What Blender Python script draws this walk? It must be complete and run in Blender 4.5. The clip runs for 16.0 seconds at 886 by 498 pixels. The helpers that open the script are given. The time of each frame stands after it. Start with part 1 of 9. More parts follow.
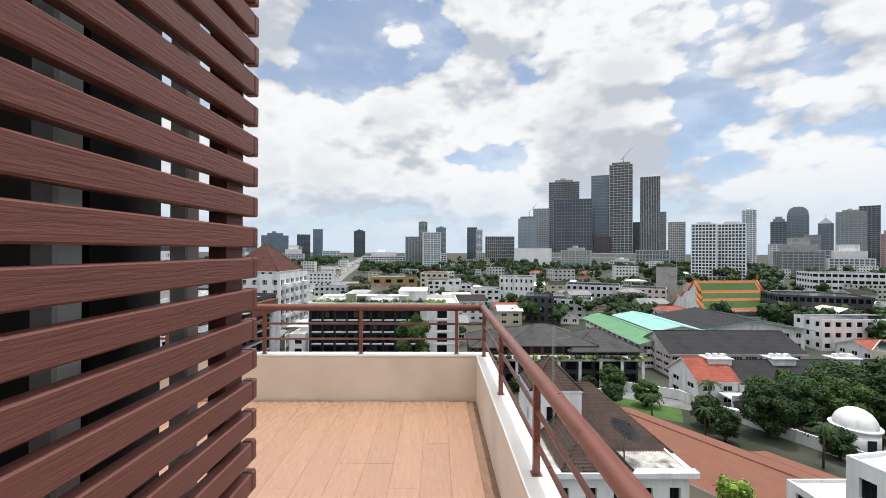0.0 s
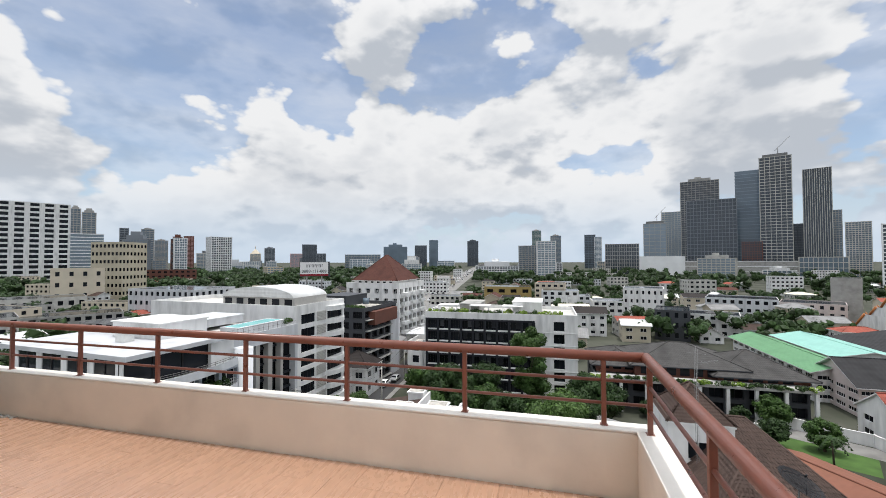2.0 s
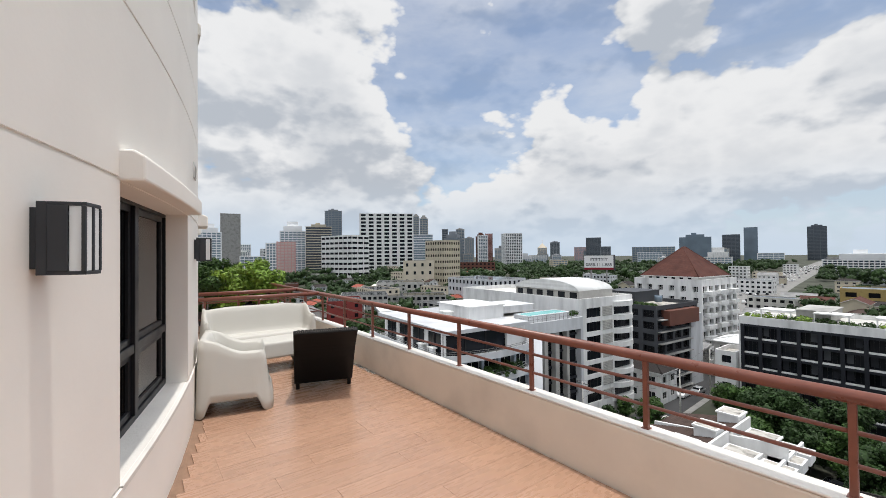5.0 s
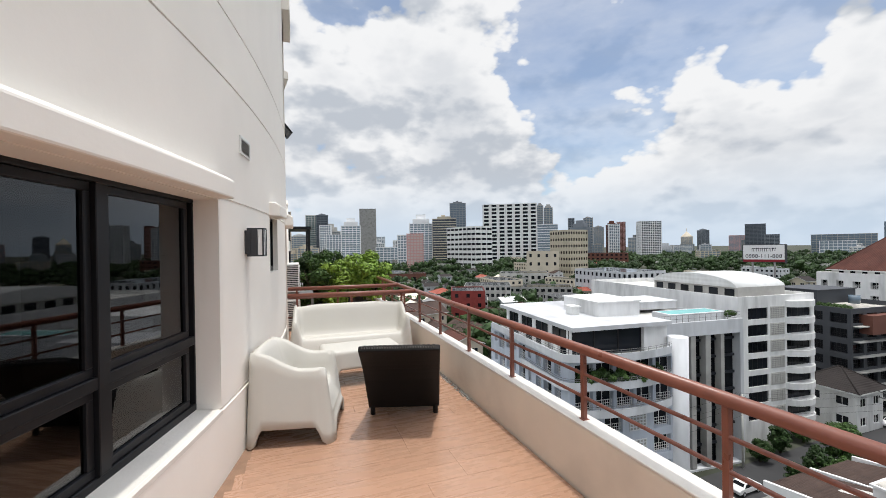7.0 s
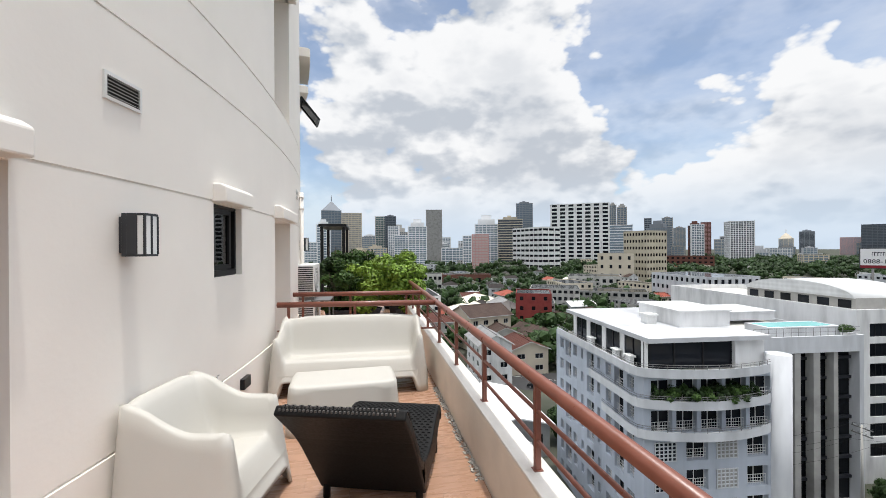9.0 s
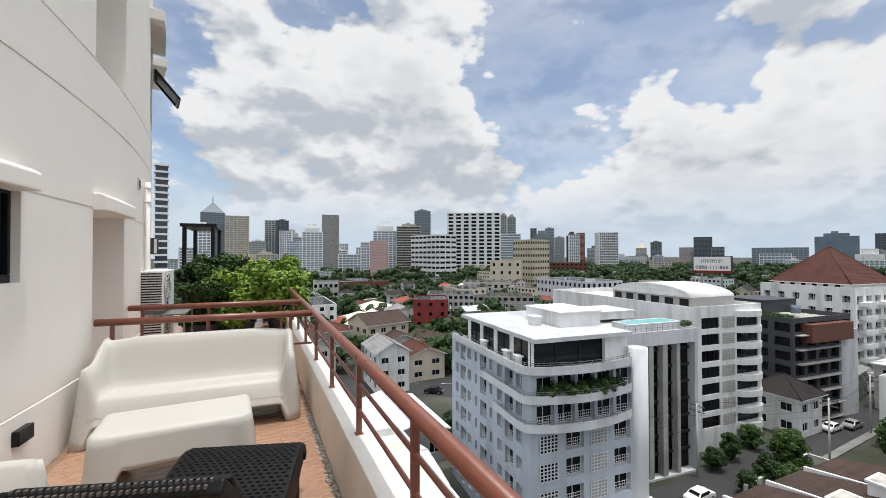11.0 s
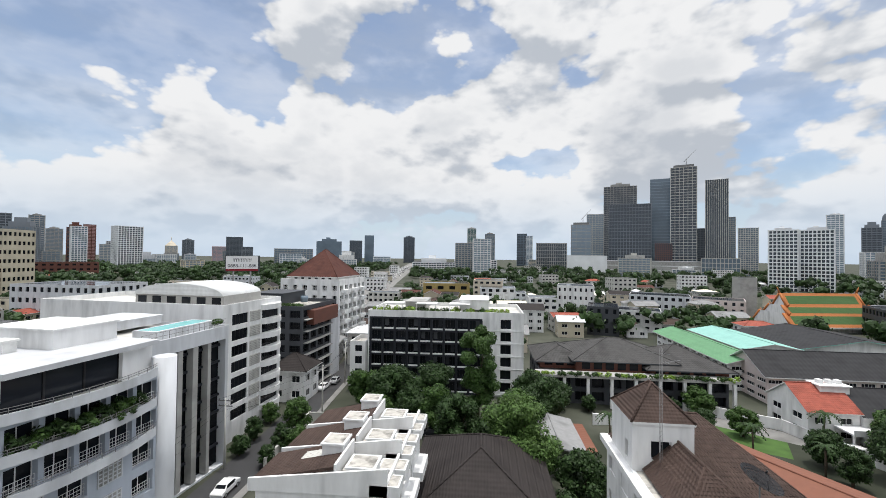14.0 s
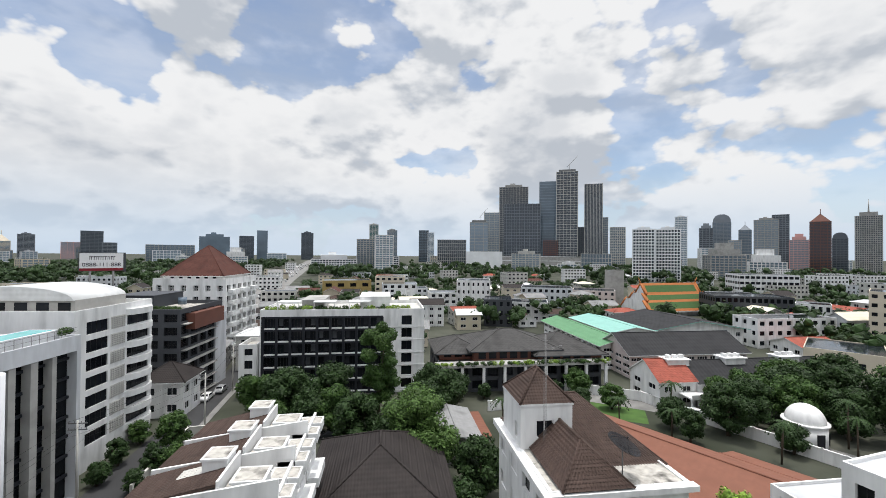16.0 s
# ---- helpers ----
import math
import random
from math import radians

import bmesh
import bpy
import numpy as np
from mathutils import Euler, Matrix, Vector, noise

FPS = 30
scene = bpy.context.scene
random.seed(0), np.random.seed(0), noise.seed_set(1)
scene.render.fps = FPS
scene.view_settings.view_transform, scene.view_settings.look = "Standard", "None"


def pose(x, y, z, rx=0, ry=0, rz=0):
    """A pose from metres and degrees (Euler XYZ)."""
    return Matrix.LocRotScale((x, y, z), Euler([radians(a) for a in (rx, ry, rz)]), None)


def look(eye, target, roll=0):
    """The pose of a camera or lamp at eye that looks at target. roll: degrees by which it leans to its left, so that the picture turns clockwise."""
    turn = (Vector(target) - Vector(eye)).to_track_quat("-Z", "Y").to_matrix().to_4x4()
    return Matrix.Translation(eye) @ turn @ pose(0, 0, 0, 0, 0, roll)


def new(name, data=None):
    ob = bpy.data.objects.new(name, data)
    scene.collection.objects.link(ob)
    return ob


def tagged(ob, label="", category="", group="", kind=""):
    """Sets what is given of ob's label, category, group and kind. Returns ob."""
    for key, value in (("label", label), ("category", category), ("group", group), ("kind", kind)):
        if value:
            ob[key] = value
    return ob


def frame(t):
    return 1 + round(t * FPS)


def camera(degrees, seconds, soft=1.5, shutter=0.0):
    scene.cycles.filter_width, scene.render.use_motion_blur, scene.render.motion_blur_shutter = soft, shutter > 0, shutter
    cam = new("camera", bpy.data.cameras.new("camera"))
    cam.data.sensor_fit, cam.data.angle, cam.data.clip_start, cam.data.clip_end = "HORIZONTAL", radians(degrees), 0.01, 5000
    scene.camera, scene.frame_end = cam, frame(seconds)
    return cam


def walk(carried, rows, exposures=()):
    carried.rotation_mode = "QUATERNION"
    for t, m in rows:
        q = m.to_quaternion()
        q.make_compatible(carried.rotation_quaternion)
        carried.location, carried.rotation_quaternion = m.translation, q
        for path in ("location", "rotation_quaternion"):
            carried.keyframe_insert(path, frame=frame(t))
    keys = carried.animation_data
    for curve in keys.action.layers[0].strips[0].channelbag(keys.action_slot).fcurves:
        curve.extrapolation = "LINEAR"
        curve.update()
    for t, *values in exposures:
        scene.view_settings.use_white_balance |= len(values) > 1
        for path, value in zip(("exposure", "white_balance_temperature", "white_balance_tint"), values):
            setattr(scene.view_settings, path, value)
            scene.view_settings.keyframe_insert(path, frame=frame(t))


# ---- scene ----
cam = camera(94.6, 16.0, soft=0.8)
PATH = [
    (0, (-0.401, 0.194, 1.508), (-0.371, 2.194, 1.514), 0.3),
    (0.5, (-0.388, 0.56, 1.561), (-0.402, 2.56, 1.579), 0.2),
    (1, (-0.374, 0.932, 1.571), (-0.489, 2.928, 1.602), 0.1),
    (1.5, (-0.43, 1.183, 1.573), (-0.709, 3.163, 1.614), -0.1),
    (2, (-0.532, 1.346, 1.587), (-1.045, 3.279, 1.639), -0.2),
    (2.5, (-0.624, 1.467, 1.578), (-1.404, 3.307, 1.64), -0.4),
    (3, (-0.658, 1.57, 1.592), (-1.691, 3.281, 1.663), -0.7),
    (3.5, (-0.661, 1.57, 1.606), (-1.9, 3.138, 1.677), -0.4),
    (4, (-0.682, 1.601, 1.602), (-2.075, 3.034, 1.665), -0.5),
    (4.5, (-0.707, 1.621, 1.604), (-2.215, 2.934, 1.652), -0.5),
    (5, (-0.774, 1.689, 1.604), (-2.374, 2.888, 1.633), -0.6),
    (5.2, (-0.832, 1.726, 1.612), (-2.465, 2.88, 1.632), -0.6),
    (7.5, (-2.146, 2.866, 1.629), (-4.07, 3.41, 1.62), -0.7),
    (8, (-2.473, 3.122, 1.657), (-4.429, 3.535, 1.648), -0.5),
    (8.2, (-2.623, 3.199, 1.646), (-4.588, 3.567, 1.638), -0.5),
    (10.3, (-3.429, 3.816, 1.564), (-5.393, 4.192, 1.573), -0.1),
    (10.5, (-3.463, 3.815, 1.559), (-5.404, 4.294, 1.574), -0.1),
    (11, (-3.523, 3.79, 1.551), (-5.34, 4.624, 1.58), -0.1),
    (11.5, (-3.614, 3.732, 1.567), (-5.178, 4.978, 1.607), 0.2),
    (12, (-3.74, 3.728, 1.613), (-4.959, 5.313, 1.66), 0.5),
    (12.5, (-3.776, 3.873, 1.563), (-4.644, 5.674, 1.613), 0.6),
    (13, (-3.91, 4.004, 1.592), (-4.471, 5.923, 1.638), 0.7),
    (13.5, (-3.994, 4.084, 1.612), (-4.335, 6.054, 1.653), 0.7),
    (14, (-3.999, 4.122, 1.62), (-4.203, 6.111, 1.655), 0.7),
    (14.5, (-4.002, 4.106, 1.624), (-4.122, 6.102, 1.655), 0.7),
    (15, (-3.949, 4.099, 1.618), (-3.993, 6.099, 1.644), 0.7),
    (15.5, (-3.83, 4.144, 1.594), (-3.771, 6.143, 1.618), 0.6),
    (16, (-3.662, 4.225, 1.576), (-3.392, 6.207, 1.598), 0.5),
]
EXPO = [(0, 0.12), (1, 0.08), (3, -0.06), (5, -0.06), (7.5, 0.10), (8, 0.13), (10.5, 0.03), (11.5, -0.06), (13, 0.0), (16, 0.0)]
walk(cam, [(t, look(e, g, r)) for t, e, g, r in PATH], EXPO)

# ---- light ----
SUN_EL, SUN_AZ = 83.0, 50.0     # degrees; azimuth measured from +x towards +y
sun_dir = Vector((math.cos(radians(SUN_EL)) * math.cos(radians(SUN_AZ)),
                  math.cos(radians(SUN_EL)) * math.sin(radians(SUN_AZ)), math.sin(radians(SUN_EL))))
sun = new("sun", bpy.data.lights.new("sun", "SUN"))
sun.data.energy, sun.data.angle, sun.data.color = 2.5, radians(1.0), (1.0, 0.96, 0.90)
sun.matrix_world = look(sun_dir * 100, (0, 0, 0))


SKY_SHAPES = [(-8.0, 30.4, 9, -0.38), (15.0, 22.3, 5, -0.4), (2.3, 16.1, 5, -0.3), (10.0, 13.4, 3.5, -0.3), (-47.3, 17.6, 7, -0.35), (-31.2, 17.5, 4, -0.3),
              (30.3, 16.1, 5, -0.25), (-58.4, 27.9, 7, -0.45), (-55.4, 18.7, 5, -0.4), (-45.6, 28.1, 6, -0.3), (-30.2, 19.5, 4, -0.25), (-32.8, 28.8, 6, -0.3),
              (-76.6, 22.5, 9, 0.25), (5.3, 20.3, 6, 0.25), (-16.7, 22.7, 10, 0.25), (-41.7, 14.4, 6, 0.25), (23.2, 17.8, 8, 0.2), (48.0, 18.1, 10, 0.25), (-82.6, 9.3, 8, 0.2)]


def build_world():
    w = bpy.data.worlds.new("world")
    w.use_nodes = True
    scene.world = w
    nt = w.node_tree
    nt.nodes.clear()
    N, L = nt.nodes.new, nt.links.new

    def m(op, a, b=None, c=None):
        n = N("ShaderNodeMath")
        n.operation = op
        for k, v in enumerate((a, b, c)):
            if v is None:
                continue
            if isinstance(v, (int, float)):
                n.inputs[k].default_value = v
            else:
                L(v, n.inputs[k])
        return n.outputs[0]

    def ramp(v, a, b, lo=0.0, hi=1.0):
        n = N("ShaderNodeMapRange")
        n.interpolation_type = "SMOOTHSTEP"
        for k, x in enumerate((a, b, lo, hi)):
            n.inputs[k + 1].default_value = x
        L(v, n.inputs[0])
        return n.outputs[0]

    def mixc(f, a, b):
        n = N("ShaderNodeMix")
        n.data_type = "RGBA"
        L(f, n.inputs[0])
        for k, v in ((6, a), (7, b)):
            if isinstance(v, tuple):
                n.inputs[k].default_value = (*v, 1)
            else:
                L(v, n.inputs[k])
        return n.outputs[2]

    tc = N("ShaderNodeTexCoord")
    sep = N("ShaderNodeSeparateXYZ")
    L(tc.outputs["Generated"], sep.inputs[0])
    x, y, z = sep.outputs
    def at(off=0.0, flat=1.7):
        c = N("ShaderNodeCombineXYZ")
        L(x, c.inputs[0])
        L(y, c.inputs[1])
        L(m("MULTIPLY", m("ADD", z, off), flat), c.inputs[2])
        return c.outputs[0]

    def fbm(vec, scale, detail, rough, off):
        mp = N("ShaderNodeMapping")
        mp.inputs["Location"].default_value = off
        L(vec, mp.inputs[0])
        n = N("ShaderNodeTexNoise")
        n.inputs["Scale"].default_value, n.inputs["Detail"].default_value = scale, detail
        n.inputs["Roughness"].default_value = rough
        L(mp.outputs[0], n.inputs["Vector"])
        return n.outputs["Fac"]

    def puff(vec, scale, off, detail):
        # rounded heads that bulge outwards
        mp = N("ShaderNodeMapping")
        mp.inputs["Location"].default_value = off
        L(vec, mp.inputs[0])
        n = N("ShaderNodeTexVoronoi")
        n.feature, n.normalize = "SMOOTH_F1", False
        n.inputs["Scale"].default_value, n.inputs["Detail"].default_value = scale, detail
        n.inputs["Roughness"].default_value, n.inputs["Lacunarity"].default_value = 0.55, 2.3
        n.inputs["Smoothness"].default_value = 0.25
        L(mp.outputs[0], n.inputs["Vector"])
        return m("SUBTRACT", 0.5, n.outputs["Distance"])

    # where the cloud deck opens and where it piles up: heading, elevation, radius (degrees), amount
    lift = None
    for hd, el, rad, amt in SKY_SHAPES:
        d = (math.cos(radians(el)) * math.sin(radians(hd)), math.cos(radians(el)) * math.cos(radians(hd)), math.sin(radians(el)))
        dot = N("ShaderNodeVectorMath")
        dot.operation = "DOT_PRODUCT"
        dot.inputs[1].default_value = d
        L(tc.outputs["Generated"], dot.inputs[0])
        b = ramp(dot.outputs["Value"], math.cos(radians(rad * 1.5)), math.cos(radians(rad * 0.2)), 0.0, amt * 0.32)
        lift = b if lift is None else m("ADD", lift, b)

    def density(off):
        v = at(off)
        big = fbm(v, 2.7, 4.0, 0.50, (2.2, 5.1, 0.7))
        heads = m("ADD", m("MULTIPLY", puff(v, 7.0, (4.0, 0.0, 1.0), 2.0), 0.16), m("MULTIPLY", puff(v, 22.0, (1.0, 7.0, 2.0), 2.0), 0.05))
        return m("ADD", m("ADD", big, heads), lift)

    shape, upper = density(0.0), density(0.045)
    cover = ramp(shape, 0.285, 0.355)
    veil = ramp(fbm(at(0.0, 3.0), 2.0, 6.0, 0.6, (1.0, 4.0, 6.0)), 0.35, 0.75, 0.22, 0.60)
    belly = fbm(at(0.0, 3.2), 3.0, 4.0, 0.5, (9.0, 1.3, 2.0))
    lit = ramp(m("ADD", m("MULTIPLY", m("SUBTRACT", shape, upper), 1.6), m("MULTIPLY", m("SUBTRACT", 0.52, belly), 0.9)), -0.20, 0.10)
    thick = ramp(shape, 0.42, 0.64)
    cloud = mixc(lit, (0.53, 0.57, 0.63), (0.91, 0.915, 0.925))
    cloud = mixc(m("MULTIPLY", thick, 0.45), cloud, (0.52, 0.56, 0.62))
    near_sun = ramp(z, 0.50, 1.0, 0.96, 3.2)                  # clouds shine most near the sun overhead
    sky = N("ShaderNodeTexSky")
    sky.sky_type, sky.sun_disc = "NISHITA", False
    sky.sun_elevation, sky.sun_rotation = radians(SUN_EL), radians(90 - SUN_AZ)
    sky.air_density, sky.dust_density, sky.ozone_density = 1.0, 0.6, 1.5
    hazy = ramp(z, 0.0, 0.20, 1.0, 0.0)
    b_sky, b_cloud, b_haze = N("ShaderNodeBackground"), N("ShaderNodeBackground"), N("ShaderNodeBackground")
    L(sky.outputs[0], b_sky.inputs[0])
    b_sky.inputs[1].default_value = 0.14
    L(cloud, b_cloud.inputs[0])
    L(near_sun, b_cloud.inputs[1])
    b_haze.inputs[0].default_value = (0.60, 0.72, 0.86, 1)
    b_haze.inputs[1].default_value = 0.95
    m1, m2, out = N("ShaderNodeMixShader"), N("ShaderNodeMixShader"), N("ShaderNodeOutputWorld")
    L(m("MAXIMUM", cover, veil), m1.inputs[0])
    L(b_sky.outputs[0], m1.inputs[1])
    L(b_cloud.outputs[0], m1.inputs[2])
    L(m("MULTIPLY", hazy, 0.85), m2.inputs[0])
    L(m1.outputs[0], m2.inputs[1])
    L(b_haze.outputs[0], m2.inputs[2])
    L(m2.outputs[0], out.inputs[0])


build_world()

# ---- materials ----


def material(name, color, rough=0.6, metal=0.0, vary=0.12, scale=6.0, bump=0.0, bump_scale=60.0, streak=(1, 1, 1),
             per_object=0.0, per_island=0.0, second=None, stain=0.0, stain_scale=0.7, coords="Object", spec=0.22, sheen_rough=0.0):
    """Paint, wood, stone, leaf: a base colour with grain, larger stains, a random shift per piece and a fine relief."""
    mt = bpy.data.materials.new(name)
    mt.use_nodes = True
    nt = mt.node_tree
    N, L = nt.nodes.new, nt.links.new
    bsdf = nt.nodes["Principled BSDF"]
    bsdf.inputs["Roughness"].default_value = rough
    bsdf.inputs["Metallic"].default_value = metal
    bsdf.inputs["Specular IOR Level"].default_value = spec
    tc = N("ShaderNodeTexCoord")
    mp = N("ShaderNodeMapping")
    mp.inputs["Scale"].default_value = streak
    L(tc.outputs[coords], mp.inputs[0])

    def noise_of(sc, det):
        n = N("ShaderNodeTexNoise")
        n.inputs["Scale"].default_value, n.inputs["Detail"].default_value = sc, det
        L(mp.outputs[0], n.inputs["Vector"])
        return n.outputs["Fac"]

    def mr(v, lo, hi):
        n = N("ShaderNodeMapRange")
        n.inputs[1].default_value, n.inputs[2].default_value = 0.25, 0.75
        n.inputs[3].default_value, n.inputs[4].default_value = lo, hi
        L(v, n.inputs[0])
        return n.outputs[0]

    def mul(col, fac):
        n = N("ShaderNodeMix")
        n.data_type, n.blend_type = "RGBA", "MULTIPLY"
        n.inputs[0].default_value = 1.0
        L(col, n.inputs[6])
        L(fac, n.inputs[7])
        return n.outputs[2]

    base = N("ShaderNodeRGB")
    base.outputs[0].default_value = (*color, 1)
    col = base.outputs[0]
    g = noise_of(scale, 5.0)
    if second:
        n = N("ShaderNodeMix")
        n.data_type = "RGBA"
        n.inputs[7].default_value = (*second, 1)
        L(mr(g, 0.0, 1.0), n.inputs[0])
        L(col, n.inputs[6])
        col = n.outputs[2]
    col = mul(col, mr(g, 1 - vary, 1 + vary))
    if stain:
        s = noise_of(stain_scale, 6.0)
        n = N("ShaderNodeMapRange")
        for k, v in enumerate((0.5, 0.72, 1.0, 1 - stain)):
            n.inputs[k + 1].default_value = v
        L(s, n.inputs[0])
        col = mul(col, n.outputs[0])
    if per_object:
        n = N("ShaderNodeObjectInfo")
        r = N("ShaderNodeMapRange")
        r.inputs[3].default_value, r.inputs[4].default_value = 1 - per_object, 1 + per_object
        L(n.outputs["Random"], r.inputs[0])
        col = mul(col, r.outputs[0])
    if per_island:
        n = N("ShaderNodeNewGeometry")
        r = N("ShaderNodeMapRange")
        r.inputs[3].default_value, r.inputs[4].default_value = 1 - per_island, 1 + per_island
        L(n.outputs["Random Per Island"], r.inputs[0])
        col = mul(col, r.outputs[0])
    L(col, bsdf.inputs["Base Color"])
    L(mr(g, max(0.02, rough - 0.08), min(1.0, rough + 0.08)), bsdf.inputs["Roughness"])
    if bump:
        b = N("ShaderNodeBump")
        b.inputs["Strength"].default_value, b.inputs["Distance"].default_value = bump, 0.01
        L(noise_of(bump_scale, 4.0), b.inputs["Height"])
        L(b.outputs[0], bsdf.inputs["Normal"])
    return mt


def ribbed(name, color, pitch, axis, rough=0.7, depth=0.03, vary=0.25, stain=0.35):
    """Roof covering: rows of tiles or sheet ribs as relief, with weathering."""
    mt = material(name, color, rough, spec=0.12, vary=vary, scale=1.4, stain=stain, stain_scale=0.35)
    nt = mt.node_tree
    N, L = nt.nodes.new, nt.links.new
    bsdf = nt.nodes["Principled BSDF"]
    tc = N("ShaderNodeTexCoord")
    last = None
    for ax, p in ((axis, pitch), ("Z", pitch * 0.8)):
        wv = N("ShaderNodeTexWave")
        wv.bands_direction = ax
        wv.inputs["Scale"].default_value = 0.314 / p
        L(tc.outputs["Object"], wv.inputs["Vector"])
        b = N("ShaderNodeBump")
        b.inputs["Strength"].default_value, b.inputs["Distance"].default_value = 0.8, depth
        L(wv.outputs["Fac"], b.inputs["Height"])
        if last:
            L(last, b.inputs["Normal"])
        last = b.outputs[0]
    L(last, bsdf.inputs["Normal"])
    return mt


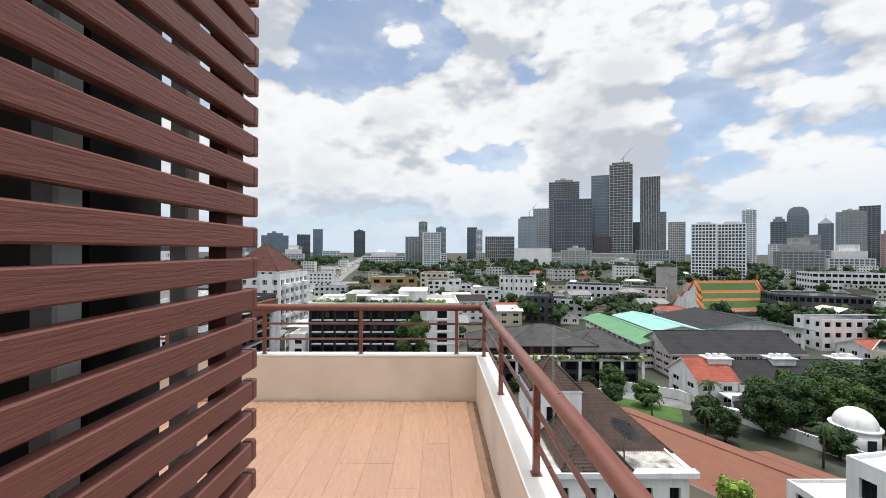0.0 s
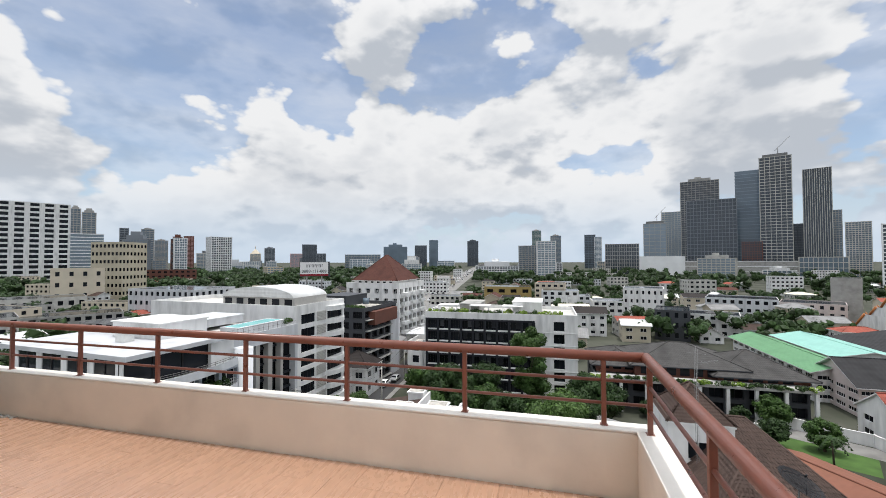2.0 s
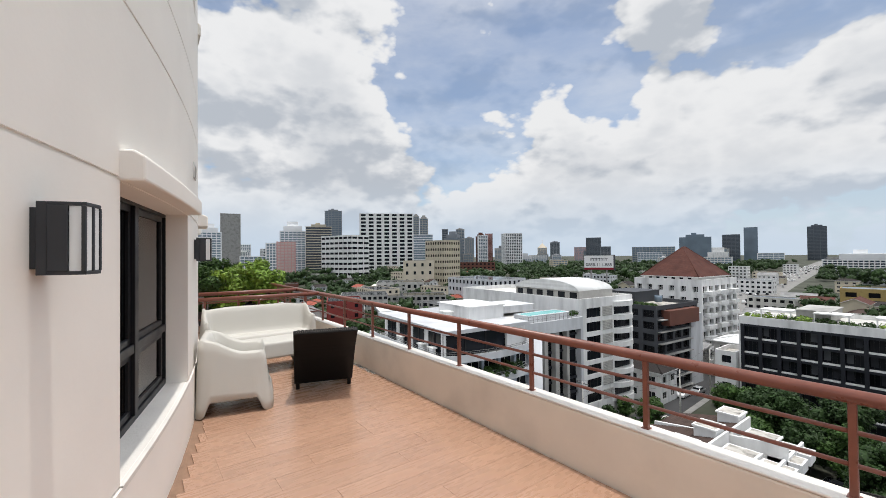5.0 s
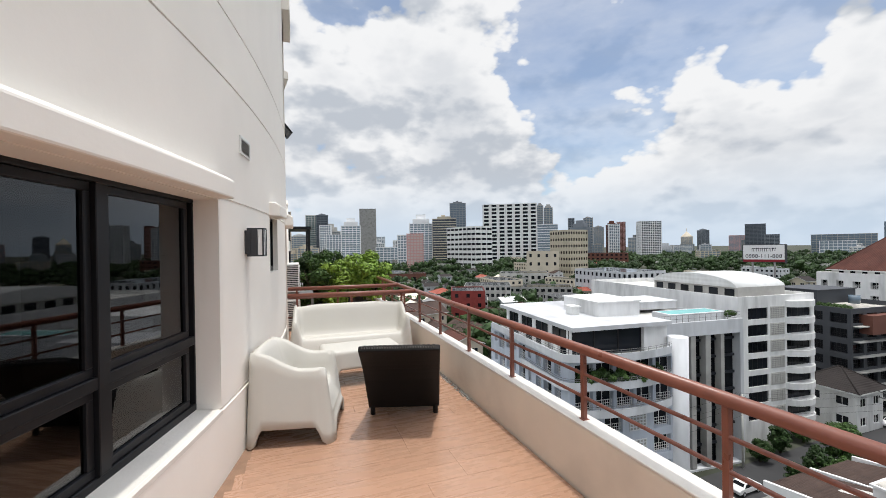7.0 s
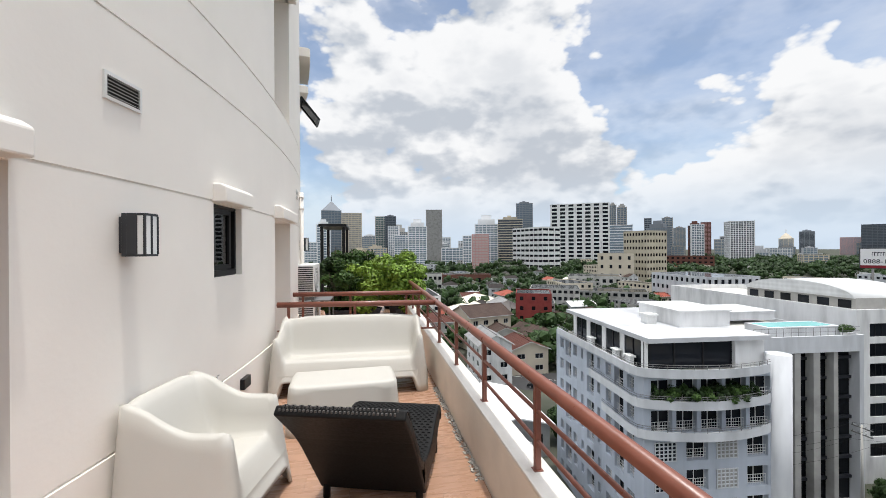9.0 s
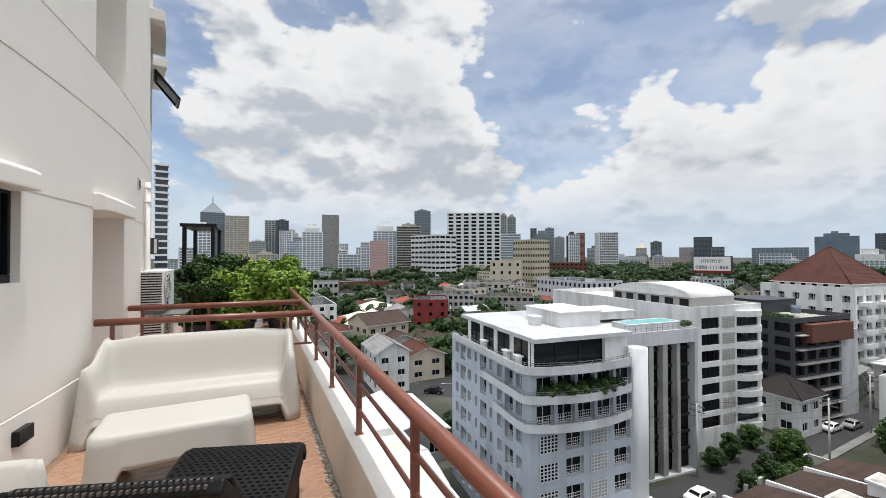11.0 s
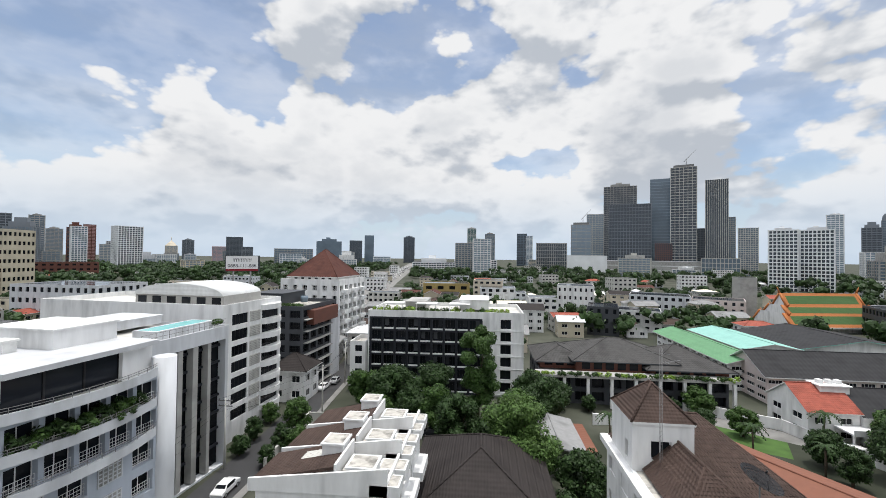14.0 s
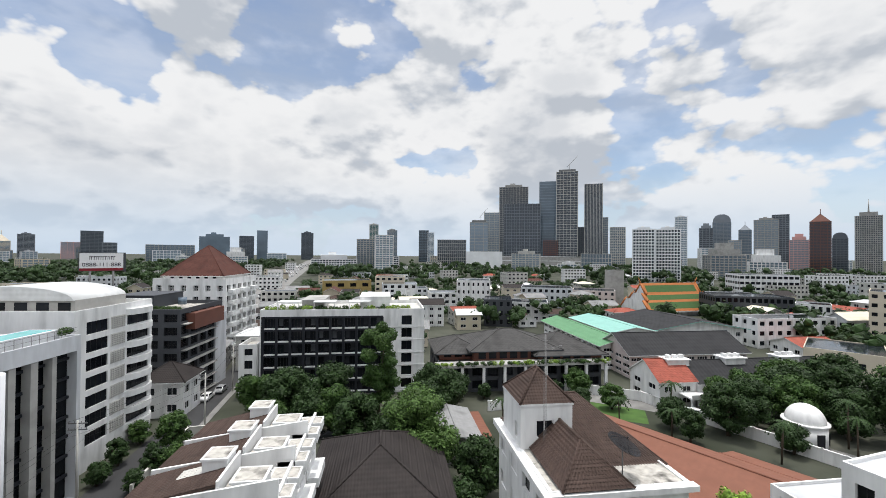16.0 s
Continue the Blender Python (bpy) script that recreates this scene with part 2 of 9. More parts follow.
M = dict(
    stucco=material("cream_stucco", (0.84, 0.80, 0.745), 0.75, vary=0.02, scale=2.2, bump=0.07, bump_scale=30, stain=0.06, stain_scale=0.5),
    parapet=material("parapet_paint", (0.74, 0.67, 0.58), 0.75, vary=0.05, scale=3.0, bump=0.12, bump_scale=25, stain=0.14, stain_scale=1.6),
    coping=material("coping_paint", (0.72, 0.69, 0.645), 0.7, vary=0.05, scale=5.0, bump=0.3, bump_scale=50, stain=0.10, stain_scale=2.0),
    rail=material("brown_rail_paint", (0.195, 0.066, 0.043), 0.33, spec=0.5, vary=0.10, scale=14.0, bump=0.06, bump_scale=90, stain=0.12, stain_scale=4.0),
    slat=material("stained_slat", (0.180, 0.070, 0.056), 0.42, vary=0.07, scale=7.0, bump=0.22, bump_scale=30, streak=(9, 0.5, 9), per_object=0.05),
    plank=material("wood_look_plank", (0.43, 0.262, 0.178), 0.28, spec=0.5, vary=0.13, scale=5.0, bump=0.05, bump_scale=40, streak=(5.0, 0.55, 1), per_object=0.045,
                   second=(0.345, 0.198, 0.130), coords="Object"),
    grout=material("cement_strip", (0.25, 0.155, 0.105), 0.85, vary=0.2, scale=12.0, bump=0.4),
    plastic=material("white_plastic", (0.53, 0.512, 0.468), 0.48, spec=0.4, vary=0.025, scale=3.0, bump=0.10, bump_scale=260, stain=0.03, stain_scale=3.0),
    wicker=material("black_wicker", (0.009, 0.0088, 0.009), 0.48, spec=0.13, vary=0.3, scale=60.0, per_island=0.25),
    weave_light=material("worn_wicker", (0.10, 0.095, 0.09), 0.4, vary=0.3, scale=60.0),
    alu=material("black_aluminium", (0.018, 0.018, 0.020), 0.38, 0.3, vary=0.1),
    grey_alu=material("grey_lamp_metal", (0.055, 0.057, 0.062), 0.45, 0.4, vary=0.08),
    opal=material("opal_panel", (0.80, 0.81, 0.80), 0.35, vary=0.02),
    chrome=material("chrome", (0.62, 0.60, 0.56), 0.18, 1.0, vary=0.05),
    white_metal=material("white_sheet_metal", (0.72, 0.72, 0.70), 0.5, vary=0.06, scale=4.0, stain=0.12),
    # near-black colour standing in for unlit rooms and shaded hollows
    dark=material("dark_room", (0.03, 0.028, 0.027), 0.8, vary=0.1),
    white=material("white_render", (0.72, 0.72, 0.715), 0.8, vary=0.09, scale=0.8, stain=0.30, stain_scale=0.30, streak=(1.6, 1.6, 0.35), bump=0.2, bump_scale=4),
    grey_white=material("grey_white_render", (0.56, 0.575, 0.60), 0.8, vary=0.09, scale=0.6, stain=0.26, stain_scale=0.25, streak=(1.6, 1.6, 0.35)),
    blue_grey=material("blue_grey_render", (0.42, 0.46, 0.525), 0.8, vary=0.08, scale=0.6, stain=0.24, stain_scale=0.25, streak=(1.6, 1.6, 0.35)),
    concrete=material("weathered_concrete", (0.36, 0.355, 0.34), 0.9, vary=0.15, scale=0.5, stain=0.35, stain_scale=0.2),
    pale_concrete=material("pale_concrete", (0.52, 0.51, 0.48), 0.9, vary=0.12, scale=0.4, stain=0.3, stain_scale=0.25),
    old_deck=material("stained_roof_deck", (0.42, 0.40, 0.365), 0.95, vary=0.3, scale=1.6, stain=0.75, stain_scale=0.9),
    tower_white=material("white_tower_render", (0.80, 0.81, 0.82), 0.75, vary=0.07, scale=0.06, stain=0.12, stain_scale=0.05),
    # next two: base colours lifted and blued, with distance haze mixed in
    tower_dark=material("hazed_dark_cladding", (0.11, 0.125, 0.145), 0.5, vary=0.12, scale=0.05),
    tower_grey=material("hazed_grey_cladding", (0.21, 0.23, 0.255), 0.6, vary=0.12, scale=0.05),
    charcoal=material("charcoal_render", (0.02, 0.022, 0.028), 0.6, vary=0.12, scale=0.4),
    dark_grey=material("dark_grey_cladding", (0.06, 0.064, 0.072), 0.6, vary=0.12, scale=0.4),
    beige=material("beige_render", (0.50, 0.45, 0.35), 0.85, vary=0.08, scale=0.3, stain=0.2, stain_scale=0.15),
    cream=material("cream_render", (0.60, 0.535, 0.43), 0.85, vary=0.08, scale=0.3, stain=0.2, stain_scale=0.15),
    pink=material("pink_render", (0.60, 0.36, 0.34), 0.85, vary=0.06, scale=0.3, stain=0.12),
    pale_pink=material("pale_pink_render", (0.58, 0.51, 0.49), 0.85, vary=0.06, scale=0.3, stain=0.15),
    red_wall=material("brick_red_render", (0.23, 0.045, 0.04), 0.8, vary=0.1, scale=0.4, stain=0.2),
    brown_wall=material("brown_cladding", (0.14, 0.06, 0.045), 0.7, vary=0.15, scale=0.6),
    ochre=material("ochre_render", (0.36, 0.27, 0.11), 0.85, vary=0.1, scale=0.3, stain=0.2),
    roof_white=material("white_roof", (0.50, 0.51, 0.53), 0.6, vary=0.10, scale=0.5, stain=0.22, stain_scale=0.3),
    pane=material("dark_window_pane", (0.012, 0.014, 0.018), 0.10, vary=0.3, scale=0.15, spec=0.16, per_object=0.5),
    pane_blue=material("blue_tower_glass", (0.12, 0.165, 0.21), 0.07, vary=0.3, scale=0.02, spec=0.8),
    pane_dark=material("dark_tower_glass", (0.040, 0.052, 0.068), 0.07, vary=0.3, scale=0.02, spec=0.7),
    pane_green=material("green_tower_glass", (0.06, 0.125, 0.125), 0.08, vary=0.3, scale=0.02, spec=0.7),
    pale_glass=material("pale_tower_glass", (0.22, 0.28, 0.34), 0.12, vary=0.2, scale=0.02, spec=0.7),
    curtain=material("pale_curtain", (0.42, 0.42, 0.40), 0.7, vary=0.1),
    tile_brown=ribbed("brown_roof_tile", (0.066, 0.045, 0.038), 0.30, "X"),
    tile_dark=ribbed("dark_roof_tile", (0.033, 0.028, 0.027), 0.32, "X"),
    tile_grey=ribbed("grey_shingle", (0.07, 0.068, 0.067), 0.35, "X", rough=0.9),
    tile_rust=ribbed("rust_roof_tile", (0.088, 0.036, 0.028), 0.32, "X"),
    tile_red=ribbed("red_roof_tile", (0.30, 0.085, 0.06), 0.32, "X"),
    terracotta=ribbed("terracotta_sheet", (0.20, 0.088, 0.06), 0.8, "Y", depth=0.02, vary=0.1, stain=0.15),
    sheet_black=ribbed("black_sheet_roof", (0.032, 0.032, 0.034), 0.9, "X", vary=0.2),
    sheet_grey=ribbed("grey_sheet_roof", (0.24, 0.24, 0.24), 0.7, "X", vary=0.15),
    sheet_green=ribbed("green_sheet_roof", (0.12, 0.255, 0.14), 0.7, "Y", vary=0.1, stain=0.15),
    sheet_mint=ribbed("mint_sheet_roof", (0.24, 0.45, 0.40), 0.8, "Y", vary=0.08, stain=0.1),
    sheet_cream=ribbed("cream_sheet_roof", (0.72, 0.67, 0.55), 0.9, "X", vary=0.08, stain=0.12),
    pale_sheet=ribbed("pale_sheet_roof", (0.60, 0.61, 0.61), 0.9, "X", vary=0.08, stain=0.2),
    temple_orange=ribbed("orange_temple_tile", (0.40, 0.15, 0.055), 0.5, "X", vary=0.1, stain=0.1),
    temple_green=ribbed("green_temple_tile", (0.065, 0.12, 0.045), 0.5, "X", vary=0.1, stain=0.1),
    asphalt=material("asphalt", (0.05, 0.05, 0.052), 0.9, vary=0.2, scale=0.4, stain=0.3, stain_scale=0.1),
    paving=material("grey_paving", (0.21, 0.205, 0.197), 0.9, vary=0.2, scale=0.5, stain=0.3, stain_scale=0.15),
    city_ground=material("town_ground", (0.032, 0.040, 0.023), 0.95, vary=0.4, scale=0.05, second=(0.085, 0.085, 0.07), stain=0.4, stain_scale=0.02),
    lawn=material("lawn", (0.06, 0.115, 0.03), 0.95, vary=0.25, scale=0.5),
    leaf=material("leaf", (0.047, 0.092, 0.017), 0.6, vary=0.2, scale=0.4, per_island=0.45, second=(0.028, 0.060, 0.015)),
    leaf_dark=material("dark_leaf", (0.021, 0.044, 0.011), 0.6, vary=0.2, scale=0.4, per_island=0.45),
    leaf_mid=material("mid_leaf", (0.070, 0.125, 0.028), 0.6, vary=0.2, scale=0.4, per_island=0.4, second=(0.045, 0.088, 0.02)),
    leaf_light=material("light_leaf", (0.21, 0.30, 0.04), 0.55, vary=0.2, scale=0.8, per_island=0.4, second=(0.11, 0.21, 0.03)),
    bark=material("bark", (0.075, 0.058, 0.043), 0.95, vary=0.3, scale=5, bump=0.6),
    car_white=material("white_car_paint", (0.75, 0.75, 0.75), 0.25, vary=0.02),
    car_dark=material("dark_car_paint", (0.02, 0.021, 0.025), 0.22, vary=0.02),
    car_silver=material("silver_car_paint", (0.42, 0.43, 0.44), 0.28, 0.5, vary=0.02),
    rubber=material("rubber", (0.015, 0.015, 0.015), 0.8, vary=0.1),
    sign_white=material("sign_face", (0.78, 0.78, 0.78), 0.6, vary=0.03),
    sign_ink=material("sign_ink", (0.02, 0.02, 0.035), 0.6, vary=0.02),
    sign_red=material("sign_red", (0.22, 0.02, 0.03), 0.6, vary=0.05),
    water=material("pool_water", (0.16, 0.46, 0.46), 0.05, vary=0.1, scale=1.0),
    steel=material("grey_steel", (0.20, 0.20, 0.20), 0.55, 0.4, vary=0.15),
    line=material("road_line", (0.62, 0.62, 0.60), 0.8, vary=0.15, scale=2.0),
    gold=material("gilt", (0.48, 0.30, 0.08), 0.4, 0.4, vary=0.1),
    potsoil=material("terracotta_pot", (0.30, 0.13, 0.07), 0.85, vary=0.15, scale=8),
)


def tinted_glass():
    mt = bpy.data.materials.new("tinted_glass")
    mt.use_nodes = True
    b = mt.node_tree.nodes["Principled BSDF"]
    b.inputs["Base Color"].default_value = (0.10, 0.11, 0.125, 1)
    b.inputs["Roughness"].default_value = 0.015
    b.inputs["Transmission Weight"].default_value = 1.0
    b.inputs["IOR"].default_value = 1.5
    return mt


M["glass"] = tinted_glass()

# ---- small mesh tools ----


def box(bm, x0, x1, y0, y1, z0, z1, mi=0, m=None):
    vs = [bm.verts.new((x, y, z)) for x in (x0, x1) for y in (y0, y1) for z in (z0, z1)]
    if m is not None:
        for v in vs:
            v.co = m @ v.co
    for q in ((0, 1, 3, 2), (4, 6, 7, 5), (0, 4, 5, 1), (2, 3, 7, 6), (0, 2, 6, 4), (1, 5, 7, 3)):
        f = bm.faces.new([vs[k] for k in q])
        f.material_index = mi
    return vs


def poly(bm, pts, mi=0):
    f = bm.faces.new([bm.verts.new(p) for p in pts])
    f.material_index = mi
    return f


def tube(bm, a, b, r, n=10, mi=0, r2=None):
    a, b = Vector(a), Vector(b)
    q = (b - a).to_track_quat("Z", "Y").to_matrix()
    r2 = r if r2 is None else r2
    rings = []
    for p, rr in ((a, r), (b, r2)):
        rings.append([bm.verts.new(p + q @ Vector((rr * math.cos(2 * math.pi * k / n), rr * math.sin(2 * math.pi * k / n), 0))) for k in range(n)])
    for k in range(n):
        f = bm.faces.new([rings[0][k], rings[0][(k + 1) % n], rings[1][(k + 1) % n], rings[1][k]])
        f.material_index, f.smooth = mi, True
    bm.faces.new(rings[0][::-1]).material_index = mi
    bm.faces.new(rings[1]).material_index = mi


def as_mesh(name, bm, mats):
    bmesh.ops.recalc_face_normals(bm, faces=bm.faces)
    me = bpy.data.meshes.new(name)
    bm.to_mesh(me)
    bm.free()
    for mt in (mats if isinstance(mats, (list, tuple)) else [mats]):
        me.materials.append(M[mt] if isinstance(mt, str) else mt)
    return me


def part(name, bm, mats, parent=None, label="", at=None):
    """One mesh object under a thing or part (or a thing of its own, when it has no parent)."""
    me = bm if isinstance(bm, bpy.types.Mesh) else as_mesh(name, bm, mats)
    ob = new(name, me)
    if parent is not None:
        ob.parent = parent
    if at is not None:
        ob.matrix_basis = at if isinstance(at, Matrix) else Matrix.Translation(at)
    if label:
        ob["label"] = label
    return ob


def root(name, x, y, z, yaw=0.0, label="", category="", group="", kind=""):
    ob = new(name)
    ob.empty_display_size = 0.2
    ob.matrix_basis = pose(x, y, z, 0, 0, yaw)
    return tagged(ob, label, category, group, kind)


def bevel(ob, width=0.01, seg=2, angle=40):
    md = ob.modifiers.new("bevel", "BEVEL")
    md.width, md.segments, md.limit_method, md.angle_limit = width, seg, "ANGLE", radians(angle)
    return ob


def B():
    return bmesh.new()

# ---- the terrace ----
ARC = (-8.809, -17.072, 19.488)


def wall_y(x):
    return ARC[1] + math.sqrt(ARC[2] ** 2 - (x - ARC[0]) ** 2)


def on_wall(x, z, out=0.0):
    d = Vector((x - ARC[0], wall_y(x) - ARC[1], 0)).normalized()
    return Vector((x, wall_y(x), z)) + d * out


def wall_turn(x):
    return math.degrees(math.atan2(-(x - ARC[0]), wall_y(x) - ARC[1]))


def relief(us, vs, depth, place, name, mats, mi=None):
    """A wall skin on a grid: every cell lies at its depth, None is a hole, and steps between cells are closed."""
    verts, faces, mids, seen = [], [], [], {}

    def vid(u, v, d):
        key = (round(u, 4), round(v, 4), round(d, 4))
        if key not in seen:
            seen[key] = len(verts)
            verts.append(tuple(place(u, v, d)))
        return seen[key]

    nu, nv = len(us) - 1, len(vs) - 1
    dep = [[depth((us[i] + us[i + 1]) / 2, (vs[j] + vs[j + 1]) / 2) for j in range(nv)] for i in range(nu)]
    for i in range(nu):
        for j in range(nv):
            d, hole = dep[i][j]
            u0, u1, v0, v1 = us[i], us[i + 1], vs[j], vs[j + 1]
            if not hole:
                faces.append((vid(u0, v0, d), vid(u1, v0, d), vid(u1, v1, d), vid(u0, v1, d)))
            if i + 1 < nu and abs(dep[i + 1][j][0] - d) > 1e-5:
                e = dep[i + 1][j][0]
                faces.append((vid(u1, v0, d), vid(u1, v0, e), vid(u1, v1, e), vid(u1, v1, d)))
            if j + 1 < nv and abs(dep[i][j + 1][0] - d) > 1e-5:
                e = dep[i][j + 1][0]
                faces.append((vid(u0, v1, d), vid(u1, v1, d), vid(u1, v1, e), vid(u0, v1, e)))
    me = bpy.data.meshes.new(name)
    me.from_pydata(verts, [], faces)
    me.update()
    for mt in (mats if isinstance(mats, (list, tuple)) else [mats]):
        me.materials.append(M[mt])
    return me


def lines(a, b, step, extra):
    n = max(1, round(abs(b - a) / step))
    out = sorted([a + (b - a) * k / n for k in range(n + 1)] + [e for e in extra if a < e < b])
    keep = [out[0]]
    for v in out[1:]:
        if v - keep[-1] > 0.004:
            keep.append(v)
    return keep


OPEN = [(-5.07, -3.31, 0.50, 1.98, 0.24), (-7.215, -6.66, 1.37, 1.985, 0.11), (-9.36, -8.35, 0.0, 1.975, 0.55),
        (-9.37, -8.38, 3.42, 5.20, 0.45), (-12.4, -11.5, 3.7, 5.3, 0.3), (-5.9, -4.0, 4.2, 5.6, 0.25)]
GROOVES = (0.49, 1.988, 2.89, 3.40, 6.3)


def wall_depth(x, z):
    for a, b, c, d, dep in OPEN:
        if a < x < b and c < z < d:
            return (-dep, True)
    for g in GROOVES:
        if g < z < g + 0.016:
            return (-0.012, False)
    if z < 0.49:
        return (0.010, False)
    return (0.0, False)


xs = lines(-18.0, -1.16, 0.35, [e for o in OPEN for e in o[:2]])
zs = lines(-4.0, 12.0, 2.0, [e for o in OPEN for e in o[2:4]] + [g for g in GROOVES] + [g + 0.016 for g in GROOVES])
tower_wall = part("wall_south", relief(xs, zs, wall_depth, lambda x, z, d: on_wall(x, z, d), "wall_south", "stucco"), None)
tagged(tower_wall, "curved cream stucco wall with thin horizontal joints", "wall", kind="structure")

# the flat return of the wall behind the slat screen, and the closing walls of the tower
bm = B()
box(bm, -1.46, -1.16, -4.5, wall_y(-1.16) - 0.004, -4.0, 12.0)
part("wall_return", bm, "stucco")
tagged(bpy.data.objects["wall_return"], "cream stucco wall behind the slat screen", "wall", kind="structure")
bm = B()
box(bm, -1.15, 0.30, -4.70, -4.50, -4.0, 3.2)
tagged(part("wall_end", bm, "stucco"), "plain cream wall closing the terrace walk", "wall", kind="structure")
bm = B()
box(bm, -18.0, -2.1, -4.5, -0.6, -4.0, 12.0)
tagged(part("tower_core", bm, "dark"), "dark closed inside of the tower", "wall", kind="structure")
bm = B()
box(bm, -18.0, -1.70, -4.6, 2.0, 12.0, 12.2)
tagged(part("roof_slab", bm, "pale_concrete"), "flat concrete roof of the tower", "roof", kind="structure")

# outer skin of the storeys below
bm = B()
box(bm, -16.0, 0.16, 0.2, 4.44, -30.5, -0.26)
tagged(part("lower_storeys", bm, "stucco"), "cream stucco wall of the storeys below", "wall", kind="structure")

# floor of long wood-look planks
bm = B()
box(bm, -16.0, 0.02, -4.5, 4.30, -0.25, -0.012)
floor = tagged(part("floor", bm, "grout"), "terrace floor of long wood-look planks", "floor", kind="structure")
bm = B()
box(bm, -0.0992, 0.0992, -0.5996, 0.5996, -0.012, 0.0)
plank_mesh = as_mesh("plank", bm, "plank")
rng = random.Random(4)
for i in range(50):
    x = -0.20 - 0.2 * i
    if x < -8.35:
        break
    lo = wall_y(x) + 0.09 if x < -1.14 else -4.4
    y = 4.29
    first = rng.choice((0.3, 0.6, 0.9, 1.2))
    while y > lo + 0.05:
        ln = min(first, y - lo)
        first = 1.2
        if ln > 0.04:
            ob = part("plank", plank_mesh, None, floor, at=Matrix.Translation((x, y - ln / 2, 0)) @ Matrix.Diagonal((1, (ln - 0.0008) / 1.2, 1, 1)))
        y -= ln
# neighbour's half of the terrace
bm = B()
for i in range(38):
    box(bm, -8.6 - 0.2 * i - 0.098, -8.6 - 0.2 * i + 0.098, wall_y(-8.6 - 0.2 * i) + 0.05, 4.29, -0.012, -0.002)
tagged(part("floor_boards_beyond", bm, "plank", floor), "", "", kind="stuff")


def wavy_strip():
    """Crumbled mortar along the foot of the parapet."""
    bm = B()
    r = random.Random(9)
    for k in range(420):
        x = -7.7 + 1.9 * r.random() ** 1.2
        y = 4.292 - 0.05 * r.random() ** 2
        s = 0.004 + 0.008 * r.random()
        vs = box(bm, -s, s, -s * 0.8, s * 0.8, 0, s * 0.8, 0, pose(x, y, 0, 0, 0, r.random() * 90))
        for v in vs:
            v.co += Vector((r.uniform(-1, 1), r.uniform(-1, 1), 0)) * s * 0.4
    return bm


mortar = tagged(part("mortar_crumbs", wavy_strip(), "old_deck"), "crumbled grey mortar along the parapet foot", "mortar", kind="stuff")


# parapets with a pale coping
def parapet(name, x0, x1, y0, y1, h=0.435):
    bm = B()
    box(bm, x0, x1, y0, y1, -0.26, h)
    bmesh.ops.subdivide_edges(bm, edges=[e for e in bm.edges if e.calc_length() > 3], cuts=14, use_grid_fill=True)
    for v in bm.verts:
        if v.co.z > 0:
            v.co += Vector((noise.noise(v.co * 1.7), noise.noise(v.co * 1.7 + Vector((5, 0, 0))), 0.4 * noise.noise(v.co * 2.1))) * 0.006
    ob = tagged(bevel(part(name, bm, "parapet"), 0.014, 2), "low cream-painted parapet with hairline stains", "parapet", kind="structure")
    bm = B()
    box(bm, x0 - 0.002, x1 + 0.002, y0 - 0.002, y1 + 0.002, h, h + 0.016)
    bevel(part("coping", bm, "coping", ob), 0.006, 2)
    return ob


parapet("parapet_north", -16.0, 0.16, 4.30, 4.45)
parapet("parapet_east", 0.0, 0.16, -4.5, 4.297)


# the pipe railing
def railing(name, a, b, posts, label, bars=(0.60, 0.755), top=0.92, foot=0.45, start_cap=True):
    a, b = Vector(a), Vector(b)
    ob = root(name, a.x, a.y, foot, 0, label, "railing")
    off = Vector((a.x, a.y, foot))
    bm = B()
    tube(bm, Vector((a.x, a.y, top)) - off, Vector((b.x, b.y, top)) - off, 0.034, 18)
    part("handrail", bm, "rail", ob)
    for z in bars:
        bm = B()
        tube(bm, Vector((a.x, a.y, z)) - off, Vector((b.x, b.y, z)) - off, 0.0115, 10)
        part("bar", bm, "rail", ob)
    for p in posts:
        bm = B()
        q = a.lerp(b, p / (b - a).length)
        box(bm, q.x - off.x - 0.016, q.x - off.x + 0.016, q.y - off.y - 0.016, q.y - off.y + 0.016, 0, top - 0.02 - foot)
        box(bm, q.x - off.x - 0.026, q.x - off.x + 0.026, q.y - off.y - 0.026, q.y - off.y + 0.026, 0, 0.006)
        bevel(part("post", bm, "rail", ob), 0.003, 1)
    return ob


R_Y, R_X = 4.375, 0.075
railing("railing", (R_X, R_Y, 0), (-16.0, R_Y, 0), [0.27] + [1.245 + 0.975 * k for k in range(15)], "brown-painted pipe railing on the parapet")
railing("railing", (R_X, R_Y, 0), (R_X, -4.5, 0), [0.10 + 1.075 * k for k in range(9)], "brown-painted pipe railing along the terrace walk")
bm = B()
bmesh.ops.create_uvsphere(bm, u_segments=18, v_segments=12, radius=0.0345)
for f in bm.faces:
    f.smooth = True
part("rail_elbow", bm, "rail", bpy.data.objects["railing"], at=(0, 0, 0.47))
railing("railing", (-8.175, R_Y - 0.02, 0), (-8.36, wall_y(-8.36) + 0.02, 0), [0.22, 1.0, 1.80], "brown-painted pipe railing between two terraces", bars=(0.60,), foot=0.0)
railing("railing", (-9.38, R_Y - 0.02, 0), (-9.52, 2.42, 0), [0.25, 1.1, 1.8], "second brown pipe railing of the next terrace", bars=(0.75,), foot=0.0)


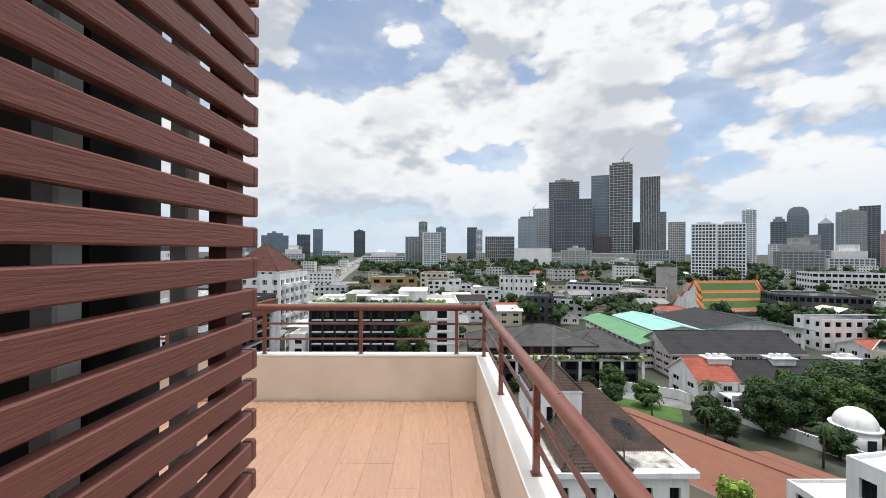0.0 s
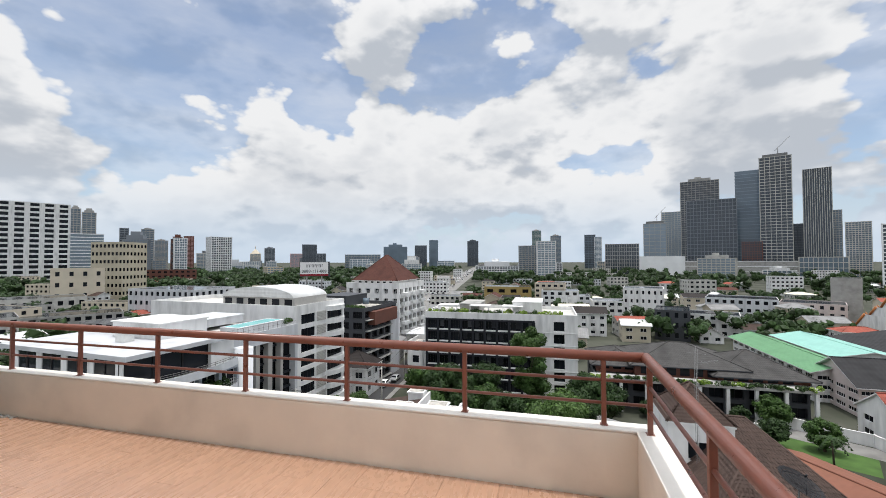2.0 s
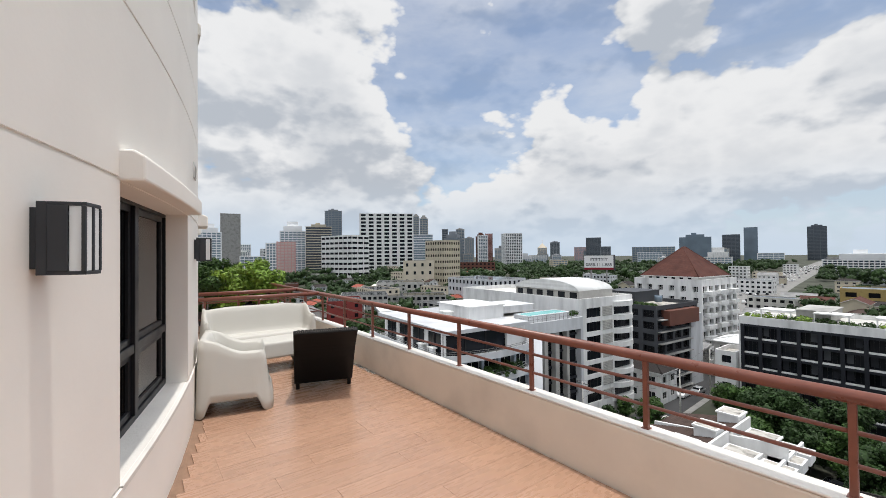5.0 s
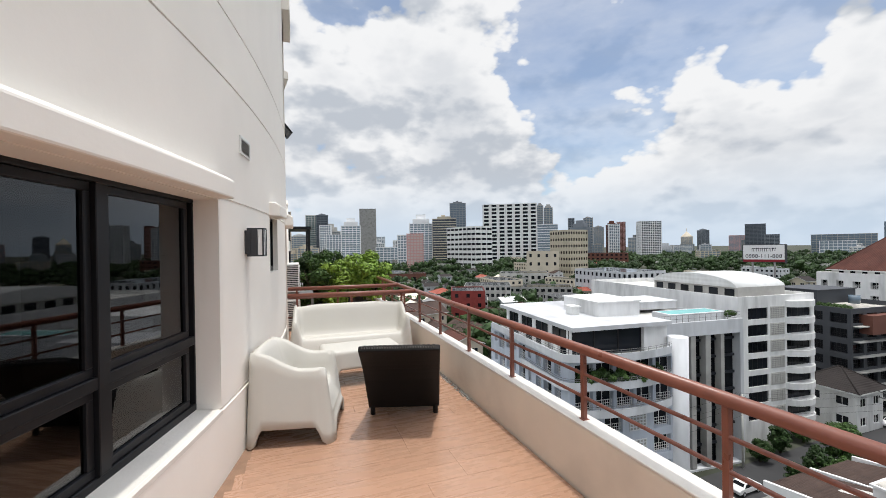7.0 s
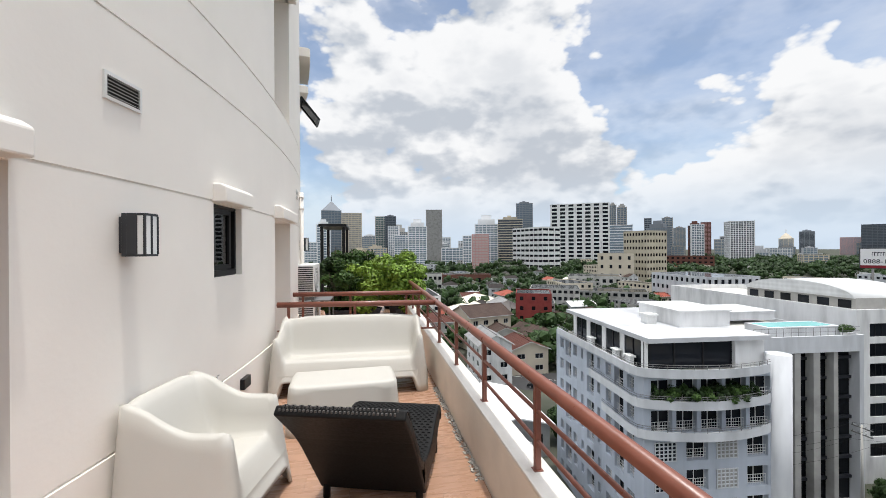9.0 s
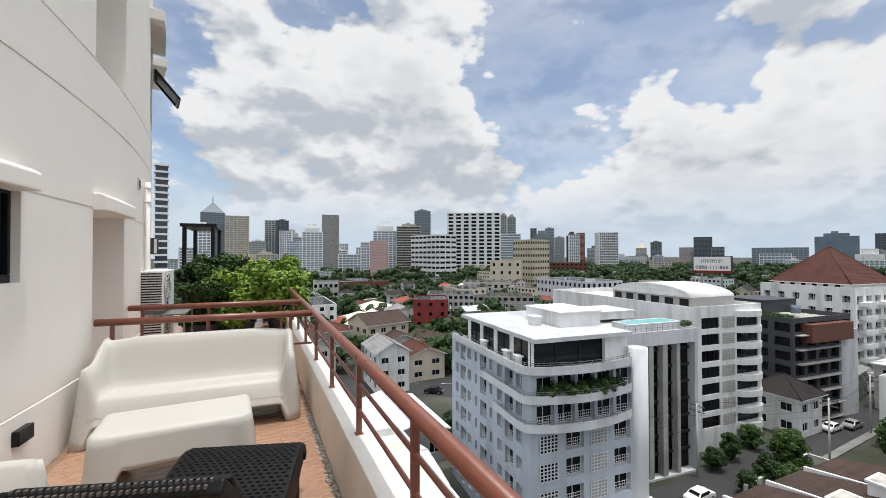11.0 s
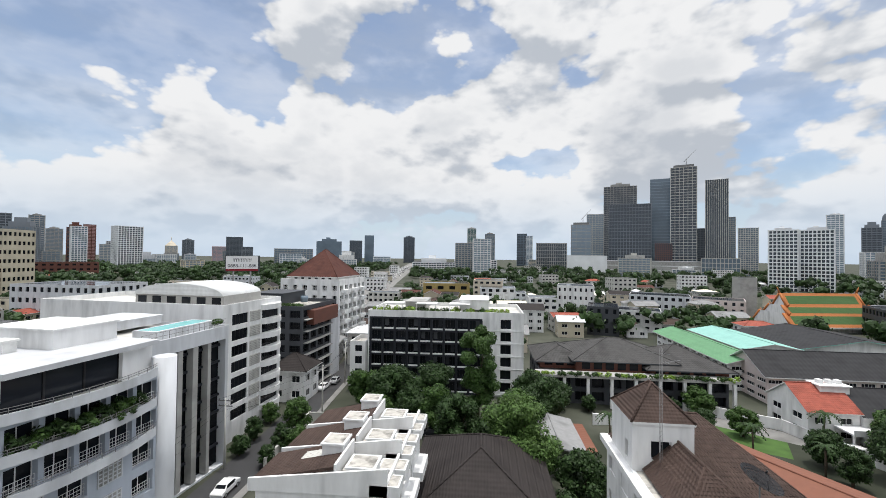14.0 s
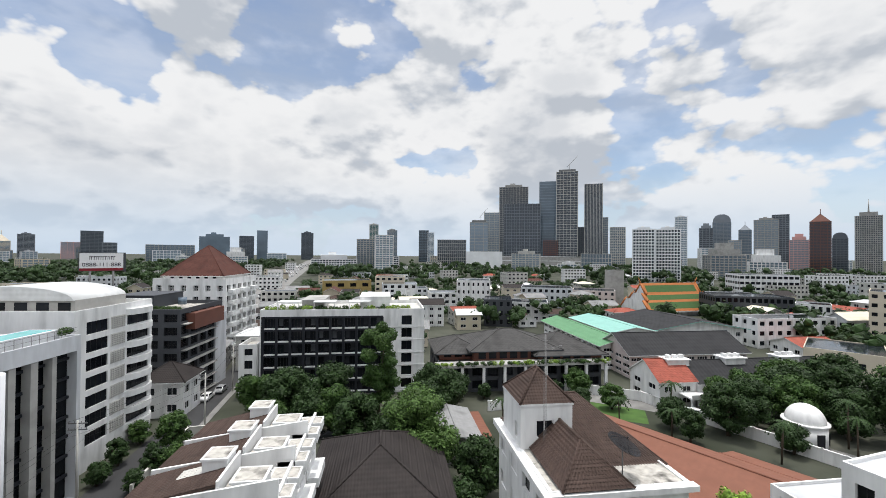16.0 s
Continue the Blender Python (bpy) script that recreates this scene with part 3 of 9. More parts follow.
# windows of the curved wall
def wall_window(name, x0, x1, z0, z1, depth, splits, label, transom=None):
    xm = (x0 + x1) / 2
    c = on_wall(xm, z0, -depth)
    ob = tagged(new(name), label, "window", kind="structure")
    ob.matrix_basis = Matrix.Translation(c) @ pose(0, 0, 0, 0, 0, wall_turn(xm))
    w, h, t = (x1 - x0) / math.cos(radians(wall_turn(xm))) + 0.06, z1 - z0 + 0.03, 0.055

    def bar(a, b, c0, d, nm="window_frame", y0=-0.03, y1=0.035):
        bm = B()
        box(bm, a, b, y0, y1, c0, d)
        bevel(part(nm, bm, "alu", ob), 0.004, 1)

    bar(-w / 2, w / 2, -0.015, t), bar(-w / 2, w / 2, h - t, h)
    bar(-w / 2, -w / 2 + t, t, h - t), bar(w / 2 - t, w / 2, t, h - t)
    edges = [-w / 2 + t] + [-w / 2 + s * w for s in splits] + [w / 2 - t]
    for s in edges[1:-1]:
        bar(s - 0.04, s + 0.04, t, h - t, "mullion", -0.035, 0.045)
    for a, b in zip(edges, edges[1:]):
        spans = [(t, h - t)] if transom is None else [(t, transom - 0.03), (transom + 0.03, h - t)]
        if transom is not None:
            bar(a, b, transom - 0.03, transom + 0.03, "transom", -0.032, 0.04)
        for c0, d in spans:
            # sash and its pane
            for q in ((a + 0.04, b - 0.04, c0, c0 + 0.045), (a + 0.04, b - 0.04, d - 0.045, d), (a + 0.04, a + 0.085, c0 + 0.045, d - 0.045), (b - 0.085, b - 0.04, c0 + 0.045, d - 0.045)):
                bar(*q, "sash", -0.02, 0.02)
            bm = B()
            box(bm, a + 0.03, b - 0.03, -0.003, 0.003, c0 + 0.01, d - 0.01)
            g = part("pane", bm, "glass", ob)
            g.visible_shadow = False
    # unseen room added as a near-black box, so the panes look unlit behind
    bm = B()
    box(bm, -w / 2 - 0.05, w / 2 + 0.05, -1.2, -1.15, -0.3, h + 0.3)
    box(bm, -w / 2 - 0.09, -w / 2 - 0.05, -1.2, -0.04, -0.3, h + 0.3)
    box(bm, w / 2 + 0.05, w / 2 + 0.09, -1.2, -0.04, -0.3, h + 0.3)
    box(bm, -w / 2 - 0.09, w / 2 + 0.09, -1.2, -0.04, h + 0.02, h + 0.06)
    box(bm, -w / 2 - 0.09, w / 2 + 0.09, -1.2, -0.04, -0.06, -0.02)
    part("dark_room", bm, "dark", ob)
    return ob


wall_window("window_1", -5.07, -3.31, 0.50, 1.98, 0.22, (0.5,), "wide black aluminium window with dark tinted panes", 0.50)
wall_window("window_2", -7.215, -6.66, 1.37, 1.985, 0.09, (), "small black aluminium window with a dark pane")
wall_window("window_3", -5.9, -4.0, 4.2, 5.6, 0.22, (0.5,), "black aluminium window of the storey above")
wall_window("window_4", -12.4, -11.5, 3.7, 5.3, 0.28, (), "black aluminium window of the storey above")
for xa, xb, za, zb, nm in ((-9.36, -8.35, 0.0, 1.975, "door_1"), (-9.37, -8.38, 3.42, 5.2, "window_5")):
    bm = B()
    m = Matrix.Translation(on_wall((xa + xb) / 2, 0, -0.55)) @ pose(0, 0, 0, 0, 0, wall_turn((xa + xb) / 2))
    box(bm, -0.62, 0.62, -0.05, 0.0, za - 0.1, zb + 0.1, 0, m)
    tagged(part(nm, bm, "stucco"), "cream wall at the back of a recess", "recess", kind="structure")


# projecting concrete hoods over the openings, with a sill under the wide window
def hood(x0, x1, z0, z1, out, label):
    n = max(2, int((x1 - x0) / 0.3))
    bm = B()
    rows = []
    for k in range(n + 1):
        x = x0 + (x1 - x0) * k / n
        rows.append([bm.verts.new(on_wall(x, z, o)) for z, o in ((z0, -0.05), (z0, out), (z1 - 0.03, out), (z1, out - 0.05), (z1, -0.05))])
    for p, q in zip(rows, rows[1:]):
        for i in range(5):
            bm.faces.new((p[i], p[(i + 1) % 5], q[(i + 1) % 5], q[i]))
    bm.faces.new(rows[0]), bm.faces.new(rows[-1][::-1])
    return tagged(bevel(part("window_hood", bm, "stucco"), 0.012, 2), label, "hood", "hoods over the openings", kind="structure")


hood(-5.08, -3.30, 1.985, 2.14, 0.11, "projecting cream concrete hood over a wide window")
hood(-7.225, -6.65, 1.99, 2.14, 0.11, "short projecting cream hood over a small window")
hood(-9.38, -8.34, 1.978, 2.14, 0.11, "projecting cream hood over a recessed door")
hood(-9.39, -8.36, 5.20, 5.4, 0.11, "projecting cream hood over an upper recess")
hood(-12.7, -11.3, 5.32, 5.5, 0.20, "projecting cream hood over an upper window")
hood(-14.6, -13.2, 5.32, 5.5, 0.25, "projecting cream hood over an upper window")
hood(-6.1, -3.8, 5.62, 5.8, 0.11, "projecting cream hood over an upper window")
bm = B()
for k in range(8):
    xa, xb = -5.065 + 1.75 * k / 8, -5.065 + 1.75 * (k + 1) / 8
    vs = [bm.verts.new(on_wall(x, z, o)) for x in (xa, xb) for z, o in ((0.47, -0.24), (0.47, 0.012), (0.498, 0.012), (0.515, -0.24))]
    for q in ((0, 1, 5, 4), (1, 2, 6, 5), (2, 3, 7, 6)):
        bm.faces.new([vs[i] for i in q])
bmesh.ops.remove_doubles(bm, verts=bm.verts, dist=0.001)
tagged(part("window_sill", bm, "coping"), "sloping white sill under the wide window", "sill", kind="structure")
# tilted awning sash of the storey above
aw = root("awning_window", *on_wall(-12.6, 4.9, 0.03), wall_turn(-12.6) + 180, "small awning sash propped open on the storey above", "window")
bm = B()
m = pose(0, 0, 0, -40)
for q in ((-0.3, 0.3, -0.02, 0.02, -0.05, 0.0), (-0.3, 0.3, -0.02, 0.02, -0.6, -0.55), (-0.3, -0.25, -0.02, 0.02, -0.55, -0.05), (0.25, 0.3, -0.02, 0.02, -0.55, -0.05)):
    box(bm, *q, 0, m)
part("sash", bm, "alu", aw)
bm = B()
box(bm, -0.25, 0.25, -0.004, 0.004, -0.55, -0.05, 0, m)
part("pane", bm, "pane", aw)


# wall lamps: a metal box with two opal panels
def wall_lamp(x, z):
    ob = root("wall_lamp", *on_wall(x, z), wall_turn(x), "dark grey metal wall lantern with white opal panels", "lamp", "wall lanterns")
    w, h, d = 0.052, 0.121, 0.155
    bm = B()
    box(bm, -w + 0.01, w - 0.01, 0, 0.03, -h + 0.02, h - 0.02)
    part("back_plate", bm, "grey_alu", ob)
    pieces = [("housing", (-w, w, 0.02, 0.05, -h, h)), ("base_plate", (-w, w, 0.05, d, -h, -h + 0.012)), ("top_plate", (-w, w, 0.05, d, h - 0.012, h)),
              ("mullion", (-0.006, 0.006, d - 0.008, d + 0.001, -h + 0.012, h - 0.012))]
    for sx in (-1, 1):
        pieces.append(("corner_post", (sx * w - 0.006, sx * w + 0.006, d - 0.012, d, -h + 0.012, h - 0.012)))
        pieces.append(("side_cheek", (sx * w - 0.004, sx * w + 0.004, 0.05, 0.105, -h + 0.012, h - 0.012)))
    for nm, q in pieces:
        bm = B()
        box(bm, *q)
        bevel(part(nm, bm, "grey_alu", ob), 0.0015, 1)
    for a, b, c, e in ((-w + 0.008, -0.007, d - 0.010, d - 0.004), (0.007, w - 0.008, d - 0.010, d - 0.004)):
        bm = B()
        box(bm, a, b, c, e, -h + 0.013, h - 0.013)
        part("opal_panel", bm, "opal", ob)
    for sx in (-1, 1):
        bm = B()
        box(bm, sx * (w - 0.006) - 0.002, sx * (w - 0.006) + 0.002, 0.106, d - 0.012, -h + 0.013, h - 0.013)
        part("opal_panel", bm, "opal", ob)
    return ob


wall_lamp(-2.672, 1.672)
wall_lamp(-5.682, 1.687)
wall_lamp(-10.9, 1.69)


# air grilles
def grille(x, z, w, h, n):
    ob = root("air_grille", *on_wall(x, z), wall_turn(x), "small white louvred air grille in the wall", "grille", "air grilles")
    bm = B()
    for q in ((-w, w, 0, 0.012, -h, -h + 0.018), (-w, w, 0, 0.012, h - 0.018, h), (-w, -w + 0.018, 0, 0.012, -h + 0.018, h - 0.018), (w - 0.018, w, 0, 0.012, -h + 0.018, h - 0.018)):
        box(bm, *q)
    part("frame", bm, "white_metal", ob)
    # near-black sheet in place of the shade behind the slats
    bm = B()
    box(bm, -w + 0.018, w - 0.018, 0.001, 0.003, -h + 0.018, h - 0.018)
    part("backing", bm, "dark", ob)
    for k in range(n):
        zc = -h + 0.018 + (2 * h - 0.036) * (k + 0.5) / n
        bm = B()
        box(bm, -w + 0.019, w - 0.019, -0.001, 0.001, -0.0075, 0.0075, 0, Matrix.Translation((0, 0.009, zc)) @ pose(0, 0, 0, 60))
        part("slat", bm, "white_metal", ob)
    return ob


grille(-5.675, 2.49, 0.14, 0.075, 6)
grille(-10.17, 2.51, 0.10, 0.075, 5)

# tap and cable box low on the wall
tap = root("garden_tap", *on_wall(-6.57, 0.555), wall_turn(-6.57), "small chrome garden tap on the wall", "tap")
bm = B()
tube(bm, (0, 0, 0), (0, 0.10, 0), 0.011)
tube(bm, (0, 0.09, 0), (0, 0.125, -0.06), 0.010, r2=0.008)
tube(bm, (0, 0, 0), (0, 0.008, 0), 0.025)
part("spout", bm, "chrome", tap)
bm = B()
tube(bm, (0, 0.06, 0), (0, 0.06, 0.05), 0.006)
tube(bm, (-0.03, 0.06, 0.05), (0.03, 0.06, 0.05), 0.006)
part("handle", bm, "chrome", tap)
bm = B()
box(bm, -0.085, 0.085, 0, 0.05, -0.05, 0.05, 0, Matrix.Translation(on_wall(-7.21, 0.35)) @ pose(0, 0, 0, 0, 0, wall_turn(-7.21)))
tagged(bevel(part("outlet_box", bm, "alu"), 0.006, 2), "black plastic outlet box low on the wall", "outlet")
# rain pipes on the far part of the wall
for x in (-8.72, -10.6):
    bm = B()
    tube(bm, on_wall(x, 0.0 if x < -9 else 2.25, 0.05), on_wall(x, 2.6, 0.05), 0.035, 12)
    for z in (2.3, 2.5):
        tube(bm, on_wall(x, z, 0.05), on_wall(x, z + 0.03, 0.05), 0.043, 12)
    if x < -9:
        tagged(part("rain_pipe", bm, "stucco"), "cream-painted rain pipe on the wall", "pipe")
    else:
        bm.free()

# ---- the slat screen ----
screen = root("slat_screen", -0.815, 1.118, 0, -1.5, "dark brown wooden screen of horizontal slats", "screen")
bm = B()
box(bm, -0.013, 0.013, -3.2, -0.022, 0, 0.0445)
slat_me = as_mesh("slat", bm, "slat")
bm = B()
box(bm, -0.013, 0.013, -0.020, 0.0, 0, 0.0445)
cap_me = as_mesh("slat_end", bm, "slat")
for k in range(47):
    z = 0.0336 + 0.0672 * k
    bevel(part("slat", slat_me, None, screen, at=(0, 0, z)), 0.003, 1)
    bevel(part("slat_end", cap_me, None, screen, at=(0, 0, z)), 0.003, 1)
for yy in (-0.05, -0.95, -2.0, -3.1):
    bm = B()
    box(bm, -0.050, -0.0135, yy - 0.033, yy + 0.033, 0, 3.2)
    part("post", bm, "slat", screen)
# near-black sheet with black bars, added so the slat gaps look dark
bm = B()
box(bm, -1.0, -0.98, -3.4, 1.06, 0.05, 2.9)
backing_sheet = tagged(part("door_2", bm, "dark"), "near-black sheet added behind the slat screen to darken its gaps", "door", kind="structure")
for yy in (-3.4, -2.4, -1.4, -0.5, 0.2, 0.9):
    bm = B()
    box(bm, -0.979, -0.960, yy - 0.04, yy + 0.04, 0.05, 2.9)
    part("door_frame", bm, "alu", backing_sheet)
for zz in (0.05, 1.0, 2.1, 2.84):
    bm = B()
    box(bm, -0.9785, -0.963, -3.36, 1.0, zz, zz + 0.06)
    part("door_rail", bm, "alu", backing_sheet)
# what stands behind the screen: pale steel posts and two condensers
for k, (xx, yy) in enumerate(((-0.915, 1.035), (-0.915, 0.755), (-0.92, 0.40))):
    bm = B()
    box(bm, xx - 0.018, xx + 0.018, yy - 0.022, yy + 0.022, 0.0, 3.2)
    tagged(bevel(part("steel_post", bm, "white_metal"), 0.004, 1), "pale grey steel post behind the slat screen", "post", "posts behind the screen")


def condenser(name, x, y, z, yaw, label, two=True):
    ob = root(name, x, y, z, yaw, label, "air conditioner", "condensers")
    w, d, h = 0.42, 0.15, 0.62
    bm = B()
    box(bm, -w, w, -d, d, 0.06, h)
    bevel(part("casing", bm, "white_metal", ob), 0.015, 2)
    # flat near-black disc on the closed casing paints the shaded fan hollow
    bm = B()
    tube(bm, (-0.12, -d - 0.004, 0.34), (-0.12, -d - 0.002, 0.34), 0.23, 28)
    part("fan_opening", bm, "dark", ob)
    bm = B()
    for r in (0.06, 0.12, 0.18, 0.235):
        n = 28
        for k in range(n):
            a, b2 = 2 * math.pi * k / n, 2 * math.pi * (k + 1) / n
            tube(bm, (-0.12 + r * math.cos(a), -d - 0.012, 0.34 + r * math.sin(a)), (-0.12 + r * math.cos(b2), -d - 0.012, 0.34 + r * math.sin(b2)), 0.004, 4)
    for k in range(8):
        a = math.pi * k / 4
        tube(bm, (-0.12, -d - 0.014, 0.34), (-0.12 + 0.24 * math.cos(a), -d - 0.014, 0.34 + 0.24 * math.sin(a)), 0.003, 4)
    part("fan_guard", bm, "white_metal", ob)
    # near-black strips on the casing paint the shade between louvres
    bm = B()
    for k in range(14):
        box(bm, w + 0.001, w + 0.006, -d + 0.02, d - 0.02, 0.1 + 0.036 * k, 0.118 + 0.036 * k)
        box(bm, -w - 0.006, -w - 0.001, -d + 0.02, d - 0.02, 0.1 + 0.036 * k, 0.118 + 0.036 * k)
    part("side_louvre", bm, "dark", ob)
    for sx in (-0.3, 0.3):
        bm = B()
        box(bm, sx - 0.03, sx + 0.03, -d + 0.01, d - 0.01, 0, 0.06)
        part("foot", bm, "steel", ob)
    return ob


# neighbour's condensers and shrubs past the far railing
def rack(x, y, yaw):
    ob = root("condenser_rack", x, y, 0, yaw, "steel rack carrying two condensers", "rack")
    for sx in (-0.40, 0.40):
        for sy in (-0.14, 0.14):
            bm = B()
            box(bm, sx - 0.012, sx + 0.012, sy - 0.012, sy + 0.012, 0, 0.70)
            part("leg", bm, "steel", ob)
    bm = B()
    box(bm, -0.42, 0.42, -0.16, 0.16, 0.70, 0.715)
    part("shelf", bm, "steel", ob)


rack(-10.85, 2.72, 180)
condenser("condenser", -10.85, 2.46, 0.715, 180, "white air conditioner condenser on a steel rack")
condenser("condenser", -10.85, 2.46, 0.0, 180, "white air conditioner condenser under a steel rack")


def leaf_cloud(name, blobs, n, size, mat, seed, droop=0.3, core=0.0):
    """Many small separate leaves spread in and on uneven lobes; each leaf is a bent pair of faces."""
    r = np.random.RandomState(seed)
    blobs = np.array(blobs, float)
    vol = blobs[:, 3] ** 2
    pick = r.choice(len(blobs), n, p=vol / vol.sum())
    d = r.normal(size=(n, 3))
    d /= np.linalg.norm(d, axis=1)[:, None]
    rad = blobs[pick, 3] * (0.55 + 0.5 * r.rand(n) ** 0.6)
    c = blobs[pick, :3] + d * rad[:, None] * np.array([1, 1, 0.8])
    up = d + r.normal(scale=0.6, size=(n, 3)) + np.array([0, 0, 0.5])
    up /= np.linalg.norm(up, axis=1)[:, None]
    t1 = np.cross(up, r.normal(size=(n, 3)))
    t1 /= np.linalg.norm(t1, axis=1)[:, None] + 1e-9
    t2 = np.cross(up, t1)
    s = size * (0.6 + 0.8 * r.rand(n))[:, None]
    t1, t2 = t1 * s, t2 * s * 0.5
    tip = -up * s * droop
    v = np.stack([c - t1, c + t2, c - t2, c + t1 + tip], 1).reshape(-1, 3)
    base = np.arange(n)[:, None] * 4
    f = np.concatenate([base + np.array([[0, 1, 2]]), base + np.array([[1, 3, 2]])], 0)
    v, f = v.tolist(), f.tolist()
    if core:
        # shaded inner twigs and leaves that close the crown, as rough lumps
        t = (1 + 5 ** 0.5) / 2
        ico = np.array([(-1, t, 0), (1, t, 0), (-1, -t, 0), (1, -t, 0), (0, -1, t), (0, 1, t), (0, -1, -t), (0, 1, -t), (t, 0, -1), (t, 0, 1), (-t, 0, -1), (-t, 0, 1)]) / 1.902
        tri = ((0, 11, 5), (0, 5, 1), (0, 1, 7), (0, 7, 10), (0, 10, 11), (1, 5, 9), (5, 11, 4), (11, 10, 2), (10, 7, 6), (7, 1, 8),
               (3, 9, 4), (3, 4, 2), (3, 2, 6), (3, 6, 8), (3, 8, 9), (4, 9, 5), (2, 4, 11), (6, 2, 10), (8, 6, 7), (9, 8, 1))
        for bl in blobs:
            k0 = len(v)
            v += (bl[:3] + ico * bl[3] * core * (0.75 + 0.5 * r.rand(12, 1))).tolist()
            f += [(a + k0, b2 + k0, c2 + k0) for a, b2, c2 in tri]
    me = bpy.data.meshes.new(name)
    me.from_pydata(v, [], f)
    me.update()
    me.materials.append(M[mat])
    return me


def shrub(x, y, w, h, seed, mat, label, size=0.042, n=4300):
    r = random.Random(seed)
    ob = root("potted_shrub", x, y, 0, r.random() * 360, label, "shrub", "shrubs on the next terrace")
    bm = B()
    n2 = 20
    for k in range(n2):
        a, b2 = 2 * math.pi * k / n2, 2 * math.pi * (k + 1) / n2
        prof = ((0.14, 0), (0.20, 0.30), (0.22, 0.30), (0.22, 0.34), (0.19, 0.34), (0.18, 0.28))
        for (r0, z0), (r1, z1) in zip(prof, prof[1:]):
            poly(bm, [(r0 * math.cos(a), r0 * math.sin(a), z0), (r0 * math.cos(b2), r0 * math.sin(b2), z0), (r1 * math.cos(b2), r1 * math.sin(b2), z1), (r1 * math.cos(a), r1 * math.sin(a), z1)])
    part("pot", bm, "dark_grey", ob)
    bm = B()
    for k in range(7):
        a = r.random() * 6.3
        tube(bm, (0, 0, 0.25), (w * 0.5 * math.cos(a), w * 0.5 * math.sin(a), h * r.uniform(0.6, 0.9)), 0.014, 6, r2=0.004)
    part("stem", bm, "bark", ob)
    blobs = [(r.uniform(-1, 1) * w * 0.6, r.uniform(-1, 1) * w * 0.6, h * r.uniform(0.26, 0.88), w * r.uniform(0.22, 0.40)) for k in range(20)]
    part("foliage", leaf_cloud("foliage", blobs, n, size, mat, seed), None, ob)
    return ob


for k, (x, y, w, h, mat) in enumerate(((-11.9, 3.0, 0.55, 1.45, "leaf"), (-12.0, 3.6, 0.6, 1.50, "leaf_light"), (-11.8, 4.3, 0.55, 1.5, "leaf_light"),
                                       (-12.9, 3.2, 0.6, 1.70, "leaf"), (-13.0, 4.2, 0.6, 1.6, "leaf_light"), (-12.6, 2.75, 0.4, 1.95, "leaf_dark"),
                                       (-14.2, 4.1, 0.5, 1.5, "leaf"))):
    shrub(x, y, w, h, 20 + k, mat, ("bushy yellow-green shrub in a dark pot" if mat == "leaf_light" else "dense green shrub in a dark pot"))
# black canopy frame beyond the shrubs
canopy = root("canopy_frame", -15.2, 2.62, 0, 0, "black metal canopy frame with a pale roof sheet", "canopy")
for sx, sy in ((-0.9, -0.28), (0.9, -0.28), (-0.9, 0.28), (0.9, 0.28)):
    bm = B()
    box(bm, sx - 0.04, sx + 0.04, sy - 0.04, sy + 0.04, 0, 2.2)
    part("leg", bm, "alu", canopy)
bm = B()
box(bm, -1.0, 1.0, -0.36, 0.36, 2.2, 2.27)
part("roof_sheet", bm, "alu", canopy)


# ---- furniture ----
def smooth(a, b, x):
    t = min(1.0, max(0.0, (x - a) / (b - a)))
    return t * t * (3 - 2 * t)


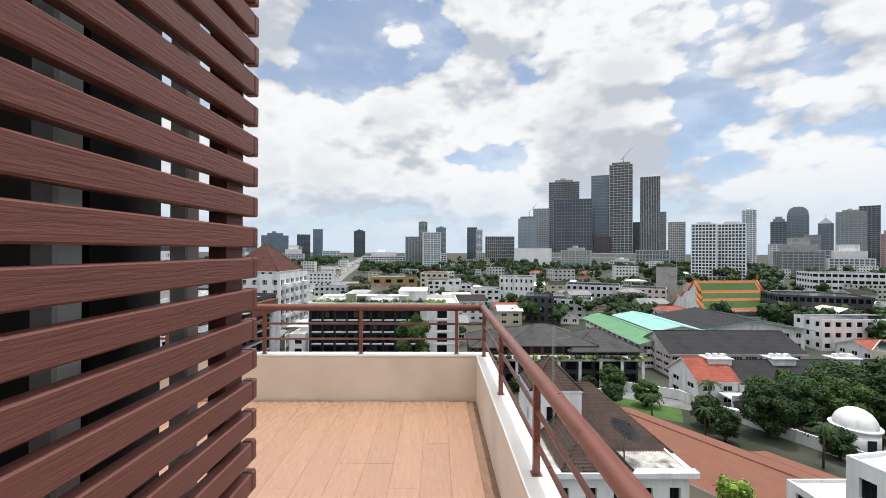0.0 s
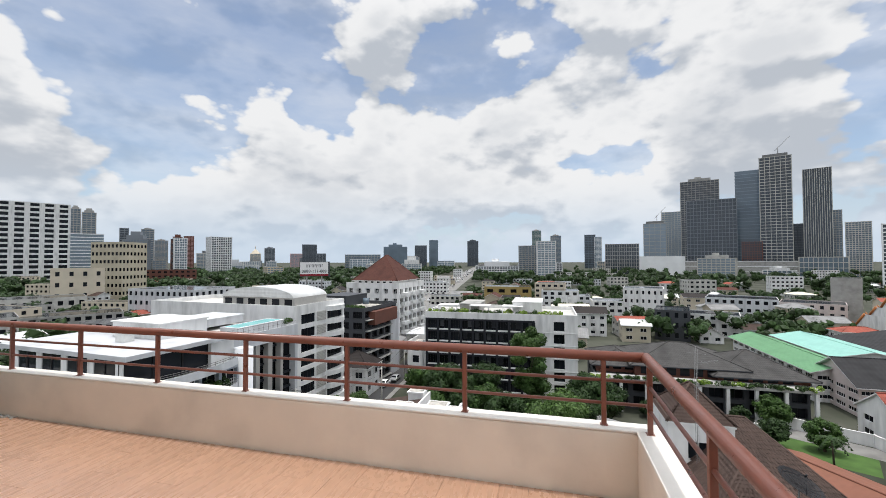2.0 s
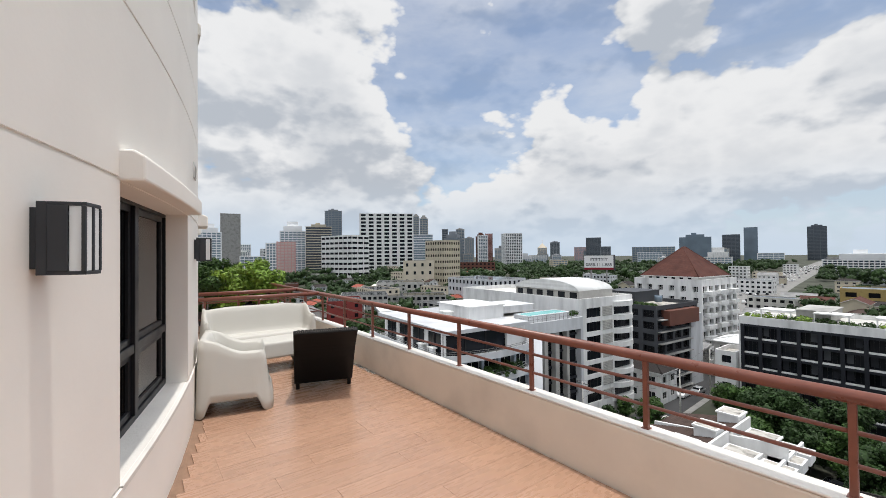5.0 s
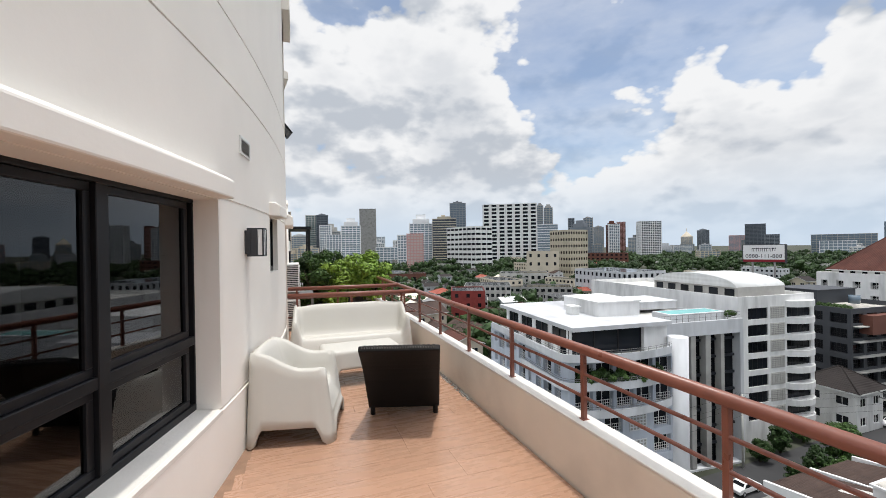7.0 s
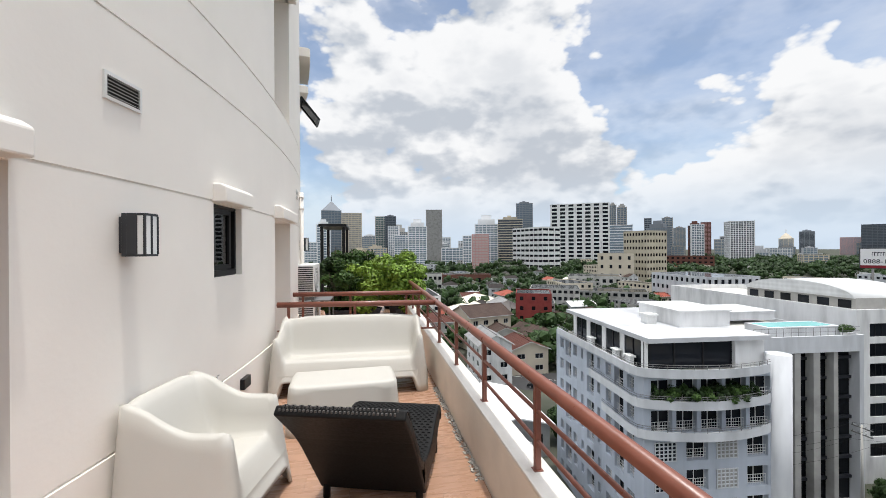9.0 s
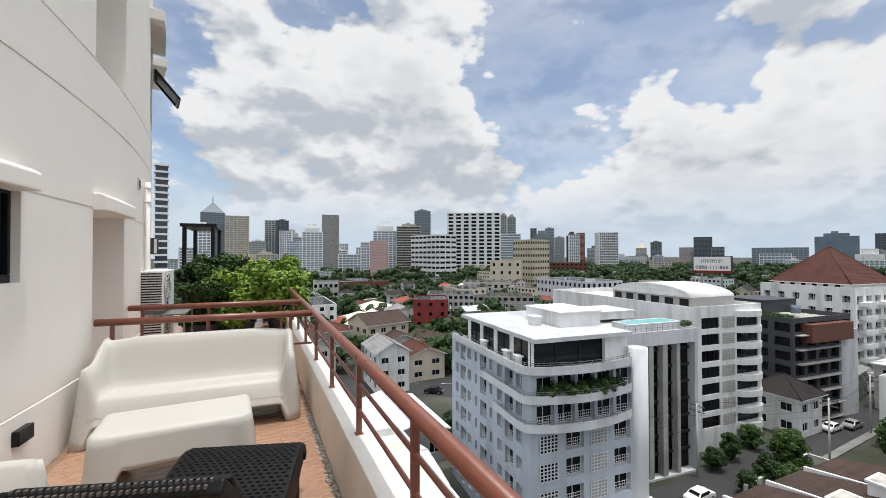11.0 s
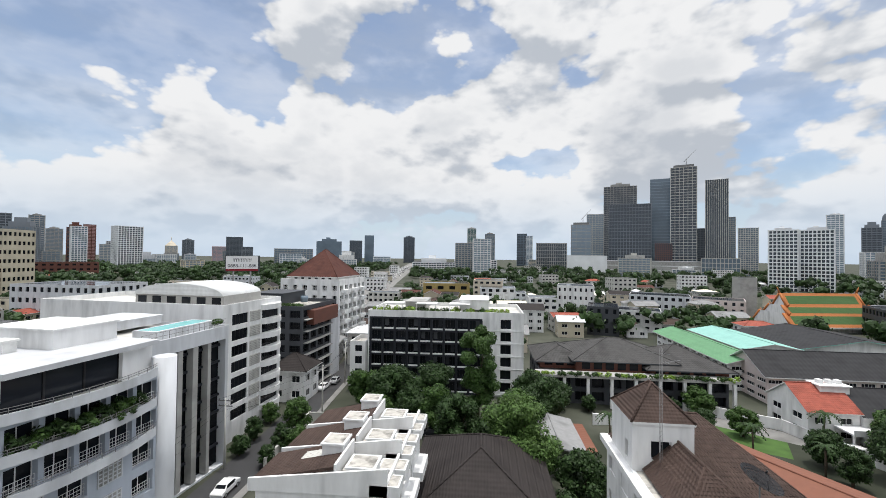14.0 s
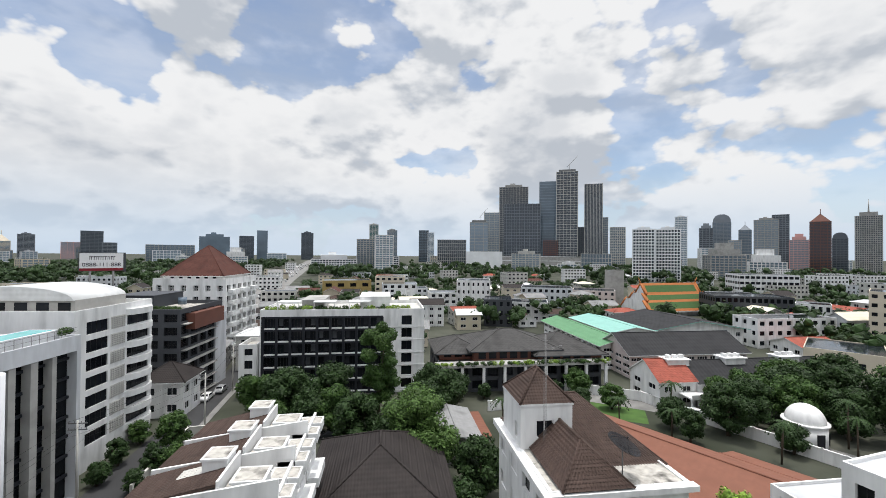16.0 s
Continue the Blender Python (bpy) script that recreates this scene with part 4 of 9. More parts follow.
def monoblock(name, W, D, seat, arm, back, t_arm, t_back, arch_h, leg, m, label, category, step=0.025, crown=0.0, flare=0.06, rear=0.02, cr=0.08):
    """A one-piece moulded plastic seat: rounded rim, scooped seat, flared skirt with arched cut-outs between the feet.
    The front faces -y; the origin is on the floor in the middle."""
    ob = tagged(new(name), label, category)
    ob.matrix_basis = m
    nu, nv = int(W / step), int(D / step)

    def rounded(u, v):
        # pulls the plan's corners in to a radius
        x, y = (u - 0.5) * W, (v - 0.5) * D
        ax, ay = abs(x) - (W / 2 - cr), abs(y) - (D / 2 - cr)
        if ax > 0 and ay > 0:
            k = max(ax, ay)
            r = math.hypot(ax, ay)
            f = k / r
            x = math.copysign(W / 2 - cr + ax * f, x)
            y = math.copysign(D / 2 - cr + ay * f, y)
        return x, y

    def height(x, y):
        if seat is None:
            e = min(W / 2 - abs(x), D / 2 - abs(y))
            return back - 0.02 * (1 - smooth(0, 0.035, e))
        da, db, df = W / 2 - abs(x), D / 2 - y, y + D / 2
        rim_arm = arm + (back - arm) * smooth(D * 0.30, D * 0.95, df)
        rim_back = back - crown * smooth(0.25, 0.5, abs(x) / W)
        ka = 1 - smooth(t_arm - 0.02, t_arm + 0.07, da)
        kb = 1 - smooth(t_back - 0.02, t_back + 0.16, db)
        s = seat - 0.03 * smooth(0.05, D * 0.6, df)
        s -= 0.05 * (1 - smooth(0, 0.06, df)) * (1 - ka)
        z = s + (rim_arm - s) * ka
        z = z + (rim_back - z) * kb if rim_back > z else z
        e = min(da, db, df)
        return z - 0.035 * (1 - math.sqrt(max(0.0, 1 - (1 - min(1, e / 0.045)) ** 2)))

    bm = B()
    grid = [[None] * (nv + 1) for k in range(nu + 1)]
    for i in range(nu + 1):
        for j in range(nv + 1):
            x, y = rounded(i / nu, j / nv)
            grid[i][j] = bm.verts.new((x, y, height(x, y)))
    for i in range(nu):
        for j in range(nv):
            bm.faces.new((grid[i][j], grid[i + 1][j], grid[i + 1][j + 1], grid[i][j + 1]))
    loop = [grid[i][0] for i in range(nu)] + [grid[nu][j] for j in range(nv)] + [grid[i][nv] for i in range(nu, 0, -1)] + [grid[0][j] for j in range(nv, 0, -1)]

    def foot_z(x, y):
        along, half = (x, W / 2) if abs(abs(y) - D / 2) < 0.02 and abs(x) < W / 2 - cr * 0.6 else (y, D / 2)
        k = (half - leg - abs(along)) / 0.07
        return arch_h * smooth(0, 1, k) if k > 0 else 0.0

    rows = [loop]
    levels = 7
    for q in range(1, levels + 1):
        row = []
        for v in loop:
            zt, zb = v.co.z, foot_z(v.co.x, v.co.y)
            f = q / levels
            row.append(bm.verts.new((v.co.x * (1 + 2 * flare * f / W), v.co.y * (1 + 2 * (rear if v.co.y > 0 else flare) * f / D), zt + (zb - zt) * f)))
        rows.append(row)
    n = len(loop)
    for a, b2 in zip(rows, rows[1:]):
        for k in range(n):
            bm.faces.new((a[k], a[(k + 1) % n], b2[(k + 1) % n], b2[k]))
    inner = [bm.verts.new((v.co.x * 0.955, v.co.y * 0.955, v.co.z)) for v in rows[-1]]
    up = [bm.verts.new((v.co.x * 0.92, v.co.y * 0.92, 0.24 if seat else 0.3)) for v in rows[-1]]
    for a, b2 in ((rows[-1], inner), (inner, up)):
        for k in range(n):
            bm.faces.new((a[k], a[(k + 1) % n], b2[(k + 1) % n], b2[k]))
    for f in bm.faces:
        f.smooth = True
    ob2 = part("shell", bm, "plastic", ob)
    # plate coloured near-black for the shade beneath the white shell
    bm = B()
    box(bm, -W * 0.46, W * 0.46, -D * 0.46, D * 0.46, 0.225 if seat else 0.29, 0.23 if seat else 0.295)
    part("underside", bm, "dark", ob)
    return ob


monoblock("sofa", 1.64, 0.60, 0.38, 0.63, 0.79, 0.06, 0.10, 0.17, 0.09, pose(-8.005, 3.325, 0, 0, 0, 88), "white moulded plastic two-seat sofa", "sofa", crown=0.03)
monoblock("armchair", 0.655, 0.635, 0.38, 0.62, 0.775, 0.05, 0.08, 0.15, 0.06, pose(-5.795, 2.548, 0, 0, 0, 168), "white moulded plastic armchair by the wall", "armchair", crown=0.03, flare=0.075)
monoblock("coffee_table", 0.94, 0.50, None, 0, 0.42, 0, 0, 0.20, 0.13, pose(-7.0, 3.295, 0, 0, 0, 93), "white moulded plastic coffee table", "table", flare=0.03)


def chaise(m):
    """A low wicker lounge chair: leaning back panel, wavy seat, short feet."""
    ob = tagged(new("lounge_chair"), "low black wicker lounge chair with a wavy seat", "chair")
    ob.matrix_basis = m
    W = 0.345
    back = [(0.0, 0.80), (0.22, 0.59), (0.40, 0.37), (0.52, 0.28)]
    seat = [(0.52, 0.28), (0.66, 0.25), (0.84, 0.27), (1.02, 0.335), (1.18, 0.365), (1.30, 0.32), (1.35, 0.23)]

    def curve(pts, n):
        out = []
        for k in range(n + 1):
            f = k / n * (len(pts) - 1)
            i = min(int(f), len(pts) - 2)
            t = f - i
            p = [Vector((*pts[max(0, min(len(pts) - 1, i + o))], 0)) for o in (-1, 0, 1, 2)]
            q = 0.5 * ((2 * p[1]) + (p[2] - p[0]) * t + (2 * p[0] - 5 * p[1] + 4 * p[2] - p[3]) * t * t + (3 * p[1] - p[0] - 3 * p[2] + p[3]) * t ** 3)
            out.append((q.x, q.y))
        return out

    def slab(pts, th, name):
        bm = B()
        tops, bots = [], []
        for k, (l, z) in enumerate(pts):
            a, b2 = pts[max(0, k - 1)], pts[min(len(pts) - 1, k + 1)]
            nx, nz = -(b2[1] - a[1]), b2[0] - a[0]
            ln = math.hypot(nx, nz)
            nx, nz = nx / ln, nz / ln
            tops.append([bm.verts.new((s * W, -l, z)) for s in (-1, 1)])
            bots.append([bm.verts.new((s * W, -(l - nx * th), z - nz * th)) for s in (-1, 1)])
        for k in range(len(pts) - 1):
            bm.faces.new((tops[k][0], tops[k][1], tops[k + 1][1], tops[k + 1][0]))
            bm.faces.new((bots[k][0], bots[k + 1][0], bots[k + 1][1], bots[k][1]))
            bm.faces.new((tops[k][0], tops[k + 1][0], bots[k + 1][0], bots[k][0]))
            bm.faces.new((tops[k][1], bots[k][1], bots[k + 1][1], tops[k + 1][1]))
        bm.faces.new((tops[0][0], bots[0][0], bots[0][1], tops[0][1]))
        bm.faces.new((tops[-1][0], tops[-1][1], bots[-1][1], bots[-1][0]))
        return bevel(part(name, bm, "wicker", ob), 0.012, 3)

    bc, sc = curve(back, 14), curve(seat, 22)
    slab(bc, 0.055, "backrest")
    slab(sc, 0.055, "seat")
    # flat woven panel closing the rear, down to the feet
    bm = B()
    for a, b2 in (((0.035, 0.775), (0.545, 0.06)),):
        vs = [bm.verts.new((s * W, -(p[0] + o), p[1])) for p in (a, b2) for o in (0, 0.03) for s in (-1, 1)]
        for q in ((0, 1, 5, 4), (2, 6, 7, 3), (0, 4, 6, 2), (1, 3, 7, 5), (4, 5, 7, 6), (0, 2, 3, 1)):
            bm.faces.new([vs[i] for i in q])
    bevel(part("rear_panel", bm, "wicker", ob), 0.01, 2)
    # side aprons
    for s in (-1, 1):
        bm = B()
        top = sc
        for (l0, z0), (l1, z1) in zip(top, top[1:]):
            if l1 > 1.25:
                break
            lo0, lo1 = 0.10 + 0.13 * smooth(0.97, 1.22, l0), 0.10 + 0.13 * smooth(0.97, 1.22, l1)
            x0, x1 = s * (W - 0.03), s * W * 0.995
            vs = [bm.verts.new((x, -l, z)) for x in (x0, x1) for l, z in ((l0, lo0), (l1, lo1), (l1, z1 - 0.02), (l0, z0 - 0.02))]
            for q in ((0, 1, 2, 3), (4, 7, 6, 5), (0, 4, 5, 1)):
                bm.faces.new([vs[i] for i in q])
        part("apron", bm, "wicker", ob)
    for l in (0.545, 1.19):
        for s in (-1, 1):
            bm = B()
            tube(bm, (s * (W - 0.04), -l, 0.0), (s * (W - 0.04), -l, 0.14 if l < 0.7 else 0.30), 0.024, 12)
            part("foot", bm, "wicker", ob)
    # the weave: short raised strands in a chequer over back and seat
    bm = B()
    r = random.Random(2)

    def strands(pts, rows, th0):
        for k in range(rows):
            f = (k + 0.5) / rows * (len(pts) - 1)
            i = min(int(f), len(pts) - 2)
            t = f - i
            l, z = pts[i][0] + (pts[i + 1][0] - pts[i][0]) * t, pts[i][1] + (pts[i + 1][1] - pts[i][1]) * t
            ang = math.atan2(pts[i + 1][1] - pts[i][1], pts[i + 1][0] - pts[i][0])
            mm = Matrix.Translation((0, -l, z)) @ Matrix.Rotation(-ang, 4, "X")
            for c in range(-15, 16):
                if (c + k) % 2:
                    continue
                x = c * 0.0208
                if abs(x) > W - 0.015:
                    continue
                b3 = (-0.014, 0.014, -0.0055, 0.0055) if (k // 2) % 1 == 0 else (-0.008, 0.008, -0.008, 0.008)
                vs = [bm.verts.new(mm @ Vector((x + dx, dy, dz))) for dx, dy, dz in ((b3[0], b3[2], 0), (b3[1], b3[2], 0), (b3[1], b3[3], 0), (b3[0], b3[3], 0), (b3[0] * 0.5, 0, 0.0065), (b3[1] * 0.5, 0, 0.0065))]
                for q in ((0, 1, 5, 4), (1, 2, 5), (2, 3, 4, 5), (3, 0, 4)):
                    bm.faces.new([vs[j] for j in q])

    strands(bc, 40, 0)
    strands(sc, 46, 0)
    tagged(part("weave", bm, "wicker", ob), "", "", kind="stuff")
    # worn top edge of the back
    bm = B()
    for k in range(-14, 15):
        for row in range(2):
            x = k * 0.0215 + (row % 2) * 0.011
            box(bm, x - 0.0045, x + 0.0045, 0.001 + row * 0.020, 0.012 + row * 0.020, 0.790 - row * 0.012, 0.8015 - row * 0.012)
    tagged(part("edge_weave", bm, "weave_light", ob), "worn pale strands along the top edge", "", kind="stuff")
    return ob


chaise(pose(-5.205, 3.375, 0, 0, 0, -107.5))

# ---- the town below ----
G = -30.5
bm = B()
bmesh.ops.create_grid(bm, x_segments=8, y_segments=8, size=4500)
tagged(part("ground", bm, "city_ground", None, at=(0, 0, G)), "dusty green-grey ground of the town", "ground", kind="structure")


def strip(name, pts, width, z, mat, label, cat):
    bm = B()
    prev = None
    for k, p in enumerate(pts):
        a, b2 = Vector(pts[max(0, k - 1)]), Vector(pts[min(len(pts) - 1, k + 1)])
        d = (b2 - a).normalized()
        n = Vector((-d.y, d.x)) * width / 2
        cur = [bm.verts.new((p[0] + s * n.x, p[1] + s * n.y, z)) for s in (1, -1)]
        if prev:
            bm.faces.new((prev[0], prev[1], cur[1], cur[0]))
        prev = cur
    return tagged(part(name, bm, mat), label, cat, kind="structure")


def pane_mesh(w, h, cache={}):
    key = (round(w, 2), round(h, 2))
    if key not in cache:
        bm = B()
        box(bm, -w / 2 + 0.01, w / 2 - 0.01, 0.005, 0.015, 0.01, h - 0.01)
        cache[key] = as_mesh("pane", bm, "pane")
    return cache[key]


def window_mesh(w, h, cols, rail, frame, glazed=True, cache={}):
    """A window: outer frame, mullions, dark pane, sometimes a pale blind; stands in its opening."""
    key = (round(w, 2), round(h, 2), cols, rail, frame, glazed)
    if key in cache:
        return cache[key]
    bm = B()
    t = min(0.07, w * 0.08)
    box(bm, -w / 2, w / 2, -0.03, 0.03, 0, t)
    box(bm, -w / 2, w / 2, -0.03, 0.03, h - t, h)
    for k in range(cols + 1):
        x = -w / 2 + t / 2 + (w - t) * k / cols
        box(bm, x - t / 2, x + t / 2, -0.03, 0.03, t, h - t)
    if rail:
        for zz in (0.35, 0.65, 1.0):
            box(bm, -w / 2, w / 2, -0.28, -0.25, zz * 0.95, zz * 0.95 + 0.04)
        for k in range(int(w / 0.25) + 1):
            x = -w / 2 + 0.02 + (w - 0.04) * k / max(1, int(w / 0.25))
            box(bm, x - 0.012, x + 0.012, -0.275, -0.255, 0, 0.95)
    if glazed:
        poly(bm, [(-w / 2, 0.01, 0), (w / 2, 0.01, 0), (w / 2, 0.01, h), (-w / 2, 0.01, h)], 1)
    me = as_mesh("window", bm, [frame, "pane"])
    cache[key] = me
    return me


def rect_grid(w, h, cols, rows, fw, fh, z0=0.0, z1=0.0, sill=0.28, x0=0.0, x1=0.0, skip=None):
    """Openings in a facade w wide and h high: cols x rows, as fractions of a bay."""
    out = []
    bw, bh = (w - x0 - x1) / cols, (h - z0 - z1) / rows
    for i in range(cols):
        for j in range(rows):
            if skip and skip(i, j):
                continue
            c = x0 + bw * (i + 0.5)
            out.append((c - bw * fw / 2, c + bw * fw / 2, z0 + bh * (j + sill), z0 + bh * (j + sill + fh)))
    return out


SIDES = {"S": (0, -1), "E": (1, 0), "N": (0, 1), "W": (-1, 0)}


def side_matrix(side, w, d):
    """Maps (u, depth inwards, v) of a facade to the building's own axes; u runs to the viewer's right."""
    if side == "S":
        return Matrix(((1, 0, 0, -w / 2), (0, 1, 0, -d / 2), (0, 0, 1, 0), (0, 0, 0, 1)))
    if side == "E":
        return Matrix(((0, -1, 0, w / 2), (1, 0, 0, -d / 2), (0, 0, 1, 0), (0, 0, 0, 1)))
    if side == "W":
        return Matrix(((0, 1, 0, -w / 2), (-1, 0, 0, d / 2), (0, 0, 1, 0), (0, 0, 0, 1)))
    return Matrix(((-1, 0, 0, w / 2), (0, -1, 0, d / 2), (0, 0, 1, 0), (0, 0, 0, 1)))


def building(name, label, x0, x1, y0, y1, top, wall, faces, yaw=0.0, base=G, roof="old_deck", parapet_h=0.9, depth=0.35, frame="alu", single=True,
             category="building", group="", cols_in=2, rail=False, back="pane", curtains=False):
    """A block with real openings. faces: side -> list of openings (u0, u1, v0, v1) measured from the base."""
    w, d, h = x1 - x0, y1 - y0, top - base
    ob = root(name, (x0 + x1) / 2, (y0 + y1) / 2, base, yaw, label, category, group)
    for s in "SENW":
        ln = w if s in "SN" else d
        m = side_matrix(s, w, d)
        rects = faces.get(s, [])
        us = sorted({0.0, ln} | {round(min(max(e, 0.02), ln - 0.02), 3) for r in rects for e in r[:2]})
        vs = sorted({0.0, h} | {round(min(max(e, 0.02), h - 0.02), 3) for r in rects for e in r[2:4]})
        rr = rects

        def dep(u, v):
            for r in rr:
                if r[0] < u < r[1] and r[2] < v < r[3]:
                    return (depth, not single) if single else (depth, False)
            return (0.0, False)

        if single:
            def dep(u, v):
                for r in rr:
                    if r[0] < u < r[1] and r[2] < v < r[3]:
                        return (depth, True)
                return (0.0, False)
        me = relief(us, vs, dep, lambda u, v, q: m @ Vector((u, q, v)), "wall", wall)
        part("wall", me, None, ob)
        if rects:
            if single:
                for r in rects:
                    ww, hh = r[1] - r[0], r[3] - r[2]
                    apart = category == "building"
                    win = part("window", window_mesh(ww, hh, cols_in if ww < 2.6 else cols_in * 2, rail, frame, not apart), None, ob,
                               at=m @ Matrix.Translation(((r[0] + r[1]) / 2, depth - 0.04, r[2])))
                    if apart:
                        part("pane", pane_mesh(ww, hh), None, win)
            else:
                pass
    if not single:
        bm = B()
        e = depth - 0.05
        box(bm, -w / 2 + e, w / 2 - e, -d / 2 + e, d / 2 - e, 0.1, h - 0.2)
        part("glazing", bm, back, ob)
    bm = B()
    t = 0.22
    poly(bm, [(-w / 2, -d / 2, h - parapet_h), (w / 2, -d / 2, h - parapet_h), (w / 2, d / 2, h - parapet_h), (-w / 2, d / 2, h - parapet_h)])
    part("roof_deck", bm, roof, ob)
    bm = B()
    for q in ((-w / 2, w / 2, -d / 2, -d / 2 + t), (-w / 2, w / 2, d / 2 - t, d / 2), (-w / 2, -w / 2 + t, -d / 2 + t, d / 2 - t), (w / 2 - t, w / 2, -d / 2 + t, d / 2 - t)):
        box(bm, q[0] + 0.003, q[1] - 0.003, q[2] + 0.003, q[3] - 0.003, h - parapet_h - 0.05, h + 0.01)
    part("roof_parapet", bm, wall, ob)
    return ob


def roof_box(parent, x0, x1, y0, y1, z0, z1, mat="white", name="roof_room"):
    bm = B()
    box(bm, x0, x1, y0, y1, z0, z1)
    box(bm, x0 - 0.15, x1 + 0.15, y0 - 0.15, y1 + 0.15, z1, z1 + 0.15)
    return part(name, bm, mat, parent)


def hip(bm, x0, x1, y0, y1, z, h, over=0.6, th=0.22, mi=0, ridge=None):
    """A hipped roof with a fascia; the ridge follows the longer side."""
    x0, x1, y0, y1 = x0 - over, x1 + over, y0 - over, y1 + over
    w, d = x1 - x0, y1 - y0
    r = min(w, d) / 2 if ridge is None else ridge
    if w >= d:
        a, b2 = (x0 + r, (y0 + y1) / 2, z + h), (x1 - r, (y0 + y1) / 2, z + h)
    else:
        a, b2 = ((x0 + x1) / 2, y0 + r, z + h), ((x0 + x1) / 2, y1 - r, z + h)
    c = [(x0, y0, z), (x1, y0, z), (x1, y1, z), (x0, y1, z)]
    if w >= d:
        fs = ([c[0], c[1], b2, a], [c[1], c[2], b2], [c[2], c[3], a, b2], [c[3], c[0], a])
    else:
        fs = ([c[0], c[1], a], [c[1], c[2], b2, a], [c[2], c[3], b2], [c[3], c[0], a, b2])
    for f in fs:
        pts = [f[k] for k in range(len(f)) if f[k] != f[k - 1]]
        poly(bm, pts, mi)
    for p, q in zip(c, c[1:] + c[:1]):
        poly(bm, [p, q, (q[0], q[1], z - th), (p[0], p[1], z - th)], mi + 1)
    poly(bm, [(p[0], p[1], z - th) for p in c[::-1]], mi + 1)
    # ridge and hip caps
    for p, q in ((a, b2), (c[0], a), (c[1], b2 if w >= d else a), (c[2], b2), (c[3], a if w >= d else b2)):
        if (Vector(p) - Vector(q)).length > 0.1:
            tube(bm, p, q, 0.13, 6, mi)


def gable(bm, x0, x1, y0, y1, z, h, axis="X", over=0.5, th=0.2, mi=0):
    x0, x1, y0, y1 = x0 - over, x1 + over, y0 - over, y1 + over
    if axis == "X":
        ym = (y0 + y1) / 2
        a = [(x0, y0, z), (x1, y0, z), (x1, ym, z + h), (x0, ym, z + h)]
        b2 = [(x1, y1, z), (x0, y1, z), (x0, ym, z + h), (x1, ym, z + h)]
        tube(bm, (x0, ym, z + h), (x1, ym, z + h), 0.14, 6, mi)
    else:
        xm = (x0 + x1) / 2
        a = [(x0, y1, z), (x0, y0, z), (xm, y0, z + h), (xm, y1, z + h)]
        b2 = [(x1, y0, z), (x1, y1, z), (xm, y1, z + h), (xm, y0, z + h)]
        tube(bm, (xm, y0, z + h), (xm, y1, z + h), 0.14, 6, mi)
    for f in (a, b2):
        poly(bm, f, mi)
        poly(bm, [(p[0], p[1], p[2] - th) for p in f[::-1]], mi + 1)
        for p, q in zip(f, f[1:] + f[:1]):
            poly(bm, [p, q, (q[0], q[1], q[2] - th), (p[0], p[1], p[2] - th)], mi + 1)


def house(name, label, x0, x1, y0, y1, eaves, ridge, wall, roof, yaw=0.0, kind="hip", storeys=2, category="house", group="", axis=None, over=0.7, sides="SEW", fascia="white", base=G, wfrac=0.45):
    w, d, h = x1 - x0, y1 - y0, eaves - base
    faces = {}
    for s in sides:
        ln = w if s in "SN" else d
        faces[s] = rect_grid(ln, h, max(1, int(ln / 3.6)), storeys, wfrac, 0.45, 0.2, 0.3)
    ob = building(name, label, x0, x1, y0, y1, eaves, wall, faces, yaw, base=base, parapet_h=0.05, depth=0.2, frame="white", category=category, group=group)
    bm = B()
    ax = axis or ("X" if w > d else "Y")
    if kind == "hip":
        hip(bm, -w / 2, w / 2, -d / 2, d / 2, h, ridge - eaves, over)
    else:
        gable(bm, -w / 2, w / 2, -d / 2, d / 2, h, ridge - eaves, ax, over)
        if ax == "X":
            for sx in (-1, 1):
                poly(bm, [(sx * w / 2, -d / 2, h), (sx * w / 2, d / 2, h), (sx * w / 2, 0, h + (ridge - eaves) * d / (d + 2 * over))], 2)
        else:
            for sy in (-1, 1):
                poly(bm, [(-w / 2, sy * d / 2, h), (w / 2, sy * d / 2, h), (0, sy * d / 2, h + (ridge - eaves) * w / (w + 2 * over))], 2)
    part("roof", bm, [roof, fascia, wall], ob)
    return ob


